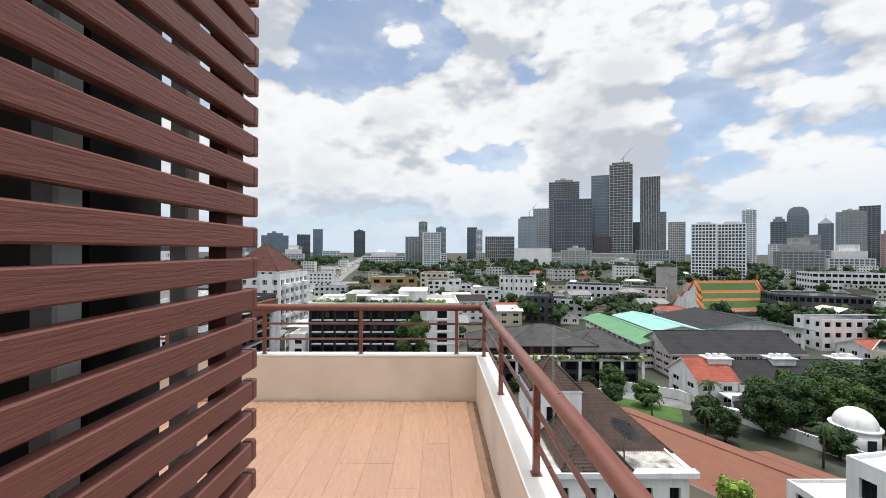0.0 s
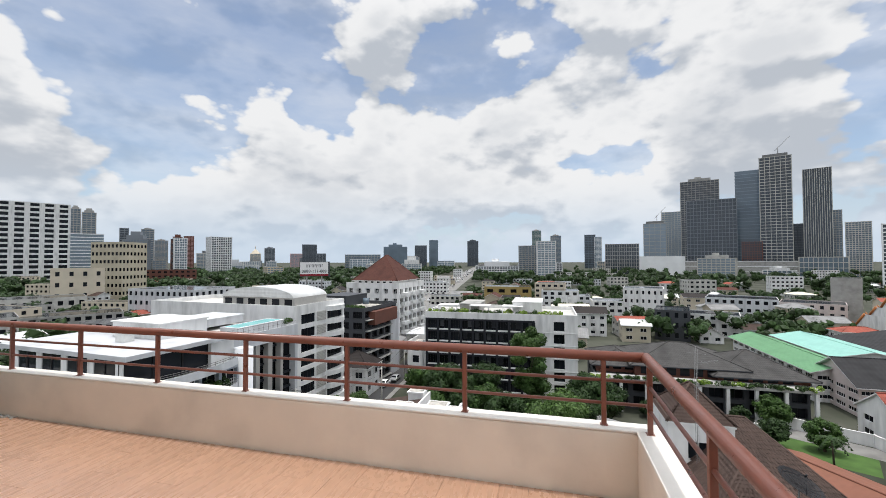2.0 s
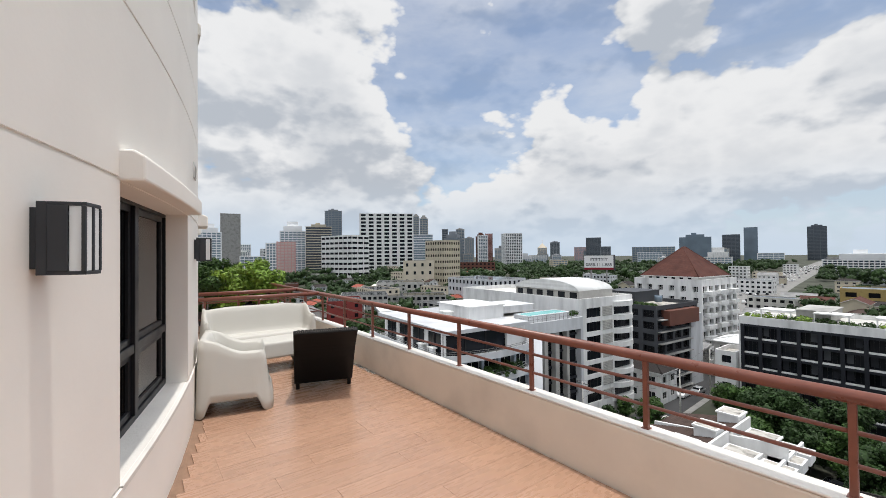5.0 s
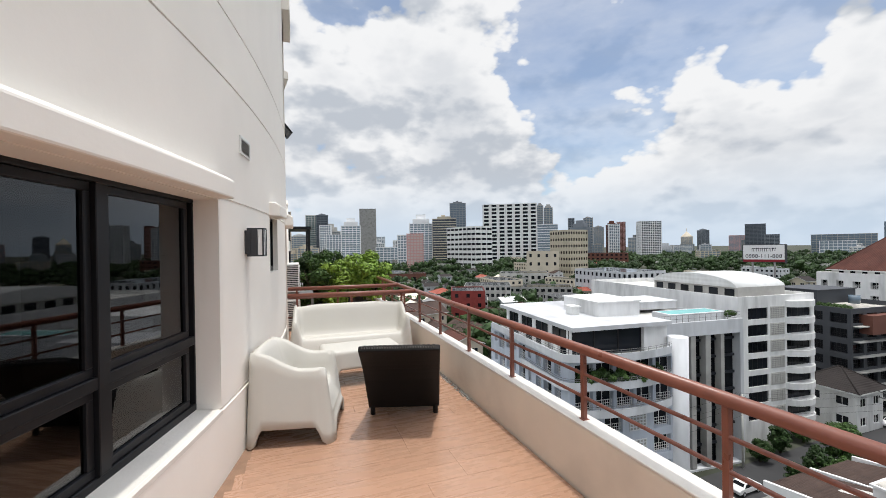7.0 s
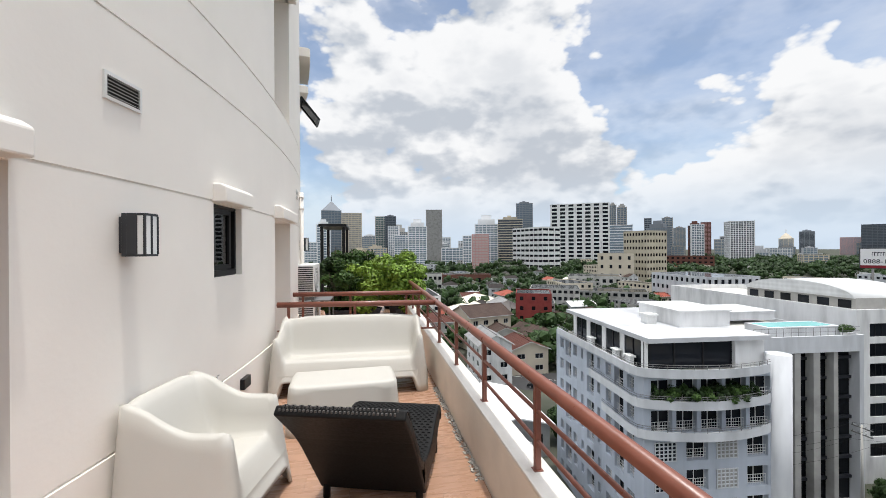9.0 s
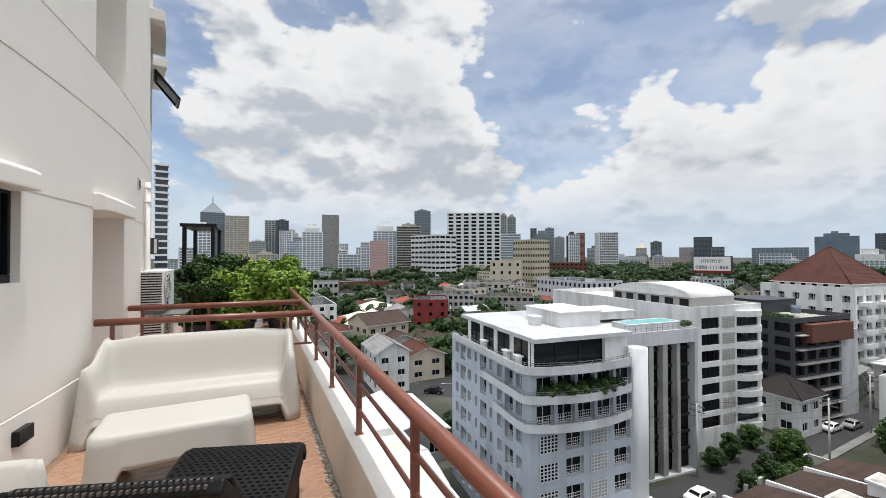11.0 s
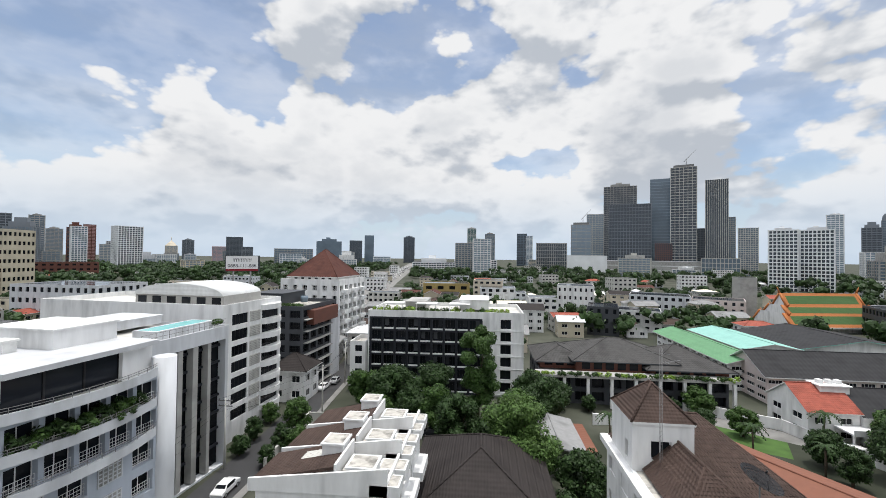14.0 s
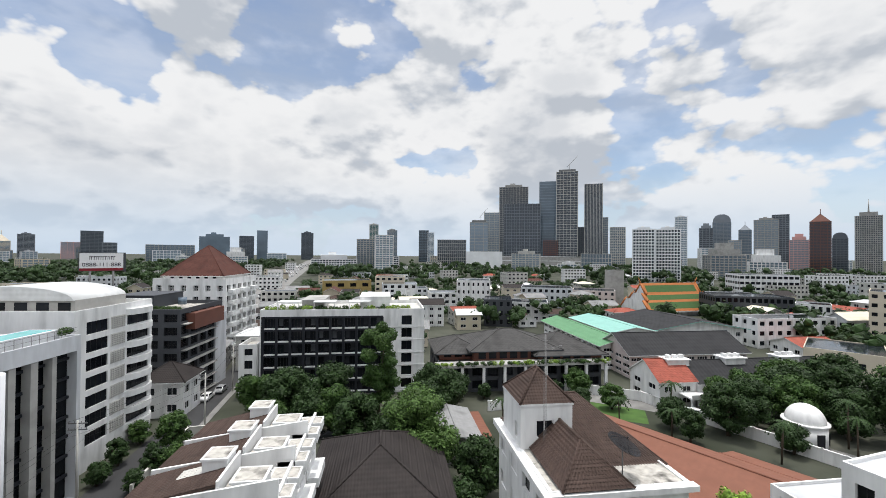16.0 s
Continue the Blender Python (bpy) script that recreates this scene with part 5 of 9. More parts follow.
def tower(name, label, heading, dist, width, depth_m, top, wall, glass, floors, fins, yaw=0.0, base=G, crown=None, fin_w=0.9, slab_h=1.1, sides=True, group="towers on the skyline"):
    """A distant high-rise: glass core, projecting floor bands, upright ribs and a roof crown."""
    a = radians(heading)
    cx, cy = dist * math.sin(a) - 3.5, dist * math.cos(a) + 3.5
    ob = root(name, cx, cy, base, -heading + yaw, label, "tower", group)
    h = top - base
    w, d = width / 2, depth_m / 2
    bm = B()
    box(bm, -w, w, -d, d, 0, h)
    part("shaft", bm, glass, ob)
    if floors:
        bm = B()
        for k in range(floors + 1):
            z = h * k / floors
            box(bm, -w - 0.5, w + 0.5, -d - 0.5, d + 0.5, max(0, z - slab_h), z)
        tagged(part("banding", bm, wall, ob), kind="stuff")
    if fins:
        bm = B()
        for k in range(fins + 1):
            x = -w + 2 * w * k / fins
            box(bm, x - fin_w / 2, x + fin_w / 2, -d - 0.9, -d + 0.2, 0, h + 0.3)
        nd = max(2, int(fins * depth_m / width))
        for k in range(nd + 1):
            y = -d + 2 * d * k / nd
            for sx in (-1, 1):
                box(bm, sx * w - 0.9 if sx < 0 else w - 0.2, -w + 0.2 if sx < 0 else w + 0.9, y - fin_w / 2, y + fin_w / 2, 0, h + 0.3)
        tagged(part("ribbing", bm, wall, ob), kind="stuff")
    bm = B()
    if crown == "pyramid":
        vs = [(-w, -d, h), (w, -d, h), (w, d, h), (-w, d, h)]
        apex = (0, 0, h + width * 0.55)
        for p, q in zip(vs, vs[1:] + vs[:1]):
            poly(bm, [p, q, apex])
        tube(bm, apex, (0, 0, h + width * 0.85), width * 0.02, 6)
        part("crown", bm, wall, ob)
    elif crown == "step":
        box(bm, -w * 0.75, w * 0.75, -d * 0.75, d * 0.75, h, h + width * 0.22)
        box(bm, -w * 0.45, w * 0.45, -d * 0.45, d * 0.45, h + width * 0.22, h + width * 0.42)
        part("crown", bm, wall, ob)
    elif crown == "spire":
        box(bm, -w * 0.7, w * 0.7, -d * 0.7, d * 0.7, h, h + width * 0.2)
        tube(bm, (0, 0, h + width * 0.2), (0, 0, h + width * 0.9), width * 0.04, 8, r2=width * 0.01)
        part("crown", bm, wall, ob)
    elif crown == "dome":
        n = 10
        for k in range(n):
            a0, a1 = math.pi * k / n / 2, math.pi * (k + 1) / n / 2
            box(bm, -w * math.cos(a0), w * math.cos(a0), -d * math.cos(a0), d * math.cos(a0), h + w * 1.1 * math.sin(a0), h + w * 1.1 * math.sin(a1))
        part("crown", bm, wall, ob)
    elif crown == "crane":
        box(bm, -w * 0.8, w * 0.8, -d * 0.8, d * 0.8, h, h + width * 0.12)
        tube(bm, (w * 0.2, 0, h), (w * 0.2, 0, h + width * 0.45), width * 0.012, 6)
        tube(bm, (w * 0.2 - width * 0.1, 0, h + width * 0.30), (w * 0.2 + width * 0.40, 0, h + width * 0.85), width * 0.010, 6)
        part("crane", bm, "steel", ob)
    elif crown == "flat":
        box(bm, -w * 0.6, w * 0.6, -d * 0.6, d * 0.6, h, h + width * 0.10)
        box(bm, -w * 0.25, w * 0.1, -d * 0.3, d * 0.3, h + width * 0.10, h + width * 0.17)
        part("crown", bm, wall, ob)
    else:
        bm.free()
    return ob


def tree(name, x, y, r, h, seed, mat="leaf", n=5000, size=0.30, base=G, label="", lobes=44, squash=0.75):
    rr = random.Random(seed)
    ob = root(name, x, y, base, rr.random() * 360, label or "broad green tree with a dense uneven crown", "tree")
    bm = B()
    tube(bm, (0, 0, 0), (0.1, 0.1, h * 0.45), r * 0.075 + 0.06, 9, r2=r * 0.05 + 0.03)
    part("trunk", bm, "bark", ob)
    blobs = []
    for k in range(lobes):
        a, e = rr.random() * 6.283, rr.random()
        up = rr.uniform(-1, 1)
        rv = h * 0.45
        q = r * 0.80 * math.sqrt(max(0.02, 1 - abs(up) ** 2.4)) * rr.random() ** 0.35
        blobs.append((q * math.cos(a), q * math.sin(a), h - rv + up * (rv - r * 0.22), r * rr.uniform(0.24, 0.38)))
    for bl in blobs[:6]:
        bm = B()
        tube(bm, (0.1, 0.1, h * 0.30), bl[:3], r * 0.03 + 0.03, 6, r2=0.03)
        part("limb", bm, "bark", ob)
    part("crown", leaf_cloud("crown", blobs, n, size, mat, seed, core=0.60), None, ob)
    return ob


def rot_rects(ln, h, spec):
    return rect_grid(ln, h, *spec)


# --- grey apartment block with planted balconies, nearest on the left ---
def grey_block():
    x0, x1, y0, y1, top = -57.5, -36.3, 29.4, 43.0, -10.1
    h, w, d = top - G, 21.2, 13.6
    fl = (h - 0.6) / 7
    S, E = [], []
    for j in range(7):
        z = 0.4 + fl * j
        for i in range(9):
            u = 1.1 + 2.12 * i
            if i in (1, 4, 7):
                S.append((u, u + 1.75, z + 0.25, z + 2.25))
            elif i % 2:
                S.append((u + 0.5, u + 1.2, z + 1.0, z + 2.2))
            else:
                S.append((u + 0.3, u + 1.5, z + 0.8, z + 2.2))
        if j < 5:
            for i in (1, 3):
                E.append((0.6 + 3.1 * i + 0.5, 0.6 + 3.1 * i + 2.7, z + 0.35, z + 2.3))
        else:
            E += [(0.7 + 2.5 * i, 0.7 + 2.5 * i + 2.1, z + 0.2, z + 2.35) for i in range(5)]
    ob = building("apartment_block", "blue-grey apartment block with planted balconies and a glazed penthouse", x0, x1, y0, y1, top, "blue_grey",
                  {"S": S, "E": E}, yaw=-4.5, rail=True, frame="white", depth=0.6, roof="pale_concrete", parapet_h=0.3)
    # perforated block panels on the short side
    for j in range(5):
        for i in (0, 2):
            bm = B()
            zz, u = 0.4 + fl * j + 0.5, -d / 2 + 0.6 + 3.1 * i + 1.5
            box(bm, w / 2 - 0.01, w / 2 + 0.02, u - 1.1, u + 1.1, zz - 0.1, zz + 1.75)
            part("panel_backing", bm, "concrete" if i else "pane", ob)
            bm = B()
            for a in range(6):
                box(bm, w / 2 + 0.021, w / 2 + 0.10, u - 1.1 + a * 0.42, u - 1.0 + a * 0.42, zz - 0.1, zz + 1.75)
            for b2 in range(6):
                box(bm, w / 2 + 0.02, w / 2 + 0.09, u - 1.1, u + 1.1, zz - 0.1 + b2 * 0.35, zz - 0.02 + b2 * 0.35)
            part("block_panel", bm, "grey_white", ob)
    # curved white balcony bands round the corner
    for k, (z0, wrap) in enumerate(((h - 2 * fl - 0.2, 7.0), (h - fl - 0.2, 10.0), (h - 0.15, 19.5))):
        n = 22
        pts = [(w / 2 + 0.25 + 1.25 * math.sin(math.pi * q / n) ** 0.8, -d / 2 + d * 0.93 * q / n) for q in range(n + 1)]
        outline = [(w / 2 - wrap, -d / 2 - 0.55), (w / 2 - 1.2, -d / 2 - 0.75), (w / 2 - 0.2, -d / 2 - 0.55)] + pts
        bm = B()
        rings = [[bm.verts.new((p[0], p[1], z)) for p in outline] for z in (z0 - 0.1, z0 + 0.72)]
        inner = [[bm.verts.new((p[0] - (0.12 if p[0] > w / 2 - 0.5 else 0), p[1] + (0.12 if p[1] < -d / 2 else 0), z)) for p in outline] for z in (z0 + 0.72, z0 + 0.08)]
        for a, b2 in zip((rings[0], rings[1], inner[0]), (rings[1], inner[0], inner[1])):
            for i in range(len(outline) - 1):
                bm.faces.new((a[i], a[i + 1], b2[i + 1], b2[i]))
        back = [bm.verts.new((min(p[0], w / 2 - 0.3) if p[1] > -d / 2 else p[0], max(p[1], -d / 2 + 0.3), z0 + 0.08)) for p in outline]
        back2 = [bm.verts.new((v.co.x, v.co.y, z0 - 0.1)) for v in back]
        for i in range(len(outline) - 1):
            bm.faces.new((inner[1][i], inner[1][i + 1], back[i + 1], back[i]))
            bm.faces.new((rings[0][i], back2[i], back2[i + 1], rings[0][i + 1]))
        part("balcony_front", bm, "grey_white", ob)
        bm = B()
        for i in range(1, len(outline)):
            for zz in (0.92, 1.12):
                tube(bm, (*outline[i - 1], z0 + zz), (*outline[i], z0 + zz), 0.025, 5)
            if i % 2 == 0:
                tube(bm, (*outline[i], z0 + 0.7), (*outline[i], z0 + 1.12), 0.022, 5)
        part("balcony_rail", bm, "steel", ob)
    # glazed penthouse with white piers
    a0, a1, b0, b1 = -w / 2 + 4.0, w / 2 - 1.6, -d / 2 + 1.1, d / 2 - 3.4
    bm = B()
    box(bm, a0, a1, b0, b1, h - 0.2, h + 2.65)
    part("glazed_room", bm, "pane", ob)
    for i in range(9):
        bm = B()
        x = a0 + (a1 - a0) * i / 8
        box(bm, x - (0.45 if i % 2 == 0 else 0.09), x + (0.45 if i % 2 == 0 else 0.09), b0 - 0.08, b0 + 0.06, h - 0.2, h + 2.6)
        part("pier", bm, "white" if i % 2 == 0 else "alu", ob)
    for i in range(4):
        bm = B()
        y = b0 + (b1 - b0) * i / 3
        box(bm, a1 - 0.06, a1 + 0.08, y - 0.09, y + 0.09, h - 0.2, h + 2.6)
        part("pier", bm, "alu", ob)
    bm = B()
    box(bm, a1 - 6, a1 + 0.5, b1, d / 2 - 0.3, h - 0.2, h + 2.65)
    part("penthouse_wall", bm, "white", ob)
    h -= 2.85                       # from here on: level of the planted balcony
    # flat white roof with its plant
    bm = B()
    box(bm, -w / 2 + 1.6, w / 2 - 0.4, -d / 2 + 0.8, d / 2 - 0.2, h + 5.5, h + 5.95)
    part("roof_slab", bm, "roof_white", ob)
    roof_box(ob, -2, 5.5, 0.5, d / 2 - 0.5, h + 5.95, h + 7.6, "white")
    roof_box(ob, 1.8, 3.2, -1.6, -0.6, h + 5.95, h + 6.9, "white_metal", "condenser")
    bm = B()
    for i in range(9):
        box(bm, -w / 2 + 1.8, -2.5, 1.0 + 0.6 * i, 1.12 + 0.6 * i, h + 7.1, h + 7.2)
    for px in (-w / 2 + 2, -2.6):
        for py in (1.0, 5.8):
            box(bm, px - 0.06, px + 0.06, py - 0.06, py + 0.06, h + 5.95, h + 7.1)
    part("pergola", bm, "steel", ob)
    # white stair column at the far end of the short side
    bm = B()
    tube(bm, (w / 2 - 0.2, d / 2 + 0.3, 0), (w / 2 - 0.2, d / 2 + 0.3, h + 4.2), 1.05, 24)
    part("stair_column", bm, "grey_white", ob)
    bm = B()
    box(bm, w / 2 - 2, w / 2 + 4.5, d / 2 - 7, d / 2 + 4, 3.2, 3.6)
    part("porch_roof", bm, "white", ob)
    # planting on the balconies
    r = random.Random(3)
    for k in range(11):
        u = 0.12 + 0.75 * k / 10
        blobs = [(r.uniform(-0.9, 0.9), r.uniform(-0.5, 0.5), r.uniform(0.2, 1.1), r.uniform(0.25, 0.5)) for i in range(7)]
        part("balcony_plant", leaf_cloud("balcony_plant", blobs, 420, 0.15, "leaf" if k % 2 else "leaf_dark", 50 + k), None, ob,
             at=(w / 2 + 1.2 * math.sin(math.pi * u) - 0.55, -d / 2 + d * 0.9 * u, h + 0.35))
    for k in range(5):
        blobs = [(r.uniform(-0.9, 0.9), r.uniform(-0.5, 0.5), r.uniform(0.2, 0.9), r.uniform(0.25, 0.45)) for i in range(7)]
        part("roof_plant", leaf_cloud("roof_plant", blobs, 420, 0.15, "leaf", 80 + k), None, ob, at=(-w / 2 + 1.2, -d / 2 + 0.9 + k * 1.5, h + 2.85))
    for x in (-1.5, 4.2, 6.8):
        roof_box(ob, x, x + 0.9, -d / 2 + 0.4, -d / 2 + 0.8, h + 2.75, h + 3.6, "white_metal", "condenser")


grey_block()


# --- office with tall dark slots and a roof pool ---
def slot_office():
    x0, x1, y0, y1, top = -62.0, -43.8, 49.5, 64.5, -9.4
    h, d, w = top - G, 15.0, 18.2
    ob = building("slot_office", "pale grey office with tall dark window slots and a roof pool", x0, x1, y0, y1, top, "grey_white",
                  {"E": [(3.6, 14.4, 0.3, h - 2.0)]}, yaw=-4.5, frame="alu", depth=1.3, roof="pale_concrete", parapet_h=0.6)
    for u, t in ((6.0, 0.40), (8.6, 0.45), (11.2, 0.30)):
        bm = B()
        box(bm, w / 2 - 1.1, w / 2 - 0.05, -d / 2 + u - t, -d / 2 + u + t, 0.4, h - 2.05)
        part("fin", bm, "concrete", ob)
    bm = B()
    for k in range(7):
        box(bm, w / 2 - 1.25, w / 2 - 0.9, -d / 2 + 3.45, d / 2 - 0.65, 3.0 + k * 2.5, 3.35 + k * 2.5)
    part("floor_edges", bm, "charcoal", ob)
    roof_box(ob, -w / 2, -2.0, -d / 2 + 1, d / 2 - 1, h, h + 1.2, "grey_white")
    bm = B()
    box(bm, w / 2 - 5.0, w / 2 - 1.4, -d / 2 + 3.5, d / 2 - 1.6, h - 0.3, h + 0.9)
    part("pool_wall", bm, "grey_white", ob)
    bm = B()
    box(bm, w / 2 - 4.6, w / 2 - 1.8, -d / 2 + 3.9, d / 2 - 2.0, h + 0.75, h + 0.92)
    part("pool_water", bm, "water", ob)
    bm = B()
    for k in range(13):
        tube(bm, (w / 2 - 0.2, -d / 2 + 0.3 + k, h), (w / 2 - 0.2, -d / 2 + 0.3 + k, h + 1.0), 0.03, 5)
    for zz in (0.5, 1.0):
        tube(bm, (w / 2 - 0.2, -d / 2 + 0.3, h + zz), (w / 2 - 0.2, d / 2 - 0.3, h + zz), 0.025, 5)
    part("roof_rail", bm, "steel", ob)
    part("roof_shrub", leaf_cloud("roof_shrub", [(0, 0, 0.4, 0.6), (0.5, 0.3, 0.5, 0.5)], 500, 0.15, "leaf", 91), None, ob, at=(w / 2 - 1.2, d / 2 - 1.4, h + 0.2))


slot_office()


# --- white office with rounded balcony bands ---
def white_office():
    x0, x1, y0, y1, top = -84.0, -46.2, 69.5, 86.0, -7.0
    h, d, w = top - G, 16.5, 37.8
    E = rect_grid(d, h, 1, 7, 0.30, 0.66, 3.6, 1.2, 0.14, 0.0, d * 0.42) + rect_grid(d, h, 1, 7, 0.36, 0.66, 3.6, 1.2, 0.14, d * 0.55, 0)
    E = [(2.0, 6.2, 3.6 + 2.7 * j, 5.4 + 2.7 * j) for j in range(7)] + [(10.3, 15.6, 3.6 + 2.7 * j, 5.4 + 2.7 * j) for j in range(7)]
    ob = building("white_office", "tall white office block with dark ribbon windows", x0, x1, y0, y1, top, "white", {"E": E}, yaw=-4.5, depth=0.25, roof="pale_concrete", frame="alu")
    for j in range(8):
        bm = B()
        n = 10
        lo, hi = [], []
        for k in range(n + 1):
            u = 9.9 + 6.6 * k / n
            o = 1.3 * math.sin(math.pi * k / n) ** 0.7
            lo.append(bm.verts.new((w / 2 + o, -d / 2 + u, 2.7 * j + 2.55)))
            hi.append(bm.verts.new((w / 2 + o, -d / 2 + u, 2.7 * j + 3.55)))
        for k in range(n):
            bm.faces.new((lo[k], lo[k + 1], hi[k + 1], hi[k]))
        bm.faces.new(lo[::-1]), bm.faces.new(hi)
        part("balcony_band", bm, "white", ob)
    for j in range(7):
        bm = B()
        for a in range(8):
            for b2 in range(6):
                box(bm, w / 2 + 0.003, w / 2 + 0.10, -d / 2 + 6.9 + a * 0.36, -d / 2 + 7.08 + a * 0.36, 3.65 + 2.7 * j + b2 * 0.3, 3.83 + 2.7 * j + b2 * 0.3)
        part("block_screen", bm, "concrete", ob)
    for j in range(7):
        bm = B()
        box(bm, w / 2 - 0.02, w / 2 + 0.04, -d / 2 + 6.7, -d / 2 + 9.8, 3.55 + 2.7 * j, 5.5 + 2.7 * j)
        part("grey_panel", bm, "pale_concrete", ob)
    # roof sign bars
    bm = B()
    for k in range(8):
        box(bm, w / 2 + 0.01, w / 2 + 0.06, -d / 2 + 10.2 + 0.42 * k, -d / 2 + 10.5 + 0.42 * k, h - 1.6, h - 1.15)
    part("sign_bars", bm, "dark_grey", ob)
    # barrel-vaulted roof hall
    bm = B()
    n = 14
    a0, a1, b0, b1 = w / 2 - 22.0, w / 2 - 3.5, -d / 2 + 4, d / 2 - 1.5
    rows = []
    for k in range(n + 1):
        t = math.pi * k / n
        x = (a0 + a1) / 2 - (a1 - a0) / 2 * math.cos(t)
        z = h + 1.0 + 2.1 * math.sin(t)
        rows.append([bm.verts.new((x, b0, z)), bm.verts.new((x, b1, z))])
    for p, q in zip(rows, rows[1:]):
        bm.faces.new((p[0], q[0], q[1], p[1]))
    for e in (0, 1):
        bm.faces.new([r_[e] for r_ in rows])
    for f in bm.faces:
        f.smooth = len(f.verts) == 4
    part("vault", bm, "pale_sheet", ob)
    bm = B()
    box(bm, a0, a1, b0 + 0.3, b1 - 0.1, h - 0.9, h + 1.05)
    part("vault_wall", bm, "concrete", ob)
    for k in range(6):
        bm = B()
        x = a0 + 1.5 + (a1 - a0 - 3) * k / 5
        box(bm, x - 0.9, x + 0.9, b0 + 0.25, b0 + 0.32, h - 0.5, h + 0.7)
        part("vault_window", bm, "pane", ob)


white_office()


# --- dark stepped apartment block with a brown box and glass balconies ---
def dark_block():
    x0, x1, y0, y1, top = -60.5, -45.2, 96.0, 114.0, -10.5
    h, d, w = top - G, 18.0, 15.3
    S = rect_grid(w, h, 4, 7, 0.7, 0.62, 0.6, 0.4, 0.15)
    E = rect_grid(d, h, 5, 7, 0.74, 0.64, 0.6, 0.4, 0.15)
    ob = building("dark_apartments", "dark grey apartment block with glass balconies and a brown box", x0, x1, y0, y1, top, "dark_grey", {"S": S, "E": E}, yaw=-4.5, depth=0.6, rail=True)
    for j in range(7):
        bm = B()
        box(bm, w / 2, w / 2 + 1.0, -d / 2 + 0.5, d / 2 - 4, 0.45 + j * (h - 1) / 7, 0.62 + j * (h - 1) / 7)
        part("balcony_slab", bm, "concrete", ob)
    bm = B()
    box(bm, -2.0, w / 2 + 1.4, -d / 2 + 3.0, d / 2 - 2, h - 4.6, h - 1.2)
    part("brown_box", bm, "brown_wall", ob)
    bm = B()
    box(bm, 3.0, w / 2 + 0.4, d / 2 - 4.0, d / 2 + 1.5, 0, h - 3.0)
    part("pale_pier", bm, "grey_white", ob)
    roof_box(ob, -w / 2 + 1, 1.5, -d / 2 + 1.5, 3, h, h + 2.6, "dark_grey")
    bm = B()
    tube(bm, (3.0, 0, h), (3.0, 0, h + 1.6), 0.9, 16)
    part("water_tank", bm, "pane_blue", ob)
    for k in range(4):
        part("roof_shrub", leaf_cloud("roof_shrub", [(0, 0, 0.5, 0.8), (0.8, 0.3, 0.4, 0.6)], 400, 0.18, "leaf", 95 + k), None, ob, at=(2.0 + k * 1.2, -d / 2 + 1.5, h - 0.6))


dark_block()


# --- white apartment house with a pyramid roof ---
def pyramid_house():
    x0, x1, y0, y1, top = -69.5, -49.0, 131.0, 153.0, -6.3
    h, d, w = top - G, 22.0, 20.5
    S = rect_grid(w, h, 6, 7, 0.45, 0.5, 0.5, 1.2, 0.25)
    E = rect_grid(d, h, 6, 7, 0.62, 0.62, 0.5, 1.2, 0.15)
    ob = building("pyramid_roof_apartments", "white apartment house with a red-brown pyramid roof", x0, x1, y0, y1, top, "white", {"S": S, "E": E}, yaw=-4.5, depth=0.8, rail=True, frame="white")
    for j in range(7):
        for s in range(3):
            bm = B()
            z = 0.5 + (h - 1.7) / 7 * (j + 0.05)
            yb = -d / 2 + 1.2 + s * 7
            box(bm, w / 2, w / 2 + 1.5, yb, yb + 4.6, z, z + 0.95)
            part("balcony", bm, "white", ob)
    bm = B()
    hip(bm, -w / 2 + 2.2, w / 2 - 2.2, -d / 2 + 2.2, d / 2 - 2.2, h + 0.7, 9.0, 0.9, ridge=None)
    part("roof", bm, ["tile_rust", "white"], ob)
    bm = B()
    box(bm, -w / 2 + 2.2, w / 2 - 2.2, -d / 2 + 2.2, d / 2 - 2.2, h - 0.9, h + 0.5)
    part("attic_wall", bm, "white", ob)
    bm = B()
    for k in range(6):
        x = -w / 2 + 4.2 + k * 2.4
        box(bm, x - 0.5, x + 0.5, -d / 2 + 2.12, -d / 2 + 2.19, h - 0.5, h + 0.4)
    part("attic_window", bm, "pane", ob)


pyramid_house()


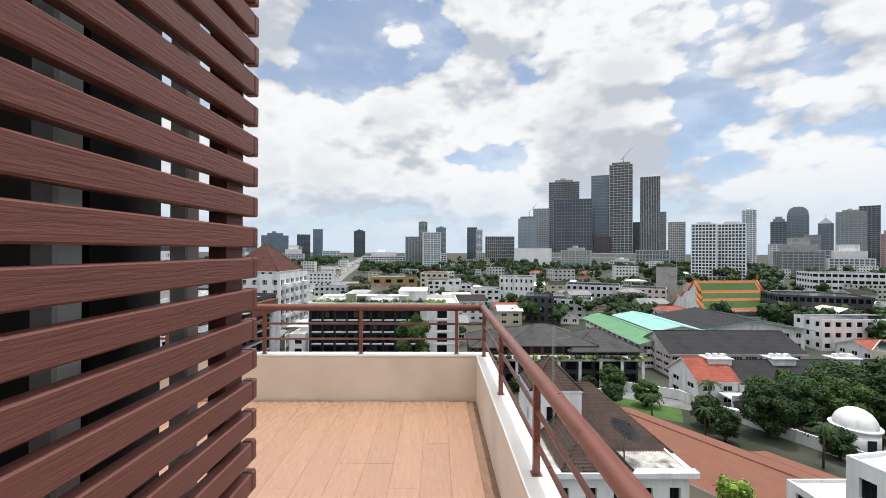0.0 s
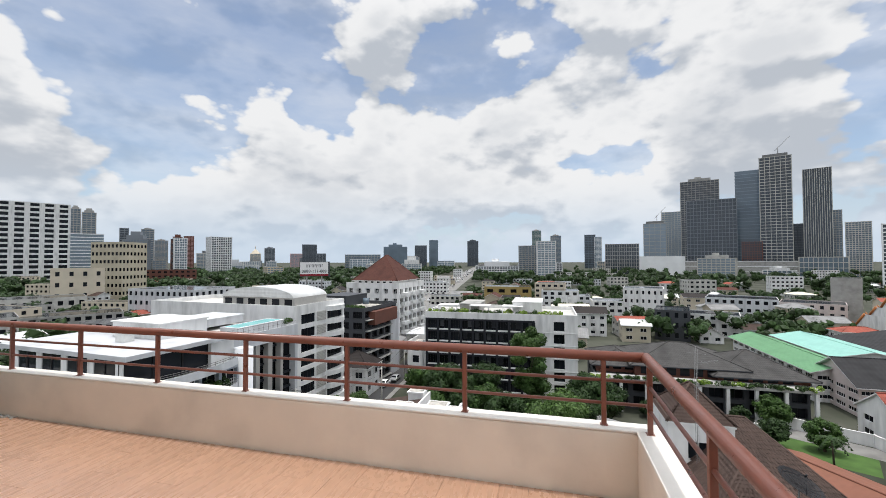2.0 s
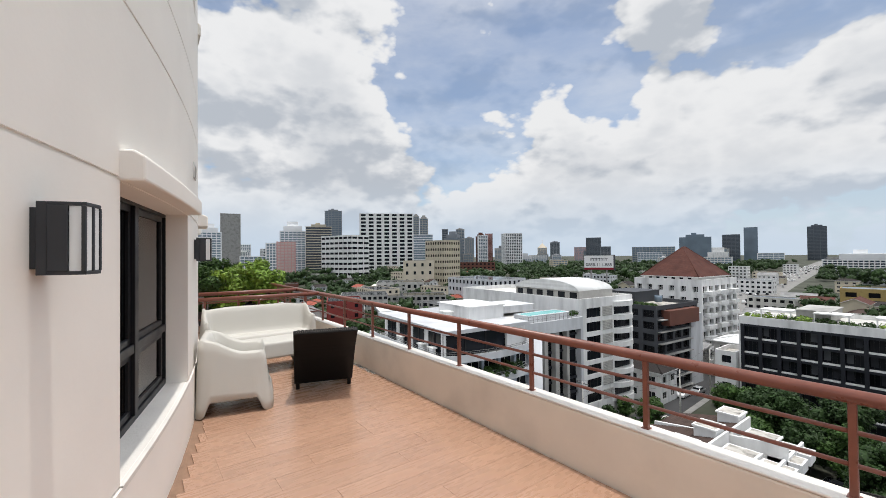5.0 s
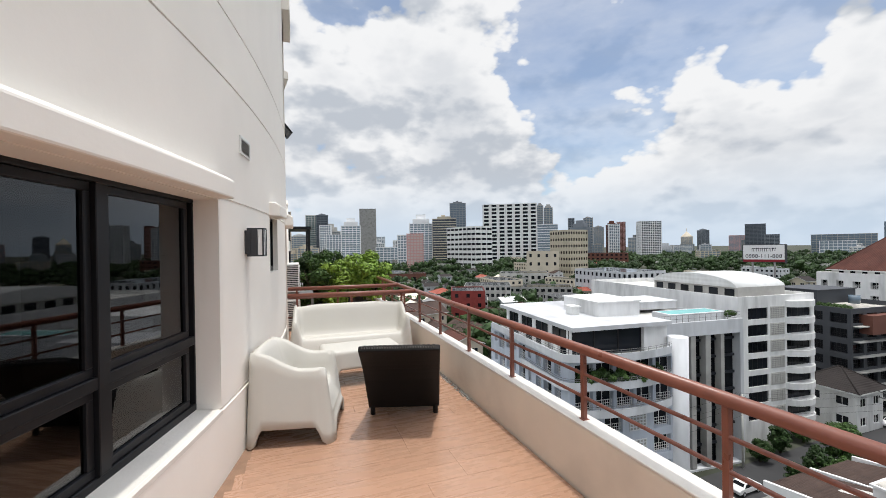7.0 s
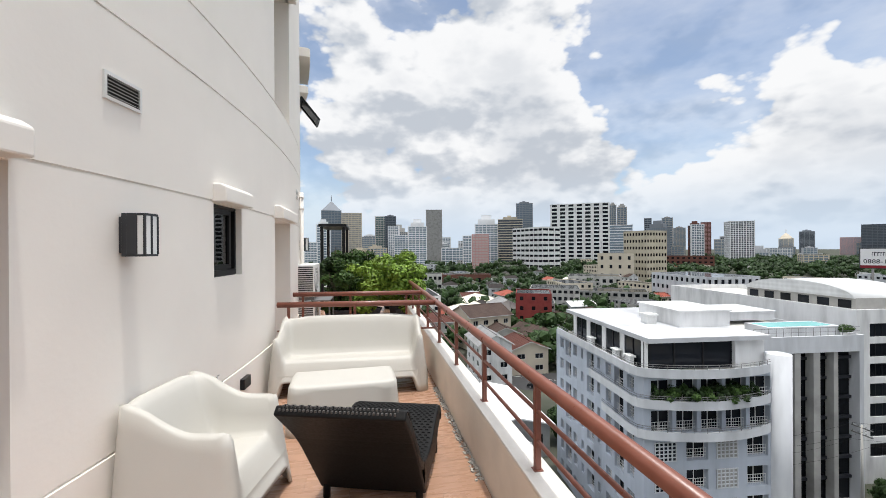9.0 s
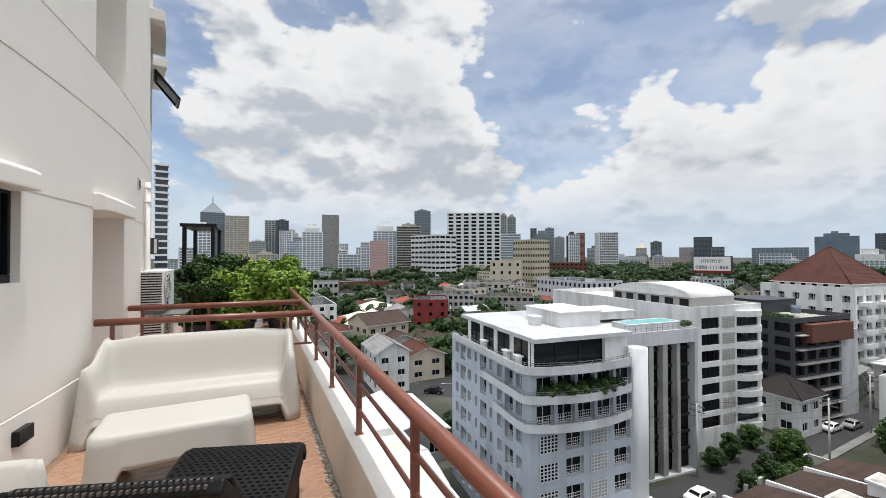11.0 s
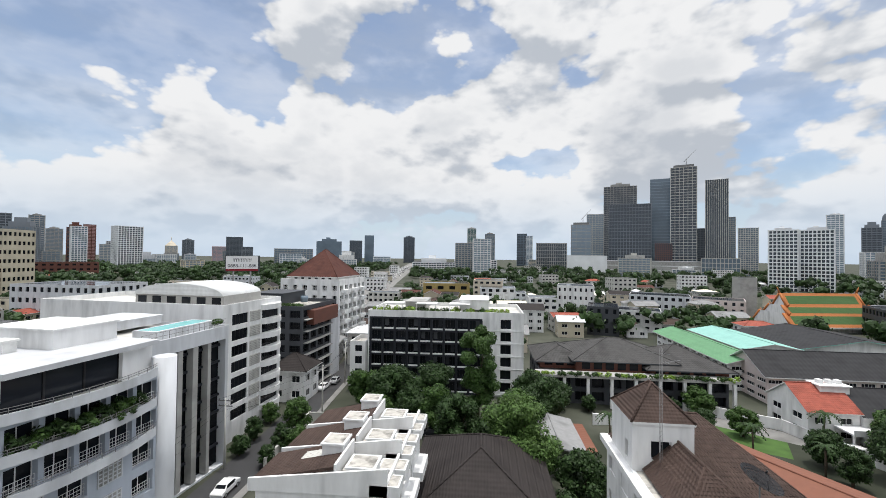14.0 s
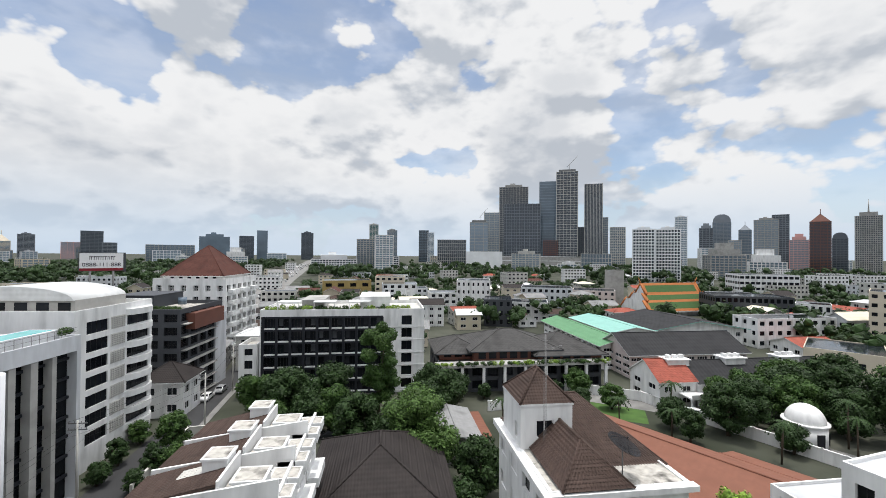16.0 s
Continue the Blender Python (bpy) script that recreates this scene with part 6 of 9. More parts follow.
# --- black and white condominium ---
def condo():
    x0, x1, y0, y1, top = -31.5, 5.0, 99.5, 118.0, -11.3
    h, d, w = top - G, 18.5, 36.5
    S = rect_grid(27.0, h, 9, 6, 0.90, 0.86, 0.3, 1.6, 0.12, 0.6, 0.2)
    S += [(31.2, 33.6, 0.9 + j * 2.9, 3.1 + j * 2.9) for j in range(6)]
    ob = building("condominium", "black-fronted condominium framed in white render", x0, x1, y0, y1, top, "white", {"S": S, "W": rect_grid(d, h, 4, 6, 0.4, 0.5)}, yaw=0.5,
                  depth=0.8, roof="pale_concrete", frame="alu")
    for j in range(7):
        bm = B()
        box(bm, -w / 2 + 0.3, -w / 2 + 27.0, -d / 2 - 0.06, -d / 2 + 0.4, max(0.05, 0.05 + j * 2.86), 0.50 + j * 2.86)
        part("dark_band", bm, "charcoal", ob)
    for i in range(10):
        bm = B()
        x = -w / 2 + 0.6 + 26.2 / 9 * i
        box(bm, x - 0.28, x + 0.28, -d / 2 - 0.09, -d / 2 + 0.4, 0, h - 1.9)
        part("dark_pier", bm, "charcoal", ob)
    r = random.Random(5)
    for i in range(9):
        for j in range(6):
            if r.random() < 0.5:
                bm = B()
                x = -w / 2 + 0.6 + 26.2 / 9 * (i + r.choice((0.3, 0.7)))
                box(bm, x - 0.45, x + 0.45, -d / 2 + 0.60, -d / 2 + 0.66, 0.9 + j * 2.93, 2.7 + j * 2.93)
                part("curtain", bm, r.choice(("dark_grey", "charcoal", "charcoal", "dark_grey")), ob)
    for j in range(6):
        bm = B()
        box(bm, w / 2 - 8.6, w / 2 + 0.12, -d / 2 - 0.12, -d / 2, 0.3 + j * 2.93, 0.48 + j * 2.93)
        part("string_course", bm, "white", ob)
    roof_box(ob, w / 2 - 15, w / 2 - 8, -d / 2 + 4, d / 2 - 3, h, h + 2.3, "white")
    roof_box(ob, -w / 2 + 8, -w / 2 + 13, -d / 2 + 5, d / 2 - 3, h - 0.5, h + 1.5, "concrete")
    bm = B()
    for k in range(3):
        box(bm, -w / 2 + 3 + k * 8, -w / 2 + 8 + k * 8, -d / 2 + 2, -d / 2 + 6, h + 1.3, h + 1.5)
        for sx in (0.2, 4.8):
            box(bm, -w / 2 + 3 + k * 8 + sx - 0.1, -w / 2 + 3 + k * 8 + sx + 0.1, -d / 2 + 2.1, -d / 2 + 2.3, h - 0.9, h + 1.3)
    part("roof_pavilion", bm, "white", ob)
    for k in range(16):
        bl = [(r.uniform(-1, 1), r.uniform(-0.8, 0.8), r.uniform(0.1, 1.0), r.uniform(0.4, 0.8)) for i in range(5)]
        part("roof_shrub", leaf_cloud("roof_shrub", bl, 320, 0.2, r.choice(("leaf", "leaf_light", "leaf_dark")), 120 + k), None, ob,
             at=(-w / 2 + 1.5 + k * 2.1, -d / 2 + r.uniform(1.2, 4), h - 0.6))
    building("low_annex", "low white annex with dark windows beside a condominium", -35.4, -31.7, 98.2, 106, -18.6, "white",
             {"S": [(1.2, 2.9, 0.8 + j * 2.9, 2.6 + j * 2.9) for j in range(4)]}, depth=0.3)


condo()


# --- terrace houses with brown tile roofs and flat white roofs, below ---
def terrace_houses():
    for k in range(3):
        y0 = 35.0 + k * 4.9
        x0, x1 = -21.8 + k * 0.25, -11.2 + k * 0.1
        top = -16.4 + 0.1 * k
        h = top - G
        E = rect_grid(4.8, h, 1, 4, 0.75, 0.55, 0.5, 0.5, 0.25)
        S = rect_grid(10.6, h, 4, 4, 0.28, 0.42, 0.5, 0.8, 0.3) if k == 0 else []
        ob = building("town_house", "white terraced town house with brown tiles and stained deck", x0, x1, y0, y0 + 4.8, top, "white", {"S": S, "E": E}, depth=0.9, parapet_h=0.1,
                      roof="old_deck", group="terraced town houses")
        w, d = x1 - x0, 4.8
        bm = B()
        zl, zr = h + 0.06, h + 1.55
        poly(bm, [(-w / 2 - 0.5, -d / 2 + 0.1, zl), (1.0, -d / 2 + 0.1, zr), (1.0, d / 2 - 0.1, zr), (-w / 2 - 0.5, d / 2 - 0.1, zl)])
        poly(bm, [(-w / 2 - 0.5, d / 2 - 0.1, zl - 0.2), (1.0, d / 2 - 0.1, zr - 0.2), (1.0, -d / 2 + 0.1, zr - 0.2), (-w / 2 - 0.5, -d / 2 + 0.1, zl - 0.2)])
        poly(bm, [(-w / 2 - 0.5, -d / 2 + 0.1, zl), (-w / 2 - 0.5, -d / 2 + 0.1, zl - 0.2), (1.0, -d / 2 + 0.1, zr - 0.2), (1.0, -d / 2 + 0.1, zr)])
        part("roof", bm, "tile_brown", ob)
        # rows of raised tiles
        bm = B()
        nrow, ncol = 20, 17
        for i in range(nrow):
            f0, f1 = i / nrow, (i + 1.12) / nrow
            for j in range(ncol):
                ya = -d / 2 + 0.12 + (d - 0.24) * j / ncol
                yb = ya + (d - 0.24) / ncol * 0.93
                xa, xb = -w / 2 - 0.5 + (w / 2 + 1.5) * f0, -w / 2 - 0.5 + (w / 2 + 1.5) * min(1, f1)
                za, zb = zl + (zr - zl) * f0, zl + (zr - zl) * min(1, f1)
                ym = (ya + yb) / 2
                p = [(xa, ya, za + 0.05), (xa, ym, za + 0.10), (xa, yb, za + 0.05), (xb, yb, zb + 0.02), (xb, ym, zb + 0.06), (xb, ya, zb + 0.02)]
                pale = k == 0 and 8 < j < 14 and i > 8
                poly(bm, [p[0], p[1], p[4], p[5]], 1 if pale else 0)
                poly(bm, [p[1], p[2], p[3], p[4]], 1 if pale else 0)
        tagged(part("tiles", bm, ["tile_brown", "pale_concrete"], ob), "", "", kind="stuff")
        for q, nm in (((-w / 2 - 0.6, w / 2, -d / 2 - 0.1, -d / 2 + 0.12, h - 0.4, h + 1.75), "party_wall"), ((w / 2 - 0.2, w / 2 + 0.02, -d / 2 + 0.12, d / 2 - 0.1, h, h + 0.7), "deck_wall"),
                      ((1.0, 1.2, -d / 2 + 0.12, d / 2 - 0.1, h - 0.2, h + 1.75), "ridge_wall")):
            bm = B()
            if nm == "party_wall":
                vs = box(bm, *q)
                for v in vs:
                    if v.co.x < -w / 2 and v.co.z > h:
                        v.co.z = h + 0.35
                    elif v.co.x < -w / 2:
                        v.co.z = h - 0.6
            else:
                box(bm, *q)
            part(nm, bm, "white", ob)
        roof_box(ob, 1.5, 2.9, -d / 2 + 1.2, d / 2 - 1.4, h, h + 0.7, "old_deck")
        # water-tank rooms with mossy slabs on the deck, and a low coping
        for nm, q in (("tank_room", (1.9, 4.1, -d / 2 + 0.5, 0.1, h, h + 1.35)), ("stair_head", (-0.9, 0.9, 0.1, d / 2 - 0.4, h + 0.6, h + 2.15))):
            bm = B()
            box(bm, *q)
            part(nm, bm, "white", ob)
            bm = B()
            box(bm, q[0] - 0.12, q[1] + 0.12, q[2] - 0.12, q[3] + 0.12, q[5] - 0.06, q[5] + 0.10)
            part("slab", bm, "white", ob)
            bm = B()
            box(bm, q[0] + 0.08, q[1] - 0.08, q[2] + 0.08, q[3] - 0.08, q[5] + 0.10, q[5] + 0.125)
            part("moss_bed", bm, "old_deck", ob, "grey moss-stained screed")
        for a in (-1.6, 0.9):
            bm = B()
            box(bm, w / 2 - 1.4, w / 2 + 0.9, a - 0.9, a + 0.9, h - 0.4, h + 0.45)
            part("deck_trough", bm, "white", ob)
            bm = B()
            box(bm, w / 2 - 1.25, w / 2 + 0.75, a - 0.75, a + 0.75, h + 0.40, h + 0.46)
            part("trough_bed", bm, "old_deck", ob)
        for j in range(3):
            bm = B()
            box(bm, w / 2, w / 2 + 1.0, -d / 2 + 0.4, d / 2 - 0.4, 2.8 + 3.3 * j, 3.7 + 3.3 * j)
            part("balcony", bm, "white", ob)


terrace_houses()
house("pavilion", "dark-tiled hip-roofed pavilion among trees", -11.0, 2.6, 43.5, 60.5, -23.8, -19.6, "concrete", "tile_dark", storeys=2, over=1.2, fascia="dark_grey")


# --- white villa with a square stair tower and brown roofs ---
def villa():
    x0, x1, y0, y1 = 9.7, 22.3, 36.5, 51.5
    top = -18.0
    h, w, d = top - G, x1 - x0, y1 - y0
    W = rect_grid(d, h, 5, 3, 0.45, 0.4, 0.8, 0.8, 0.35) + [(1.0, 5.2, h - 2.6, h - 1.5)]
    S = rect_grid(w, h, 5, 3, 0.4, 0.45, 0.6, 0.6)
    ob = building("villa", "white villa with a square tower and brown tiled roofs", x0, x1, y0, y1, top, "white", {"W": rect_grid(d, h, 4, 3, 0.55, 0.42, 0.8, 0.8, 0.35), "S": S}, depth=0.4, parapet_h=0.1)
    # tower
    tx0, tx1, ty0, ty1, tt = -w / 2 + 0.1, -w / 2 + 5.6, d / 2 - 7.4, d / 2 - 1.4, h + 4.3
    m = Matrix.Translation(((tx0 + tx1) / 2, (ty0 + ty1) / 2, 0))
    for s in "SENW":
        ln = tx1 - tx0 if s in "SN" else ty1 - ty0
        sm = m @ side_matrix(s, tx1 - tx0, ty1 - ty0)
        rr = {"S": [(1.7, 3.5, h + 1.0, h + 2.7)], "W": [(4.2, 5.0, h + 0.6, h + 2.2)]}.get(s, [])
        us = sorted({0.0, ln} | {e for r_ in rr for e in r_[:2]})
        vs = sorted({0.0, tt} | {e for r_ in rr for e in r_[2:4]})
        me = relief(us, vs, lambda u, v: (0.35, True) if any(r_[0] < u < r_[1] and r_[2] < v < r_[3] for r_ in rr) else (0.0, False), lambda u, v, q: sm @ Vector((u, q, v)), "tower_wall", "white")
        part("tower_wall", me, None, ob)
        for r_ in rr:
            part("tower_window", window_mesh(r_[1] - r_[0], r_[3] - r_[2], 2, False, "white"), None, ob, at=sm @ Matrix.Translation(((r_[0] + r_[1]) / 2, 0.3, r_[2])))
    bm = B()
    hip(bm, tx0, tx1, ty0, ty1, tt + 0.15, 2.9, 0.12, ridge=None)
    part("tower_roof", bm, ["tile_brown", "white"], ob)

    def tiled(bm, a, b2, c, e, nu, nv):
        """Overlapping rows of tiles on the four-cornered slope a, b2 (eaves), c, e (ridge)."""
        a, b2, c, e = Vector(a), Vector(b2), Vector(c), Vector(e)
        nrm = (b2 - a).cross(e - a).normalized()
        if nrm.z < 0:
            nrm = -nrm
        for i in range(nv):
            l0, r0 = a.lerp(e, i / nv), b2.lerp(c, i / nv)
            f = min(1, (i + 1.1) / nv)
            l1, r1 = a.lerp(e, f), b2.lerp(c, f)
            n = max(1, int(nu * (r0 - l0).length / max(0.1, (b2 - a).length)))
            for j in range(n):
                u0, u1 = j / n, (j + 0.94) / n
                um = (u0 + u1) / 2
                p = [l0.lerp(r0, u0) + nrm * 0.05, l0.lerp(r0, um) + nrm * 0.09, l0.lerp(r0, u1) + nrm * 0.05,
                     l1.lerp(r1, u1) + nrm * 0.01, l1.lerp(r1, um) + nrm * 0.05, l1.lerp(r1, u0) + nrm * 0.01]
                poly(bm, [p[0], p[1], p[4], p[5]])
                poly(bm, [p[1], p[2], p[3], p[4]])
        poly(bm, [a, b2, c, e])

    bm = B()
    # front hip roof
    fx0, fx1, fy0, fy1, fz, fh = -w / 2 + 1.0, -w / 2 + 7.4, -d / 2 - 0.4, ty0 + 0.4, h + 0.1, 2.7
    rx = fx0 + 3.2
    a, b2, c, e = (fx0, fy0, fz), (fx1, fy0, fz), (fx1, fy1, fz), (fx0, fy1, fz)
    p, q = (rx, fy0 + 3.4, fz + fh), (rx, fy1, fz + fh)
    tiled(bm, a, b2, p, p, 20, 14)
    tiled(bm, b2, c, q, p, 20, 14)
    tiled(bm, e, a, p, q, 20, 14)
    # rear main roof
    gx0, gx1, gy0, gy1 = tx1 - 0.2, w / 2 + 0.5, -d / 2 + 3.4, d / 2 + 0.4
    ym = gy1 - 2.0
    tiled(bm, (gx0, gy0, h - 0.2), (gx1, gy0, h - 0.2), (gx1 - 4.5, ym, h + 3.4), (gx0, ym, h + 3.4), 26, 20)
    tiled(bm, (gx1, gy1, h - 0.2), (gx0, gy1, h - 0.2), (gx0, ym, h + 3.4), (gx1 - 4.5, ym, h + 3.4), 24, 5)
    tiled(bm, (gx1, gy0, h - 0.2), (gx1, gy1, h - 0.2), (gx1 - 4.5, ym, h + 3.4), (gx1 - 4.5, ym, h + 3.4), 20, 16)
    # lean-to behind the tower
    tiled(bm, (-w / 2 - 0.5, d / 2 + 0.5, h - 0.4), (-w / 2 - 0.5, d / 2 - 1.4, h - 0.4), (-w / 2 + 4, d / 2 - 1.4, h + 1.6), (-w / 2 + 4, d / 2 + 0.5, h + 1.6), 6, 12)
    tagged(part("roof_tiles", bm, "tile_brown", ob), "brown interlocking roof tiles", "", kind="stuff")
    bm = B()
    tube(bm, p, q, 0.14, 6), tube(bm, a, p, 0.12, 6), tube(bm, b2, p, 0.12, 6)
    tube(bm, (gx0, ym, h + 3.4), (gx1 - 4.5, ym, h + 3.4), 0.16, 6), tube(bm, (gx1, gy0, h - 0.2), (gx1 - 4.5, ym, h + 3.4), 0.12, 6)
    part("ridge_caps", bm, "tile_brown", ob)
    bm = B()
    box(bm, -w / 2 - 0.6, w / 2 + 0.6, -d / 2 - 0.6, -d / 2 + 0.2, h - 0.5, h - 0.02)
    box(bm, -w / 2 - 0.6, -w / 2 + 0.4, -d / 2 + 0.2, d / 2 + 0.6, h - 0.7, h - 0.05)
    box(bm, w / 2 - 0.2, w / 2 + 0.6, -d / 2 + 0.2, d / 2 + 0.6, h - 0.7, h - 0.25)
    part("eaves", bm, "white", ob)
    # mesh dish on a pole
    dish = root("satellite_dish", 17.2, 38.2, top - 0.12, 25, "black mesh satellite dish on a roof pole", "dish")
    bm = B()
    tube(bm, (0, 0, 0), (0, 0, 2.6), 0.06, 8)
    part("pole", bm, "steel", dish)
    bm = B()
    mm = Matrix.Translation((0, 0, 2.7)) @ pose(0, 0, 0, 22, 14, 0)
    for k in range(16):
        a0 = 2 * math.pi * k / 16
        prev = None
        for i in range(5):
            rr = 1.5 * i / 4
            cur = mm @ Vector((rr * math.cos(a0), rr * math.sin(a0), 0.32 * (rr / 1.5) ** 2))
            if prev:
                tube(bm, prev, cur, 0.018, 4)
            prev = cur
    for rr in (0.4, 0.75, 1.1, 1.5):
        for k in range(24):
            p0, p1 = (mm @ Vector((rr * math.cos(2 * math.pi * q / 24), rr * math.sin(2 * math.pi * q / 24), 0.32 * (rr / 1.5) ** 2)) for q in (k, k + 1))
            tube(bm, p0, p1, 0.016, 4)
    n = 24
    for i in range(6):
        for k in range(n):
            q = []
            for rr, kk in ((i / 6, k), (i / 6, k + 1), ((i + 0.86) / 6, k + 1), ((i + 0.86) / 6, k)):
                rr = max(0.02, rr) * 1.5
                q.append(mm @ Vector((rr * math.cos(2 * math.pi * kk / n), rr * math.sin(2 * math.pi * kk / n), 0.32 * (rr / 1.5) ** 2)))
            poly(bm, q)
    for k in range(3):
        a0 = 2.1 * k
        tube(bm, mm @ Vector((1.2 * math.cos(a0), 1.2 * math.sin(a0), 0.2)), mm @ Vector((0, 0, 0.95)), 0.02, 4)
    part("mesh", bm, "alu", dish)
    bm = B()
    tube(bm, mm @ Vector((0, 0, 0.85)), mm @ Vector((0, 0, 1.1)), 0.07, 8)
    part("feed", bm, "alu", dish)
    mast = root("aerial_mast", 12.0, 43.2, G, 0, "thin steel aerial mast beside the villa tower", "mast")
    bm = B()
    tube(bm, (0, 0, 0), (0, 0, 24.2), 0.025, 6)
    for k in range(40):
        tube(bm, (-0.13, 0, 8 + 0.4 * k), (0.13, 0, 8.2 + 0.4 * k), 0.010, 4)
    tube(bm, (-0.13, 0, 0), (-0.13, 0, 24), 0.014, 5), tube(bm, (0.13, 0, 0), (0.13, 0, 24), 0.014, 5)
    part("lattice", bm, "steel", mast)
    bm = B()
    tube(bm, (0, 0, 22.6), (1.9, 0.4, 22.9), 0.025, 5)
    for k in range(6):
        tube(bm, (0.3 + 0.28 * k, -0.5, 22.66 + 0.04 * k), (0.3 + 0.28 * k, 0.6, 22.66 + 0.04 * k), 0.012, 4)
    tube(bm, (-0.8, 0, 23.6), (0.9, 0.2, 23.4), 0.02, 5)
    part("aerial", bm, "steel", mast)


villa()
# neighbours of the villa
house("long_shed", "long low shed with a plain terracotta sheet roof", 27.5, 41.0, 40.0, 68.0, -25.6, -23.4, "cream", "terracotta", yaw=30, kind="gable", axis="Y", storeys=1, over=0.6, sides="S")
house("low_shed", "low house with a grey-brown sheet roof in a garden", 4.2, 10.6, 66.0, 78.0, -26.8, -26.0, "paving", "sheet_grey", storeys=1, kind="gable", axis="Y", sides="S")
house("low_shed", "low outbuilding with a rust sheet roof", 41.0, 50.0, 46.0, 56.0, -27.2, -26.0, "cream", "terracotta", yaw=30, storeys=1, kind="gable", sides="S")
building("flat_shed", "plain block under a flat white roof", 33.0, 58.0, 23.0, 34.5, -14.6, "white", {"W": rect_grid(11.5, 15.9, 4, 4, 0.4, 0.4)}, yaw=10, roof="roof_white", parapet_h=0.3)
building("flat_shed", "low block under a flat white roof", 35.0, 58.0, 36.5, 41.0, -21.4, "white", {"W": rect_grid(14, 10, 4, 2, 0.4, 0.4)}, roof="roof_white", parapet_h=0.3)


# --- garden villa under grey hip roofs ---
def garden_villa():
    # dark grey wall colour carries the deep shade below roofs and terraces
    ob = building("garden_villa", "wide villa with grey hip roofs and planted terraces", 8.5, 48.0, 97.5, 118.0, -23.8, "dark_grey",
                  {"S": rect_grid(39.5, 6.7, 11, 2, 0.72, 0.68, 0.3, 0.4, 0.1), "W": rect_grid(20.5, 6.7, 5, 2, 0.5, 0.5)}, depth=0.8, frame="alu", roof="concrete")
    h, w, d = 6.7, 39.5, 20.5
    for (a0, a1, b0, b1, z, rh) in ((-11.5, 10.0, -d / 2 + 2.5, d / 2, 2.2, 3.6), (4.0, 21.0, -d / 2 + 1.0, d / 2 - 3, 1.2, 4.0), (-19.5, -8.0, -d / 2 + 5, d / 2, 1.2, 2.6)):
        bm = B()
        box(bm, a0 + 0.4, a1 - 0.4, b0 + 0.4, b1 - 0.4, h - 0.5, h + z)
        part("upper_wall", bm, "brown_wall", ob)
        bm = B()
        hip(bm, a0, a1, b0, b1, h + z, rh, 0.9)
        part("roof", bm, ["tile_grey", "dark_grey"], ob)
        bm = B()
        for k in range(int((a1 - a0 - 3) / 2.6)):
            box(bm, a0 + 1.5 + k * 2.6, a0 + 3.3 + k * 2.6, b0 + 0.33, b0 + 0.39, h + 0.2, h + z - 0.25)
        part("upper_windows", bm, "pane", ob)
    bm = B()
    box(bm, -w / 2 - 1, w / 2 + 1, -d / 2 - 2.6, -d / 2 + 1.2, h - 0.4, h + 0.15)
    part("terrace_slab", bm, "concrete", ob)
    for k in range(9):
        bm = B()
        x = -w / 2 + k * w / 8
        box(bm, x - 0.3, x + 0.3, -d / 2 - 2.4, -d / 2 - 1.8, 0, h - 0.4)
        part("column", bm, "white", ob)
    r = random.Random(8)
    for k in range(22):
        bl = [(r.uniform(-1.3, 1.3), r.uniform(-0.4, 0.4), r.uniform(0, 0.4), r.uniform(0.35, 0.6)) for i in range(5)]
        part("planter_hedge", leaf_cloud("planter_hedge", bl, 260, 0.2, r.choice(("leaf", "leaf_light", "leaf_dark")), 200 + k), None, ob, at=(-w / 2 + k * w / 21, -d / 2 - 2.2, h + 0.2))


garden_villa()
# school: long wing with a green roof, mint halls behind
house("school_wing", "long white school wing with a green sheet roof", 56.0, 66.5, 112.0, 154.0, -23.8, -21.9, "white", "sheet_green", kind="gable", axis="Y", storeys=3, sides="SW", wfrac=0.7, over=1.2)
house("mint_hall", "low hall with a mint-green sheet roof", 69.0, 84.0, 128.0, 158.0, -23.4, -21.8, "white", "sheet_mint", kind="gable", axis="Y", storeys=2, sides="SW", over=1.0)
house("dark_hall", "wide hall with a dark sheet roof and mint eaves", 84.0, 118.0, 130.0, 158.0, -23.4, -20.4, "white", "sheet_black", kind="gable", axis="Y", storeys=2, sides="SW", fascia="sheet_mint", over=1.5)
house("long_hall", "long hall with pale pink gable walls and a black sheet roof", 59.0, 93.0, 103.0, 118.0, -24.4, -20.0, "pale_pink", "sheet_black", kind="gable", axis="X", storeys=3, sides="SW", wfrac=0.78, over=0.8)
house("row_houses", "white row houses with dark sheet roofs", 62.0, 96.0, 83.0, 94.0, -25.6, -22.0, "white", "sheet_black", kind="gable", axis="X", storeys=2, sides="SW", over=0.4)
house("row_houses", "white row house with a red sheet roof", 53.4, 61.8, 83.5, 94.0, -25.2, -21.5, "white", "tile_red", kind="gable", axis="X", storeys=2, sides="SW", over=0.4)
for k in range(3):
    bm = B()
    x = 58.0 + k * 14
    box(bm, x, x + 5.0, 87.0, 90.0, -25.0, -21.6)
    box(bm, x - 0.3, x + 5.3, 86.7, 90.3, -21.6, -21.4)
    for q in range(3):
        box(bm, x + 0.5 + q * 1.6, x + 1.3 + q * 1.6, 88, 89, -21.4, -20.7)
    tagged(part("roof_tank_room", bm, "white"), "small white roof room with water tanks", "roof room", "roof rooms")
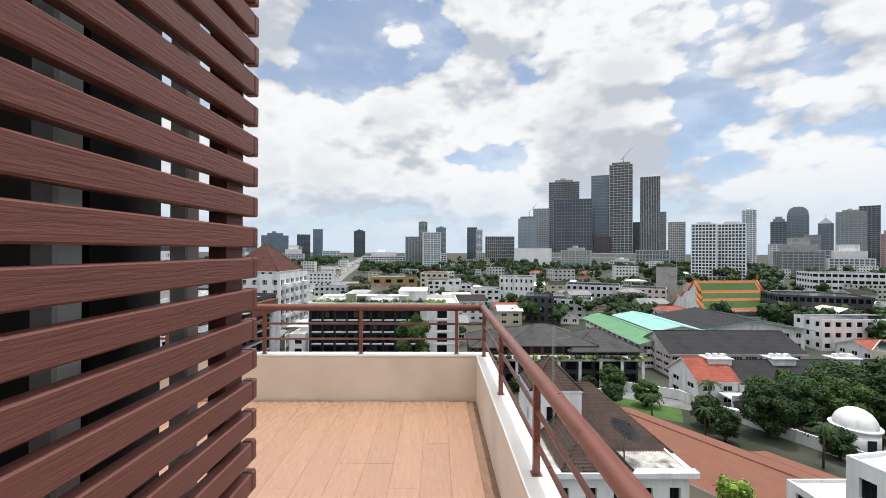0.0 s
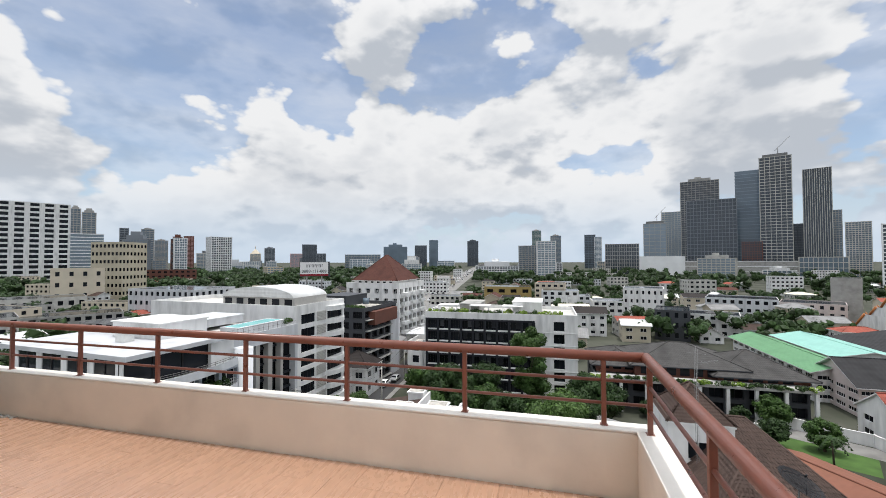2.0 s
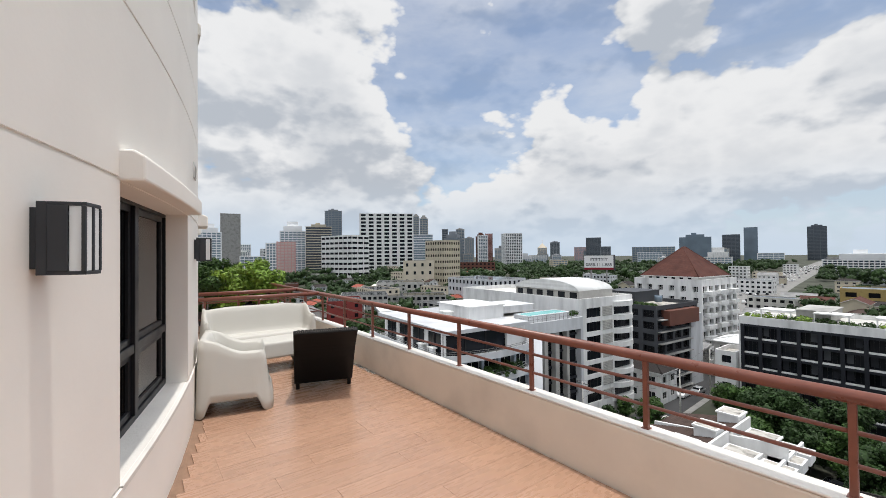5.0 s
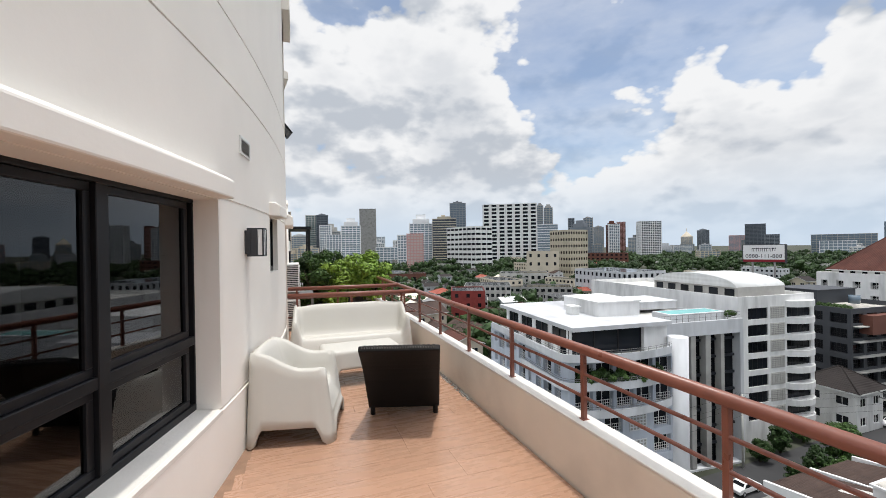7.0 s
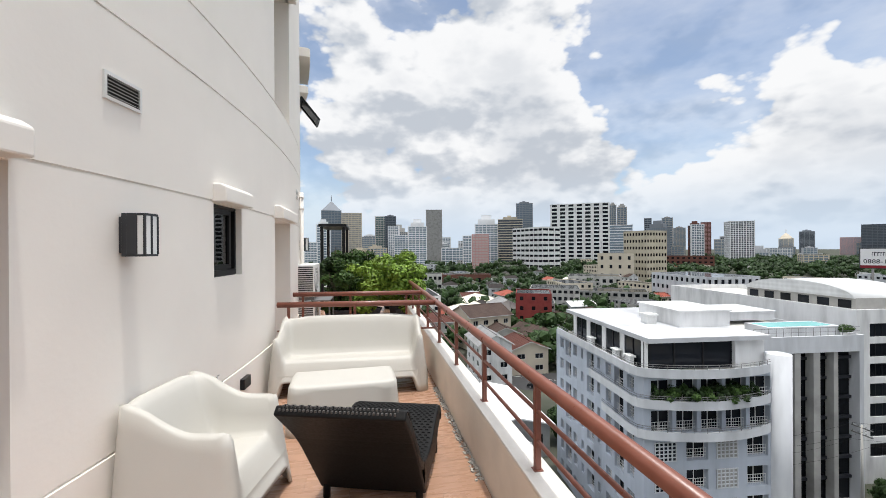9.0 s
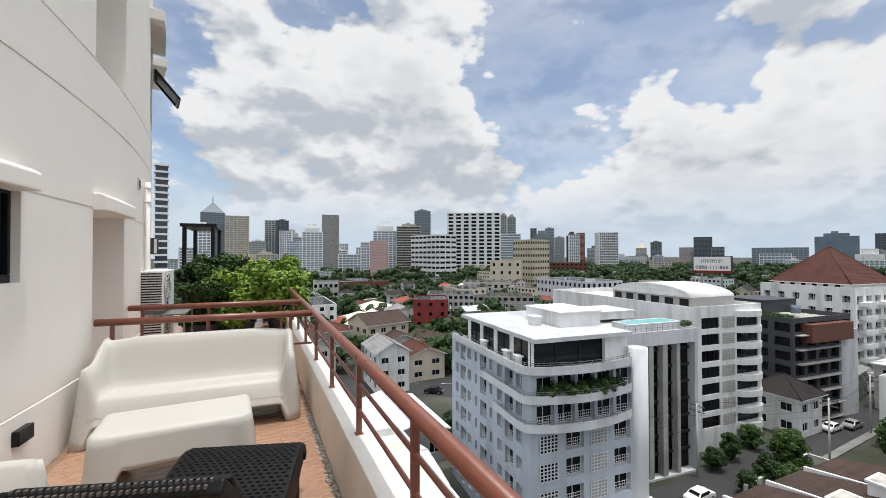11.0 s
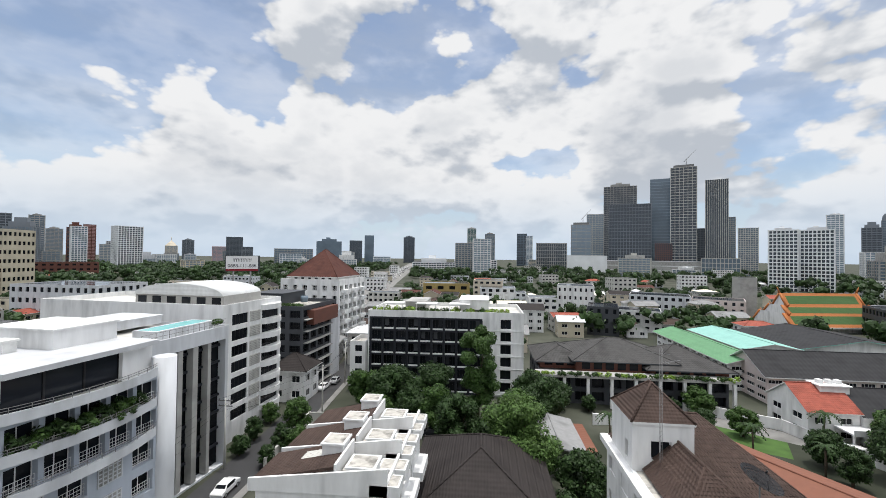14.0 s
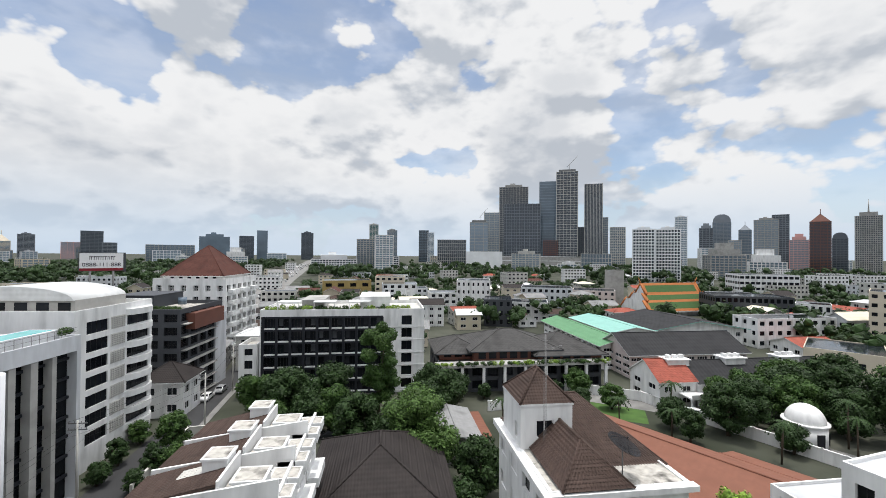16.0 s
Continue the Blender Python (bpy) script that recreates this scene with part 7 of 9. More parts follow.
for k, x in enumerate((57.5, 66.5)):
    bm = B()
    box(bm, x, x + 5, 79.5, 83.4, -27.6, -27.3)
    box(bm, x, x + 5, 79.3, 79.5, -27.6, -26.6)
    for q in (0.1, 4.6):
        box(bm, x + q, x + q + 0.3, 79.5, 79.8, -30.5, -27.6)
    tagged(part("porch_balcony", bm, "white"), "white porch balcony on slim posts", "balcony", "porch balconies")


# --- temple with tiered orange and green roof ---
def temple():
    ob = root("temple_hall", 150, 211, G, 8, "temple hall with a tiered orange and green tile roof", "temple")
    w, d = 45.0, 22.0
    bm = B()
    box(bm, -w / 2 + 3, w / 2 - 3, -d / 2 + 3, d / 2 - 3, 0, 6)
    part("wall", bm, "white", ob)
    tiers = ((w, d, 3.0, 5.5), (w - 4, d - 8, 7.6, 4.2), (w - 8, d - 14, 11.0, 6.0))
    for k, (tw, td, z, hh) in enumerate(tiers):
        bm = B()
        inner = td / 2 - (td - (tiers[k + 1][1] if k < 2 else 0)) / 2
        yy = tiers[k + 1][1] / 2 - 0.6 if k < 2 else 0.0
        for s in (-1, 1):
            a, b2 = (-tw / 2, s * td / 2, z), (tw / 2, s * td / 2, z)
            c, e = (tw / 2, s * yy, z + hh), (-tw / 2, s * yy, z + hh)
            for q, (f0, f1, mi) in enumerate(((0, 0.22, 0), (0.22, 0.80, 1), (0.80, 1.0, 0))):
                A, Bq, C, E_ = (Vector(v) for v in (a, b2, c, e))
                for g0, g1, mj in ((0, 0.05, 0), (0.05, 0.95, mi), (0.95, 1, 0)):
                    lo0, hi0 = A.lerp(E_, f0), A.lerp(E_, f1)
                    lo1, hi1 = Bq.lerp(C, f0), Bq.lerp(C, f1)
                    poly(bm, [lo0.lerp(lo1, g0), lo0.lerp(lo1, g1), hi0.lerp(hi1, g1), hi0.lerp(hi1, g0)], mj)
            poly(bm, [a, b2, (tw / 2, s * td / 2, z - 0.7), (-tw / 2, s * td / 2, z - 0.7)], 2)
        for sx in (-1, 1):
            poly(bm, [(sx * tw / 2, -td / 2, z), (sx * tw / 2, td / 2, z), (sx * tw / 2, yy, z + hh), (sx * tw / 2, -yy, z + hh)] if yy else [(sx * tw / 2, -td / 2, z), (sx * tw / 2, td / 2, z), (sx * tw / 2, 0, z + hh)], 2)
        part("roof_tier", bm, ["temple_orange", "temple_green", "white"], ob)
        bm = B()
        for sx in (-1, 1):
            for s in (-1, 1):
                tube(bm, (sx * tw / 2, s * td / 2, z), (sx * tw / 2, s * yy, z + hh), 0.5, 6)
                tube(bm, (sx * tw / 2, s * td / 2, z), (sx * tw / 2, s * (td / 2 + 1.5), z + 1.6), 0.4, 6, r2=0.1)
        if not yy:
            for sx in (-1, 1):
                tube(bm, (sx * tw / 2, 0, z + hh), (sx * (tw / 2 + 1.2), 0, z + hh + 3), 0.5, 6, r2=0.1)
        part("bargeboard", bm, "temple_orange", ob)


temple()

# --- white garden dome and the low blocks past the trees ---
dome = root("garden_dome", 67.5, 65.5, G, 0, "small white domed pavilion", "pavilion")
bm = B()
tube(bm, (0, 0, 0), (0, 0, 3.8), 3.0, 28)
part("drum", bm, "white", dome)
bm = B()
tube(bm, (0, 0, 3.8), (0, 0, 4.1), 3.3, 28)
part("cornice", bm, "white", dome)
bm = B()
bmesh.ops.create_uvsphere(bm, u_segments=28, v_segments=16, radius=2.8)
for f in bm.faces:
    f.smooth = True
for v in bm.verts:
    v.co.z = max(0, v.co.z) + 4.1
part("dome", bm, "white", dome)
for k in range(6):
    bm = B()
    a = k * math.pi / 3 + 0.4
    box(bm, -0.6, 0.6, -0.1, 0.1, 0.6, 2.8, 0, Matrix.Translation((3.0 * math.cos(a), 3.0 * math.sin(a), 0)) @ pose(0, 0, 0, 0, 0, math.degrees(a) - 90))
    part("window", bm, "pane", dome)

# --- skyline and middle distance ---
tower("tower", "dark glass office tower on the skyline", 17.51, 1181, 77.6, 62.1, 187.9, "concrete", "pane_dark", 40, 10, yaw=0, crown='flat')
tower("tower", "black gridded glass office tower", 18.65, 1070, 89.6, 40.0, 128.9, "tower_grey", "pane_dark", 20, 14, yaw=0, crown=None)
tower("tower", "blue-grey glass tower on the skyline", 22.06, 1218, 45.9, 36.7, 209.3, "pale_glass", "pane_blue", 30, 0, yaw=0, crown=None)
tower("tower", "unfinished concrete tower with a crane", 24.58, 1100, 51.1, 40.9, 211.9, "pale_concrete", "pane_dark", 38, 6, yaw=0, crown='crane')
tower("tower", "low dark red block under the towers", 22.45, 1013, 31.3, 25.0, 34.6, "brown_wall", "pane_dark", 14, 8, yaw=0, crown=None)
tower("tower", "grey ribbed tower with a slanting side", 27.92, 1117, 42.1, 33.7, 181.3, "pale_concrete", "pane_dark", 0, 12, yaw=0, crown=None)
tower("tower", "lower wing of a grey ribbed tower", 29.35, 1115, 13.0, 10.4, 96.5, "concrete", "pane_blue", 28, 3, yaw=0, crown=None)
tower("tower", "narrow black tower between larger ones", 26.44, 1157, 17.9, 14.3, 75.5, "tower_dark", "pane_dark", 20, 3, yaw=0, crown=None)
tower("tower", "pale grey gridded tower on the skyline", 30.85, 1012, 31.1, 24.9, 64.4, "pale_concrete", "pane_blue", 26, 8, yaw=0, crown=None)
tower("tower", "unfinished tower with cranes and netting", 12.76, 1017, 43.3, 34.6, 78.7, "concrete", "pale_glass", 14, 4, yaw=0, crown='crane')
tower("tower", "pale tower behind a building site", 14.54, 1167, 41.7, 33.3, 117.3, "pale_concrete", "pale_glass", 30, 6, yaw=0, crown=None)
tower("tower", "low grey gridded block on the skyline", 8.97, 976, 65.1, 52.1, 33.9, "concrete", "pane_dark", 8, 14, yaw=0, crown=None)
tower("tower", "long low white hall on the skyline", 13.50, 880, 74.1, 60.0, 6.4, "tower_white", "tower_white", 0, 0, yaw=0, crown=None)
tower("tower", "wide white podium under the towers", 21.20, 930, 164.0, 60.0, -2.6, "tower_white", "concrete", 3, 0, yaw=0, crown=None)
tower("tower", "pale podium beside the towers", 28.27, 920, 58.4, 40.0, 3.9, "pale_concrete", "pane_blue", 4, 10, yaw=0, crown=None)
tower("tower", "white apartment tower with dark balconies", 33.83, 569, 23.5, 18.8, 33.7, "tower_white", "pane_dark", 17, 7, yaw=0, crown='flat')
tower("tower", "white apartment tower with dark balconies", 36.53, 580, 25.9, 20.7, 33.7, "tower_white", "pane_dark", 17, 8, yaw=0, crown='flat')
tower("tower", "blue-black glass tower on the skyline", 5.04, 1514, 34.5, 27.6, 86.1, "pane_blue", "pane_dark", 20, 3, yaw=0, crown=None)
tower("tower", "white side of a glass tower", 6.05, 1509, 22.2, 17.7, 78.2, "tower_white", "pale_glass", 26, 2, yaw=0, crown=None)
tower("tower", "slim grey tower on the skyline", 0.66, 1918, 44.4, 35.5, 107.0, "concrete", "pane_blue", 24, 5, yaw=0, crown='flat')
tower("tower", "slim green glass tower on the skyline", -1.86, 1916, 39.4, 31.5, 132.0, "pale_concrete", "pane_green", 30, 3, yaw=0, crown='flat')
tower("tower", "slim black tower on the skyline", -10.61, 1920, 49.1, 39.3, 86.9, "tower_dark", "pane_dark", 24, 3, yaw=0, crown='flat')
tower("tower", "slim blue glass tower on the skyline", -16.10, 1916, 40.0, 32.0, 92.5, "pane_blue", "pane_blue", 28, 2, yaw=0, crown=None)
tower("tower", "dark office slab on the skyline", -17.90, 1719, 48.5, 38.8, 60.9, "tower_dark", "pane_dark", 20, 4, yaw=0, crown=None)
tower("tower", "broad blue glass office on the skyline", -21.43, 1738, 95.7, 76.5, 55.7, "pane_blue", "pane_blue", 16, 8, yaw=0, crown='flat')
tower("tower", "long low glass office on the skyline", -25.89, 1653, 132.2, 105.8, 22.2, "concrete", "pane_blue", 8, 12, yaw=0, crown=None)
tower("tower", "dark glass tower on the skyline", -32.89, 1519, 47.2, 37.8, 56.1, "tower_dark", "pane_dark", 22, 5, yaw=0, crown=None)
tower("tower", "dark low wing of a tower", -31.43, 1513, 32.3, 25.9, 24.7, "tower_grey", "pane_dark", 14, 3, yaw=0, crown=None)
tower("tower", "dark rounded tower on the skyline", -37.80, 1512, 31.1, 24.9, 42.2, "tower_grey", "pane_dark", 24, 3, yaw=0, crown='flat')
tower("tower", "cream tower with a small pointed roof", -39.47, 1613, 33.3, 26.6, 25.1, "cream", "pale_glass", 18, 3, yaw=0, crown='pyramid')
tower("tower", "distant pinkish tower on the skyline", -34.58, 2020, 50.7, 40.5, 31.6, "pink", "pale_glass", 18, 3, yaw=0, crown=None)
tower("tower", "white tower on the skyline", -44.28, 1307, 17.5, 14.0, 28.1, "tower_white", "pale_glass", 24, 3, yaw=0, crown=None)
tower("tower", "tall white tower on the skyline", -43.52, 1329, 21.4, 17.1, 45.9, "tower_white", "pale_glass", 28, 3, yaw=0, crown=None)
tower("tower", "red-brown tower with a stepped top", -47.85, 1110, 24.9, 19.9, 50.5, "brown_wall", "pane_dark", 30, 6, yaw=0, crown='step')
tower("tower", "red-brown and ochre tower on the skyline", -46.72, 1128, 18.9, 15.1, 58.5, "brown_wall", "pink", 30, 3, yaw=0, crown=None)
tower("tower", "grey tower on the skyline", -49.43, 1210, 25.7, 20.5, 50.4, "concrete", "pale_glass", 28, 4, yaw=0, crown='flat')
tower("tower", "grey tower with a stepped top", -50.52, 1254, 11.2, 9.0, 73.2, "concrete", "pane_blue", 34, 3, yaw=0, crown='step')
tower("tower", "low pale block on the skyline", -26.26, 1324, 61.1, 48.9, 3.3, "tower_white", "pale_glass", 5, 8, yaw=0, crown=None)
tower("tower", "low white block on the skyline", -14.35, 1422, 56.0, 44.8, -2.4, "tower_white", "pale_glass", 5, 5, yaw=0, crown=None)
tower("tower", "long white hospital block on the skyline", -7.15, 729, 72.3, 57.8, -9.4, "tower_white", "pane_dark", 7, 16, yaw=0, crown='flat')
tower("tower", "long white hospital block on the skyline", -1.31, 749, 72.5, 58.0, -4.5, "tower_white", "pane_dark", 8, 16, yaw=0, crown='flat')
tower("tower", "white apartment tower on the skyline", 37.93, 1009, 21.7, 17.3, 83.5, "tower_white", "pale_glass", 30, 4, yaw=0, crown='flat')
tower("tower", "dark stepped office tower on the skyline", 40.49, 1110, 25.8, 20.6, 64.5, "tower_grey", "pane_dark", 22, 4, yaw=0, crown='step')
tower("tower", "blue-grey tower with a domed top", 42.02, 1265, 37.7, 30.2, 86.8, "tower_grey", "pane_blue", 34, 5, yaw=0, crown='dome')
tower("tower", "grey office block on the skyline", 43.25, 907, 18.1, 14.5, 30.0, "concrete", "pale_glass", 16, 5, yaw=0, crown=None)
tower("tower", "tower with a pointed crown", 44.19, 1209, 23.6, 18.9, 63.4, "tower_grey", "pane_blue", 26, 4, yaw=0, crown='pyramid')
tower("tower", "pale glass tower on the skyline", 46.05, 1015, 36.6, 29.2, 72.0, "concrete", "pale_glass", 30, 7, yaw=0, crown='flat')
tower("tower", "dark glass slab tower on the skyline", 47.28, 1313, 32.0, 25.6, 104.6, "tower_grey", "pane_dark", 30, 5, yaw=0, crown=None)
tower("tower", "pinkish stepped tower on the skyline", 48.79, 1213, 32.0, 25.6, 38.9, "pink", "pale_glass", 18, 5, yaw=0, crown='step')
tower("tower", "brown tower with a pointed crown", 50.44, 1112, 30.4, 24.3, 71.4, "brown_wall", "pane_dark", 34, 6, yaw=0, crown='pyramid')
tower("tower", "dark rounded tower on the skyline", 51.90, 1209, 23.0, 18.4, 40.8, "tower_dark", "pane_dark", 20, 4, yaw=0, crown='dome')
tower("tower", "ribbed dark tower with a spire", 53.88, 1013, 31.8, 25.4, 72.3, "concrete", "pane_dark", 32, 12, yaw=0, crown='spire')
tower("tower", "low pale office on the skyline", 43.44, 817, 43.7, 35.0, 4.4, "pale_concrete", "pane_blue", 5, 8, yaw=0, crown=None)
tower("tower", "blue glass tower with a gilt crown", -94.73, 916, 39.7, 31.8, 84.0, "tower_grey", "pane_blue", 34, 6, yaw=0, crown='pyramid')
tower("tower", "cream hotel tower on the skyline", -92.05, 812, 36.2, 25.0, 70.6, "cream", "concrete", 26, 6, yaw=0, crown=None)
tower("tower", "pale green glass tower on the skyline", -88.11, 909, 23.3, 18.6, 72.3, "pale_concrete", "pane_green", 26, 4, yaw=0, crown=None)
tower("tower", "black glass tower on the skyline", -86.78, 889, 22.1, 17.7, 71.3, "tower_dark", "pane_dark", 28, 3, yaw=0, crown='flat')
tower("tower", "white apartment tower on the skyline", -83.05, 631, 27.2, 21.8, 35.3, "tower_white", "pale_glass", 20, 5, yaw=0, crown='step')
tower("tower", "grey concrete tower on the skyline", -80.72, 775, 28.3, 30.0, 73.8, "concrete", "concrete", 34, 6, yaw=0, crown=None)
tower("tower", "white apartment block on the skyline", -75.88, 606, 16.0, 12.8, 20.3, "tower_white", "pale_glass", 13, 4, yaw=0, crown=None)
tower("tower", "pink apartment block on the skyline", -74.26, 528, 19.6, 15.7, 19.3, "pink", "pale_pink", 14, 5, yaw=0, crown=None)
tower("tower", "white apartment tower on the skyline", -73.40, 654, 34.7, 27.8, 39.2, "tower_white", "pale_glass", 20, 6, yaw=0, crown='step')
tower("tower", "beige banded apartment tower on the skyline", -70.12, 634, 35.7, 28.6, 44.9, "beige", "pane_dark", 20, 0, yaw=0, crown='flat')
tower("tower", "dark grid tower on the skyline", -68.19, 812, 29.8, 23.8, 87.5, "tower_grey", "pane_blue", 34, 5, yaw=0, crown='flat')
tower("tower", "grey-blue tower on the skyline", -56.90, 905, 12.2, 9.7, 88.0, "concrete", "pane_blue", 30, 3, yaw=0, crown='step')
tower("tower", "grey-blue tower on the skyline", -55.81, 907, 16.9, 13.5, 82.8, "concrete", "pane_blue", 30, 3, yaw=0, crown='step')
tower("tower", "pale banded office on the skyline", -55.97, 714, 33.9, 27.1, 37.0, "tower_white", "pale_glass", 16, 0, yaw=0, crown=None)
tower("tower", "slim dark tower on the skyline", -52.84, 1005, 13.2, 10.5, 65.0, "tower_grey", "pane_dark", 22, 2, yaw=0, crown=None)
tower("tower", "grey tower on the skyline", -50.71, 1008, 19.4, 15.5, 64.3, "concrete", "pane_blue", 26, 3, yaw=0, crown='flat')
tower("tower", "white block among the towers", -97.40, 627, 16.6, 13.3, 11.8, "tower_white", "pale_glass", 12, 4, yaw=0, crown=None)
tower("tower", "white apartment tower on the skyline", -95.78, 648, 19.1, 15.3, 39.0, "tower_white", "pale_glass", 18, 4, yaw=0, crown='step')
tower("tower", "pale block on the skyline", -89.83, 912, 30.9, 24.7, 28.4, "pale_concrete", "pale_glass", 14, 5, yaw=0, crown=None)
tower("tower", "white block on the skyline", -85.29, 811, 27.4, 21.9, 28.0, "tower_white", "pale_glass", 14, 5, yaw=0, crown=None)
tower("tower", "low white block on the skyline", -78.15, 715, 36.8, 29.4, 2.6, "tower_white", "pale_glass", 8, 6, yaw=0, crown=None)
tower("tower", "pale block on the skyline", -45.20, 1212, 29.2, 23.4, 19.7, "pale_concrete", "pale_glass", 14, 4, yaw=0, crown=None)
tower("tower", "white banded tower close behind the trees", -99.87, 262, 5.4, 4.3, 49.7, "tower_white", "pane_dark", 22, 0, yaw=0, crown=None)
building("block", "white slab apartment block with strip windows", -525.4, -470.1, 201.6, 231.6, 27.3, "white", {"S": rect_grid(55.3, 57.8, 7, 9, 0.86, 0.42), "E": rect_grid(30.0, 57.8, 3, 9, 0.86, 0.42)}, yaw=20.0, roof="old_deck", single=False)
building("block", "tall white apartment block with deep balconies", -602.5, -521.7, 293.2, 333.2, 65.0, "white", {"S": rect_grid(80.8, 95.5, 7, 17, 0.62, 0.62), "E": rect_grid(40.0, 95.5, 3, 17, 0.62, 0.62)}, yaw=61.0, roof="old_deck", single=False)
building("block", "brown-beige apartment block among lower houses", -326.8, -302.0, 225.2, 247.2, 15.3, "beige", {"S": rect_grid(24.8, 45.8, 8, 8, 0.6, 0.42), "E": rect_grid(22.0, 45.8, 7, 8, 0.6, 0.42)}, yaw=10.0, roof="old_deck", single=False)
building("block", "low beige apartment block among lower houses", -313.4, -287.2, 190.3, 208.3, -3.1, "cream", {"S": rect_grid(26.2, 27.4, 4, 4, 0.3, 0.4), "E": rect_grid(18.0, 27.4, 2, 4, 0.3, 0.4)}, yaw=56.6, roof="old_deck", single=False)
building("block", "dark red block with small windows", -497.6, -437.9, 396.3, 426.3, -9.8, "brown_wall", {"S": rect_grid(59.6, 20.7, 10, 4, 0.5, 0.4), "E": rect_grid(30.0, 20.7, 5, 4, 0.5, 0.4)}, yaw=48.7, roof="old_deck", single=False)
building("block", "long grey-white apartment block among lower houses", -205.6, -164.7, 159.1, 185.1, -12.4, "grey_white", {"S": rect_grid(40.9, 18.1, 12, 4, 0.5, 0.45), "E": rect_grid(26.0, 18.1, 7, 4, 0.5, 0.45)}, yaw=0.0, roof="old_deck", single=False)
building("block", "grey block of flats with old balconies", -202.2, -179.5, 84.0, 104.0, -17.4, "concrete", {"S": rect_grid(22.7, 13.1, 9, 4, 0.6, 0.5), "E": rect_grid(20.0, 13.1, 7, 4, 0.6, 0.5)}, yaw=64.2, roof="old_deck", single=False)
building("block", "grey block of flats with old balconies", -210.3, -177.6, 118.1, 136.1, -20.1, "concrete", {"S": rect_grid(32.7, 10.4, 10, 3, 0.6, 0.5), "E": rect_grid(18.0, 10.4, 5, 3, 0.6, 0.5)}, yaw=57.1, roof="old_deck", single=False)
building("block", "pale apartment block with a blue sheet roof", -290.4, -255.5, 151.2, 177.2, -18.2, "pale_concrete", {"S": rect_grid(34.9, 12.3, 8, 2, 0.5, 0.4), "E": rect_grid(26.0, 12.3, 5, 2, 0.5, 0.4)}, yaw=59.2, roof="sheet_mint", single=False)
building("block", "dark red apartment house with balconies", -147.5, -135.5, 54.0, 70.0, -13.9, "red_wall", {"S": rect_grid(12.0, 16.6, 3, 5, 0.3, 0.4), "E": rect_grid(16.0, 16.6, 4, 5, 0.2, 0.3)}, yaw=68.1, roof="old_deck", single=False)
building("block", "grey side of a red apartment house", -157.1, -151.2, 65.0, 81.0, -19.2, "concrete", {"S": rect_grid(5.9, 11.3, 2, 4, 0.75, 0.6), "E": rect_grid(16.0, 11.3, 5, 4, 0.75, 0.6)}, yaw=65.3, roof="old_deck", single=False)
building("block", "low white shop block among lower houses", -331.7, -313.6, 44.5, 60.5, -18.0, "pale_concrete", {"S": rect_grid(18.1, 12.5, 5, 2, 0.6, 0.4), "E": rect_grid(16.0, 12.5, 4, 2, 0.6, 0.4)}, yaw=81.3, roof="old_deck", single=False)
building("block", "low brick-brown block among lower houses", -377.5, -335.1, 80.0, 100.0, -20.9, "brown_wall", {"S": rect_grid(42.4, 9.6, 6, 1, 0.5, 0.4), "E": rect_grid(20.0, 9.6, 2, 1, 0.5, 0.4)}, yaw=76.2, roof="old_deck", single=False)
building("block", "white four-storey block with square windows", 36.5, 55.3, 227.3, 245.3, -13.2, "white", {"S": rect_grid(18.8, 17.3, 7, 4, 0.35, 0.42), "W": rect_grid(18.0, 17.3, 6, 4, 0.35, 0.42)}, yaw=-11.9, roof="old_deck", single=False)
building("block", "dark grey modern house among lower houses", 41.0, 53.3, 179.9, 195.9, -18.6, "dark_grey", {"S": rect_grid(12.2, 11.9, 4, 3, 0.4, 0.5), "W": rect_grid(16.0, 11.9, 5, 3, 0.4, 0.5)}, yaw=-15.3, roof="old_deck", single=False)
building("block", "white house with a roof terrace", 56.0, 74.7, 191.7, 205.7, -21.2, "white", {"S": rect_grid(18.8, 9.3, 5, 3, 0.45, 0.5), "W": rect_grid(14.0, 9.3, 3, 3, 0.45, 0.5)}, yaw=-19.4, roof="old_deck", single=False)
building("block", "pale grey office block among lower houses", 80.2, 110.4, 239.5, 259.5, -18.5, "grey_white", {"S": rect_grid(30.2, 12.0, 9, 3, 0.5, 0.45), "W": rect_grid(20.0, 12.0, 5, 3, 0.5, 0.45)}, yaw=-21.8, roof="old_deck", single=False)
building("block", "pale pink-white apartment block among lower houses", 110.4, 134.4, 231.3, 251.3, -19.6, "pale_pink", {"S": rect_grid(24.0, 10.9, 7, 3, 0.4, 0.5), "W": rect_grid(20.0, 10.9, 5, 3, 0.4, 0.5)}, yaw=-27.9, roof="old_deck", single=False)
building("block", "blank concrete stair tower among lower houses", 138.4, 149.8, 248.0, 262.0, -8.4, "concrete", {"S": rect_grid(11.4, 22.1, 1, 1, 0.1, 0.1), "W": rect_grid(14.0, 22.1, 1, 1, 0.1, 0.1)}, yaw=-30.4, roof="old_deck", single=False)
building("block", "ochre house with a flat roof", -49.6, -15.7, 301.9, 321.9, -18.2, "ochre", {"S": rect_grid(33.9, 12.3, 4, 2, 0.5, 0.4), "E": rect_grid(20.0, 12.3, 2, 2, 0.5, 0.4)}, yaw=5.5, roof="old_deck", single=False)
building("block", "white block behind the condominium", -6.5, 15.3, 260.3, 278.3, -17.5, "grey_white", {"S": rect_grid(21.8, 13.0, 5, 3, 0.5, 0.5), "W": rect_grid(18.0, 13.0, 4, 3, 0.5, 0.5)}, yaw=-1.6, roof="old_deck", single=False)
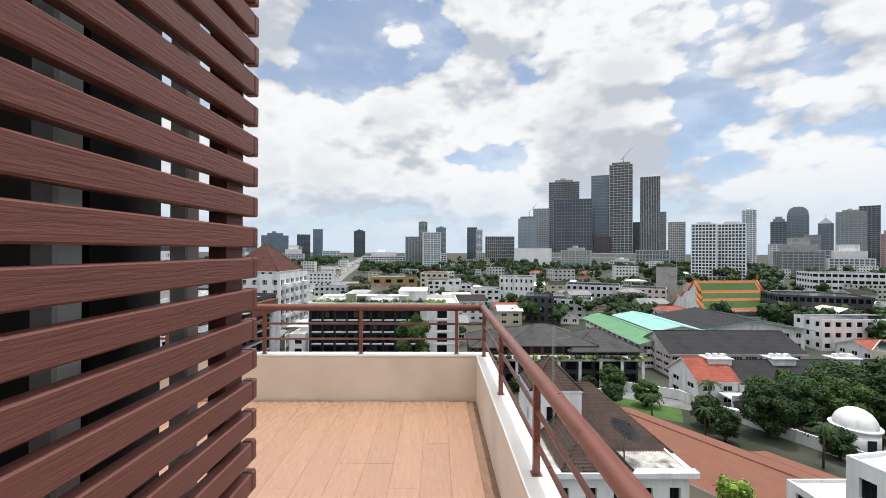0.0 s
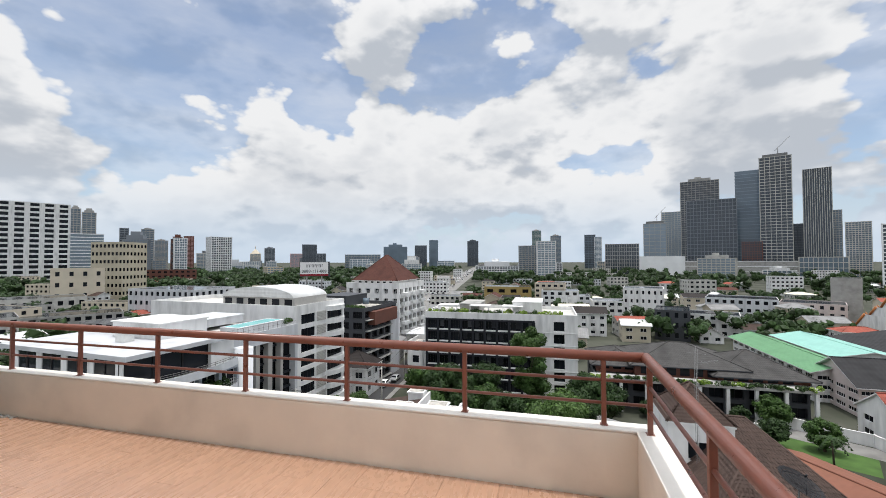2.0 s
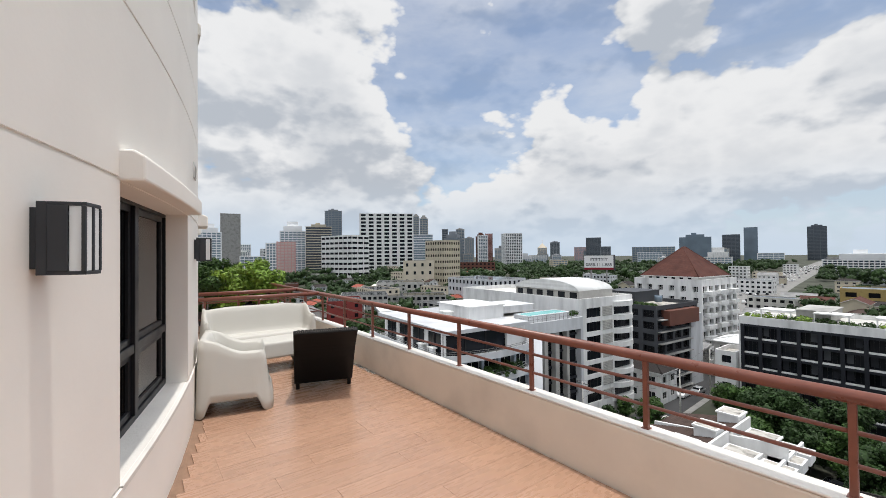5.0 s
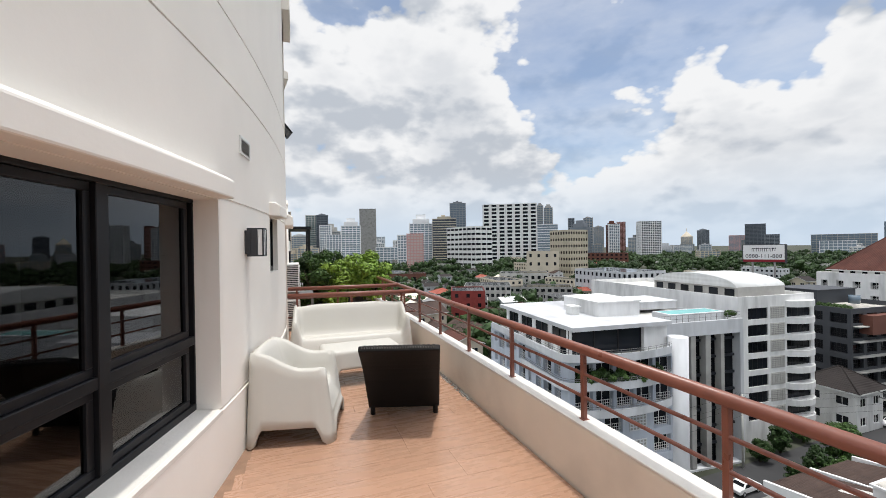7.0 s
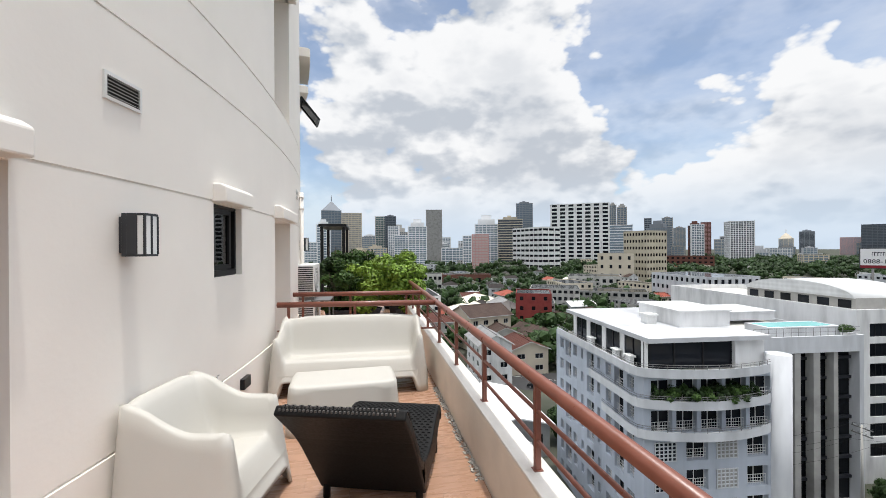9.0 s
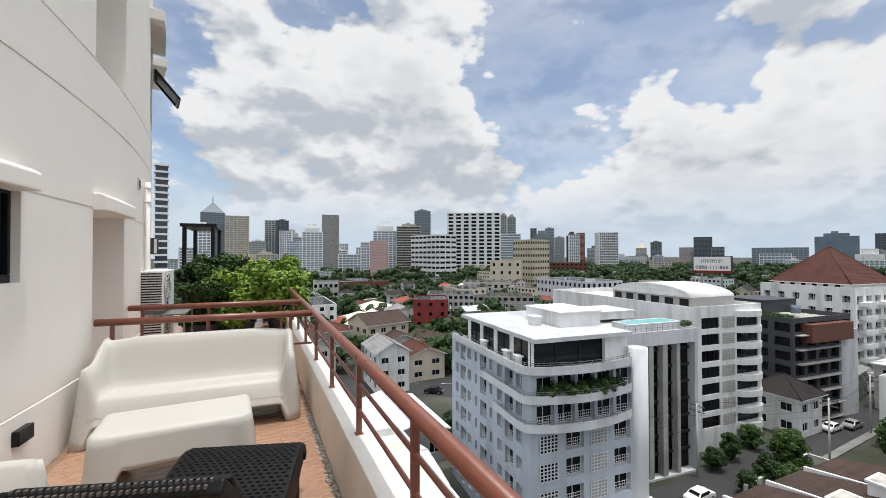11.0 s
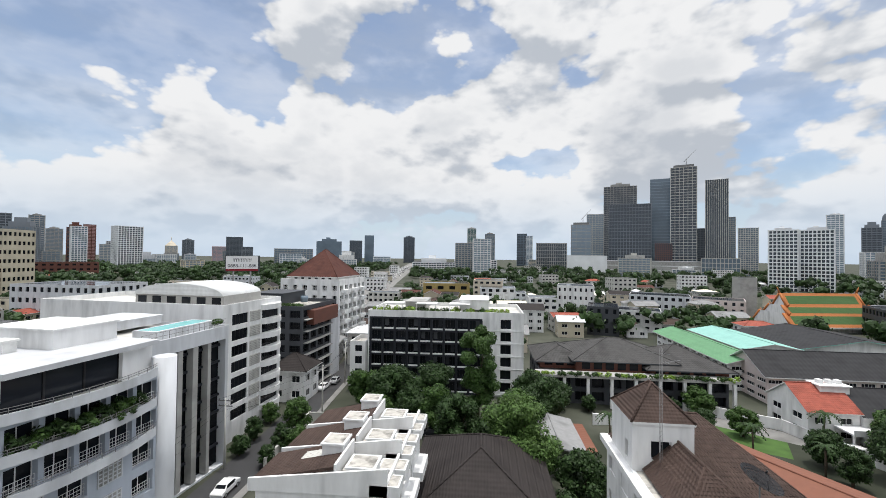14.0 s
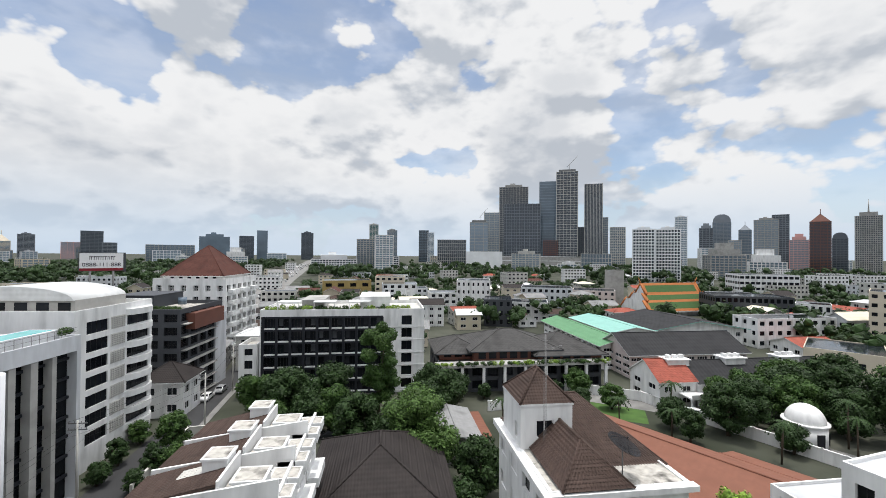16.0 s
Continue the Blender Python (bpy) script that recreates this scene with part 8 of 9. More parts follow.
building("block", "white terrace block with stepped floors", 273.2, 314.1, 283.1, 307.1, -12.9, "white", {"S": rect_grid(40.9, 17.6, 11, 4, 0.8, 0.45), "W": rect_grid(24.0, 17.6, 6, 4, 0.8, 0.45)}, yaw=-20.0, roof="old_deck", single=False)
building("block", "dark grey long terraced block", 159.4, 193.3, 180.0, 200.0, -18.1, "dark_grey", {"S": rect_grid(33.9, 12.4, 13, 3, 0.7, 0.5), "W": rect_grid(20.0, 12.4, 7, 3, 0.7, 0.5)}, yaw=-20.0, roof="old_deck", single=False)
building("block", "yellow-cream apartment block among lower houses", 159.8, 168.0, 111.1, 131.1, -9.6, "cream", {"S": rect_grid(8.2, 20.9, 3, 7, 0.5, 0.42), "W": rect_grid(20.0, 20.9, 7, 7, 0.5, 0.42)}, yaw=-54.9, roof="old_deck", single=False)
building("block", "white low row with blue eaves", 196.6, 209.7, 171.3, 185.3, -21.1, "white", {"S": rect_grid(13.1, 9.4, 5, 2, 0.5, 0.5), "W": rect_grid(14.0, 9.4, 5, 2, 0.5, 0.5)}, yaw=-49.8, roof="old_deck", single=False)
building("block", "pale pavilion block among lower houses", 118.7, 135.6, 95.6, 115.6, -24.1, "cream", {"S": rect_grid(16.9, 6.4, 5, 1, 0.4, 0.3), "W": rect_grid(20.0, 6.4, 5, 1, 0.4, 0.3)}, yaw=-51.9, roof="sheet_cream", single=False)
building("block", "low grey block among lower houses", -182.5, -125.0, 1022.1, 1052.1, -10.2, "concrete", {"S": rect_grid(57.6, 20.3, 8, 2, 0.7, 0.4), "E": rect_grid(30.0, 20.3, 4, 2, 0.7, 0.4)}, yaw=8.4, roof="old_deck", single=False)
building("block", "white pale block behind trees", -266.7, -229.3, 298.4, 328.4, -23.5, "white", {"S": rect_grid(37.4, 7.0, 6, 2, 0.4, 0.4), "E": rect_grid(30.0, 7.0, 4, 2, 0.4, 0.4)}, yaw=38.3, roof="old_deck", single=False)

# --- low houses filling the quarter ---
rng = random.Random(17)
KEEP_OUT = [(-62, 8, 25, 120), (8, 130, 20, 175), (-72, -45, 125, 156), (-90, -43, 60, 90), (118, 225, 185, 290), (-95, -75, -40, 900), (-60, 12, 0, 30)]
ROOFS = ("tile_rust", "sheet_grey", "tile_dark", "tile_brown", "sheet_grey", "tile_red", "pale_sheet", "sheet_cream")
WALLS = ("white", "cream", "grey_white", "pale_concrete", "concrete", "beige")


def free(x, y):
    return not any(a < x < b2 and c < y < d for a, b2, c, d in KEEP_OUT)


house_n = 0
for k in range(900):
    ang, dist = radians(rng.uniform(-98, 62)), 95 + 560 * rng.random() ** 1.5
    x, y = dist * math.sin(ang) - 3.5, dist * math.cos(ang) + 3.5
    if not free(x, y) or y < -60:
        continue
    w, d = rng.uniform(7, 15), rng.uniform(7, 12)
    KEEP_OUT.append((x - w * 0.75 - 4, x + w * 0.75 + 4, y - d * 0.75 - 4, y + d * 0.75 + 4))
    st = rng.choice((1, 2, 2, 2, 3))
    ev = G + 3.0 * st + 0.4
    if dist < 330 or house_n % 3 == 0:
        kind = rng.choice(("hip", "gable", "gable"))
        rf, wl = rng.choice(ROOFS), rng.choice(WALLS)
        house("house", "low town house with a " + {"tile_rust": "rust tile", "sheet_grey": "grey sheet", "tile_dark": "dark tile", "tile_brown": "brown tile", "tile_red": "red tile",
              "pale_sheet": "pale sheet", "sheet_cream": "cream sheet"}[rf] + " roof", x - w / 2, x + w / 2, y - d / 2, y + d / 2, ev, ev + rng.uniform(1.4, 2.6), wl, rf, yaw=rng.choice((0, 0, -4, 8, 90)),
              kind=kind, storeys=st, group="houses of the quarter", sides="SE" if x < 0 else "SW", over=0.6)
        house_n += 1
    if house_n > 190:
        break

# walk-up blocks between the houses, and small towers far behind
blk = 0
for k in range(700):
    ang, dist = radians(rng.uniform(-90, 58)), 170 + 620 * rng.random()
    x, y = dist * math.sin(ang) - 3.5, dist * math.cos(ang) + 3.5
    if not free(x, y) or blk >= 85 or y < 20:
        continue
    w, d, st = rng.uniform(14, 34), rng.uniform(10, 16), rng.choice((2, 3, 3, 4, 5))
    KEEP_OUT.append((x - w * 0.6 - 3, x + w * 0.6 + 3, y - d * 0.6 - 3, y + d * 0.6 + 3))
    h = 3.1 * st + 1.0
    if 95 < x < 165 and 150 < y < 215:
        st, h = 1, 4.1
    wl = rng.choice(("white", "white", "grey_white", "pale_concrete", "cream", "concrete"))
    building("walk_up_block", {"white": "white walk-up block with dark windows", "grey_white": "pale grey walk-up block with dark windows", "pale_concrete": "weathered concrete walk-up block of flats",
             "cream": "cream walk-up block with dark windows", "concrete": "grey concrete walk-up block of flats"}[wl], x - w / 2, x + w / 2, y - d / 2, y + d / 2, G + h, wl,
             {"S": rect_grid(w, h, int(w / 3.2), st, 0.55, 0.45), ("E" if x < 0 else "W"): rect_grid(d, h, int(d / 3.4), st, 0.4, 0.45)}, yaw=rng.choice((0, 0, -5, 9)), single=False,
             roof=rng.choice(("old_deck", "pale_concrete", "roof_white", "sheet_grey")), group="walk-up blocks")
    blk += 1
for k in range(70):
    dist = rng.uniform(650, 1700)
    wl = rng.choice(("white", "white", "pale_concrete", "grey_white", "concrete", "cream"))
    ww, hh = rng.uniform(18, 46), rng.uniform(14, 34 if k % 4 else 62)
    tower("tower", {"white": "small white block far off on the skyline", "pale_concrete": "small pale block far off on the skyline", "grey_white": "small pale grey block on the skyline",
          "concrete": "small grey block far off on the skyline", "cream": "small cream block far off on the skyline"}[wl], rng.uniform(-100, 58), dist, ww, ww * 0.7, G + hh, wl,
          rng.choice(("pale_glass", "pane_blue", "pale_glass")), max(3, int(hh / 3.4)), int(ww / 5), yaw=rng.uniform(-20, 20), crown=rng.choice(("flat", None, "flat", "step")))

# more pale high-rises behind the western skyline
for k in range(34):
    dist = rng.uniform(800, 1500)
    wl = rng.choice(("tower_white", "tower_white", "grey_white", "pale_concrete", "tower_grey"))
    ww, hh = rng.uniform(20, 40), rng.uniform(40, 82)
    tower("tower", {"tower_white": "white residential high-rise on the hazy skyline", "pale_concrete": "pale concrete high-rise on the skyline", "grey_white": "pale grey high-rise on the skyline",
          "tower_grey": "grey high-rise far off on the skyline"}[wl], rng.uniform(-93, -42), dist, ww, ww * 0.7, G + hh, wl,
          rng.choice(("pane_dark", "pane_blue", "pale_glass")), max(6, int(hh / 3.3)), int(ww / 4), yaw=rng.uniform(-25, 25), crown=rng.choice(("flat", None, "step")))

# houses by the expressway, seen past the railing
house("courtyard_house", "cream-roofed house by the expressway", -172, -150, 34, 50, -24, -20.5, "white", "sheet_cream", yaw=15, storeys=2, sides="SE")
house("courtyard_house", "cream-roofed house with wide eaves", -205, -180, 50, 64, -24, -20.5, "white", "sheet_cream", yaw=15, storeys=2, sides="SE")
house("courtyard_house", "brown-roofed beige house with balconies", -141, -128, 33, 48, -20, -17.0, "cream", "tile_brown", yaw=15, storeys=3, sides="SE", kind="gable")
house("courtyard_house", "low house with a plum-brown tile roof", -128, -113, 48, 60, -25, -22.0, "pale_concrete", "tile_brown", yaw=15, storeys=1, sides="SE", kind="gable")
house("workshop", "grey workshop with a pale sheet roof", -78, -62, 20, 31, -25.4, -23.9, "concrete", "pale_sheet", storeys=1, sides="SE", kind="gable")
house("workshop", "low workshop with a pale sheet roof", -60, -48, 12, 24, -25.4, -24.2, "concrete", "pale_sheet", storeys=1, sides="SE", kind="gable")
building("low_white_block", "low white block with flat roofs below the terrace", -52, -30, 10, 20, -19.5, "white", {"E": rect_grid(10, 11, 3, 3, 0.5, 0.5), "S": rect_grid(22, 11, 6, 3, 0.5, 0.5)}, roof="pale_concrete")
house("corner_house", "small white house with a brown hip roof by the lane", -50.5, -42.5, 89.5, 97.0, -23.6, -20.6, "white", "tile_dark", storeys=2, sides="SE")

# --- roads ---
strip("road", [(-39.3, -40), (-39.3, 30), (-40.0, 72), (-42.5, 110), (-43.5, 132), (-46, 170)], 6.0, G + 0.03, "asphalt", "narrow grey asphalt lane between the blocks", "road")
strip("pavement", [(-35.6, -40), (-35.6, 30), (-36.2, 72), (-38.7, 110)], 1.2, G + 0.14, "paving", "concrete pavement along the lane", "pavement")
strip("road", [(-140, -40), (-105, 28), (-96, 44), (-86, 60), (-76, 90), (-70, 125)], 15.0, G + 0.04, "asphalt", "wide asphalt road beside the expressway", "road")
strip("road", [(-84, 160), (-98, 300), (-125, 480), (-190, 950), (-300, 1700)], 36.0, G + 0.05, "paving", "wide pale highway running to the horizon", "road")
strip("road", [(20, 88), (40, 92), (58, 80), (70, 58), (80, 30)], 5.5, G + 0.03, "paving", "pale concrete lane between gardens", "road")
strip("lawn", [(-10, 70), (8, 84)], 12, G + 0.02, "lawn", "green lawn among the trees", "lawn")
strip("lawn", [(33, 88), (48, 80)], 9, G + 0.02, "lawn", "green garden lawn", "lawn")
strip("courtyard", [(8.5, 80), (15, 80)], 12, G + 0.05, "terracotta", "terracotta-paved courtyard", "courtyard")
for (x, y, ln) in ((-96, 47, 2.6), (-92, 50, 2.6), (-88, 52, 2.6), (-100, 40, 2.6), (-104, 36, 2.6), (-84, 60, 2.6)):
    bm = B()
    box(bm, -0.08, 0.08, -ln / 2, ln / 2, 0, 0.02, 0, pose(x, y, G + 0.05, 0, 0, -32))
    tagged(part("road_line", bm, "line"), "white line painted on the road", "road line", "road lines", kind="structure")


# garden walls
def garden_wall(pts, h=2.0, mat="white"):
    for a, b2 in zip(pts, pts[1:]):
        a, b2 = Vector(a), Vector(b2)
        ln = (b2 - a).length
        bm = B()
        box(bm, 0, ln, -0.1, 0.1, 0, h)
        box(bm, 0, ln, -0.16, 0.16, h, h + 0.12)
        for k in range(int(ln / 3) + 1):
            box(bm, k * 3 - 0.0, k * 3 + 0.3, -0.17, 0.17, 0, h + 0.2)
        tagged(part("garden_wall", bm, mat, None, at=pose(a.x, a.y, G, 0, 0, math.degrees(math.atan2((b2 - a).y, (b2 - a).x)))), "white rendered garden wall with piers", "wall", "garden walls")


garden_wall([(17, 86), (38, 89)])
garden_wall([(38, 96), (52, 88), (55, 79), (64, 60), (72, 40)])
garden_wall([(-36, 62), (-37.2, 80), (-24, 82)], 1.8, "pale_concrete")


# --- cars ---
def car(x, y, yaw, paint, label, z=G + 0.06):
    ob = root("car", x, y, z, yaw, label, "car", "cars in the lanes")
    bm = B()
    prof = [(-2.15, 0.35), (-2.2, 0.75), (-1.95, 0.95), (-1.45, 1.0), (-0.85, 1.45), (0.75, 1.47), (1.35, 1.05), (2.1, 0.88), (2.2, 0.55), (2.15, 0.35)]
    L_ = [bm.verts.new((-0.85 + (0.14 if z_ > 1.2 else 0), p, z_)) for p, z_ in prof]
    R_ = [bm.verts.new((0.85 - (0.14 if z_ > 1.2 else 0), p, z_)) for p, z_ in prof]
    bm.faces.new(L_), bm.faces.new(R_[::-1])
    for k in range(len(prof)):
        j = (k + 1) % len(prof)
        bm.faces.new((L_[k], R_[k], R_[j], L_[j]))
    bevel(part("body", bm, paint, ob), 0.06, 2, 20)
    bm = B()
    poly(bm, [(-0.70, -1.40, 1.03), (0.70, -1.40, 1.03), (0.62, -0.93, 1.42), (-0.62, -0.93, 1.42)])
    poly(bm, [(-0.72, 1.32, 1.10), (0.72, 1.32, 1.10), (0.62, 0.82, 1.45), (-0.62, 0.82, 1.45)])
    for sx in (-1, 1):
        poly(bm, [(sx * 0.86, -1.25, 1.02), (sx * 0.86, 1.2, 1.04), (sx * 0.735, 0.72, 1.41), (sx * 0.735, -0.82, 1.40)])
    part("glazing", bm, "pane", ob)
    for sx in (-1, 1):
        for py in (-1.35, 1.35):
            bm = B()
            tube(bm, (sx * 0.72, py, 0.32), (sx * 0.88, py, 0.32), 0.32, 16)
            w = part("wheel", bm, "rubber", ob)
            bm = B()
            tube(bm, (sx * 0.881, py, 0.32), (sx * 0.89, py, 0.32), 0.19, 12)
            part("rim", bm, "car_silver", w)
        bm = B()
        box(bm, sx * 0.55 - 0.18, sx * 0.55 + 0.18, 2.12, 2.2, 0.62, 0.78)
        part("headlight", bm, "opal", ob)
    return ob


for x, y, yaw, p, lb in ((-38.4, 56.5, 2, "car_white", "white pick-up car parked in the lane"), (-12.7, 77.0, 85, "car_dark", "dark car parked under trees"), (57.6, 78.8, 20, "car_white", "white car in a driveway"),
                         (-91, 41.5, -35, "car_dark", "dark car on the wide road"), (-80, 58.0, -25, "car_white", "white car on the wide road"), (-42.0, 99, 0, "car_white", "white car in the lane"),
                         (-41, 104, 0, "car_silver", "silver car in the lane"), (67, 57, 25, "car_silver", "silver car by a garden wall"), (-100, 33, -38, "car_silver", "silver car on the wide road")):
    car(x, y, yaw, p, lb)
r = random.Random(31)
bm = B()
for k in range(260):
    f = r.random()
    y = 250 + 900 * f
    x = (-95 - (y - 250) * 0.145) + r.uniform(-15, 15)
    mm = pose(x, y, G + 0.1, 0, 0, 8)
    c = r.choice((0, 0, 1, 2))
    box(bm, -0.9, 0.9, -2.2, 2.2, 0.3, 0.95, c, mm)
    box(bm, -0.75, 0.75, -1.2, 1.0, 0.95, 1.5, c, mm)
tagged(part("highway_traffic", bm, ["car_white", "car_dark", "car_silver"]), "many small cars on the distant highway", "cars", kind="stuff")


# --- power poles and cables ---
def power_pole(x, y, h=10.5):
    ob = root("power_pole", x, y, G, 0, "concrete power pole with cross-arms", "pole", "power poles")
    bm = B()
    tube(bm, (0, 0, 0), (0, 0, h), 0.17, 8, r2=0.11)
    part("shaft", bm, "pale_concrete", ob)
    for z in (h - 0.4, h - 1.2):
        bm = B()
        box(bm, -1.1, 1.1, -0.06, 0.06, z, z + 0.12)
        part("cross_arm", bm, "steel", ob)
        for q in (-1.0, -0.4, 0.4, 1.0):
            bm = B()
            tube(bm, (q, 0, z + 0.12), (q, 0, z + 0.32), 0.04, 6)
            part("insulator", bm, "dark_grey", ob)
    return ob


pp = [(-40.9, 46), (-42.3, 62), (-35.4, 82), (-38.5, 104), (-40.5, 128)]
for p in pp:
    power_pole(*p)
bm = B()
for (a, b2) in zip(pp, pp[1:]):
    for q in (-1, 1):
        for z in (10.4, 8.4):
            prev = None
            for k in range(9):
                f = k / 8
                cur = Vector((a[0] + q + (b2[0] - a[0]) * f, a[1] + (b2[1] - a[1]) * f, G + z - 1.6 * f * (1 - f)))
                if prev:
                    tube(bm, prev, cur, 0.014, 4)
                prev = cur
tagged(part("power_cables", bm, "rubber"), "sagging black power cables along the lane", "cables", kind="stuff")


# --- billboard ---
def billboard():
    ob = root("billboard", -128.5, 203.5, G, 31, "white roadside billboard with dark lettering and a telephone number", "billboard")
    w, z0, z1 = 15.5, 23.0, 31.2
    for x in (-4, 4):
        bm = B()
        tube(bm, (x, 0.6, 0), (x, 0.6, z0 + 6), 0.4, 8)
        part("leg", bm, "steel", ob)
    bm = B()
    box(bm, -w / 2, w / 2, 0, 0.5, z0, z1)
    box(bm, w / 2, w / 2 + 0.6, 0, 5.0, z0 - 0.5, z1)
    part("board", bm, "dark_grey", ob)
    bm = B()
    box(bm, -w / 2 + 0.3, w / 2 - 0.3, -0.06, 0.0, z0 + 1.3, z1 - 0.3)
    part("face", bm, "sign_white", ob)
    bm = B()
    box(bm, -w / 2 + 0.3, w / 2 - 0.3, -0.07, 0.0, z0 + 0.2, z0 + 1.3)
    part("red_band", bm, "sign_red", ob)
    bm = B()
    rr = random.Random(1)
    x = -4.2
    while x < 4.0:
        ww = rr.uniform(0.35, 0.75)
        box(bm, x, x + ww * 0.35, -0.10, -0.06, z0 + 5.0, z0 + 6.6)
        box(bm, x, x + ww, -0.10, -0.06, z0 + 6.2, z0 + 6.6)
        x += ww + 0.2
    part("lettering", bm, "sign_ink", ob)
    cu = bpy.data.curves.new("number", "FONT")
    cu.body, cu.size, cu.extrude, cu.align_x = "0888-111-888", 2.35, 0.03, "CENTER"
    tx = bpy.data.objects.new("number", cu)
    scene.collection.objects.link(tx)
    dg = bpy.context.evaluated_depsgraph_get()
    me = bpy.data.meshes.new_from_object(tx.evaluated_get(dg))
    bpy.data.objects.remove(tx)
    me.materials.clear()
    me.materials.append(M["sign_ink"])
    part("number", me, None, ob, at=Matrix.Translation((0, -0.09, z0 + 2.1)) @ pose(0, 0, 0, 90))


billboard()

# --- trees ---
for k, (x, y, rad, h, mat, n, s, lb) in enumerate((
        (-5.0, 82.5, 4.3, 19.2, "leaf", 17000, 0.24, "tall narrow green tree before the condominium"),
        (0.7, 61.0, 5.9, 13.6, "leaf_mid", 19000, 0.22, "broad round green tree"),
        (-22.5, 86, 5.2, 10.0, "leaf_dark", 6000, 0.34, "dark green spreading tree"), (-14, 87, 5.0, 10.4, "leaf_dark", 6000, 0.34, "dark green spreading tree"),
        (-28.5, 88, 4.2, 8.5, "leaf", 4000, 0.34, ""), (8.6, 87, 4.6, 8.6, "leaf_dark", 5000, 0.34, "dark green spreading tree"), (8.6, 57, 3.6, 8.2, "leaf_dark", 5000, 0.28, "small dark garden tree"),
        (-8, 72, 4.2, 9.5, "leaf_dark", 4500, 0.3, ""), (5, 50, 2.8, 6.5, "leaf_dark", 2600, 0.26, ""),
        (60.5, 76, 3.8, 8.5, "leaf", 5000, 0.34, ""), (75.5, 74, 5.2, 11.5, "leaf_dark", 6000, 0.36, ""), (82, 61, 5.2, 12.5, "leaf_dark", 6000, 0.36, ""),
        (68, 78, 4.5, 9.5, "leaf", 4500, 0.34, ""), (84, 72, 5.5, 12, "leaf_dark", 5000, 0.38, ""), (90, 80, 5.5, 12, "leaf_dark", 5000, 0.4, ""), (97, 70, 6, 13, "leaf", 5000, 0.4, ""),
        (43, 84, 2.6, 5.5, "leaf", 2400, 0.28, "small leafy garden tree by a wall"), (36, 84, 2.4, 4.8, "leaf_dark", 2200, 0.28, "small leafy garden tree by a wall"), (49, 74, 2.6, 6.0, "leaf_dark", 2600, 0.28, "small leafy garden tree by a wall"),
        (30, 82, 2.6, 5.0, "leaf", 2200, 0.28, "small leafy garden tree by a wall"), (24.5, 34, 2.2, 13.4, "leaf_light", 2600, 0.2, "light green tree beside the villa"), (-37.0, 74.8, 2.6, 6.5, "leaf", 2600, 0.26, ""),
        (-23.5, 78.5, 3.4, 6.4, "leaf", 3200, 0.28, ""), (-33.5, 68, 2.0, 4.5, "leaf", 1800, 0.24, ""), (-42.5, 66, 1.6, 3.2, "leaf_dark", 1400, 0.22, ""), (-66, 35, 2.6, 6, "leaf_dark", 2200, 0.28, ""), (-43.4, 47.5, 1.5, 3.4, "leaf", 1500, 0.22, "small tree beside the lane"), (-43.2, 71.5, 1.7, 4.2, "leaf_dark", 1600, 0.22, "small tree beside the lane"),
        (-36.4, 63.5, 1.5, 3.4, "leaf_dark", 1500, 0.22, "small tree beside the lane"), (-36.6, 68.2, 1.9, 4.6, "leaf_dark", 1800, 0.22, "small tree beside the lane"), (-44.0, 78.5, 1.8, 4.0, "leaf", 1700, 0.22, "small tree beside the lane"),
        (6, 92, 4.0, 8.5, "leaf_dark", 4200, 0.3, ""), (40, 94, 3.2, 6.0, "leaf", 3000, 0.3, ""), (12, 93, 1.8, 4.6, "leaf", 1800, 0.3, ""), (18, 93, 1.6, 3.6, "leaf_dark", 1600, 0.3, ""), (34, 92, 1.7, 4.0, "leaf_dark", 1700, 0.3, ""),
        (57, 70, 4.2, 9.5, "leaf_dark", 5000, 0.3, ""), (63.5, 72.5, 4.2, 9.5, "leaf_dark", 5000, 0.3, ""), (71.5, 71, 4.4, 10, "leaf", 5000, 0.3, ""),
        (77, 66, 4.2, 9.5, "leaf_dark", 4500, 0.3, ""), (79, 80, 5, 11, "leaf", 5000, 0.32, ""), (62, 62.5, 2.4, 5.0, "leaf_dark", 2400, 0.24, "low garden tree beside a wall"),
        (-3, 70, 3.8, 8.5, "leaf_dark", 4200, 0.28, ""), (-17, 79, 3.6, 8.0, "leaf_dark", 4200, 0.28, ""), (3, 78, 4.0, 9.0, "leaf_dark", 4200, 0.28, ""), 
        (-12, 78, 3.8, 9.0, "leaf", 4200, 0.28, ""), (48, 68, 2.2, 6.0, "leaf_dark", 2600, 0.22, "low garden tree beside a wall"))):
    tree("tree", x, y, rad, h, 300 + k, mat, int(n * (1.15 if n > 10000 else 1.7)), s * (0.92 if n > 10000 else 0.76), label=lb)


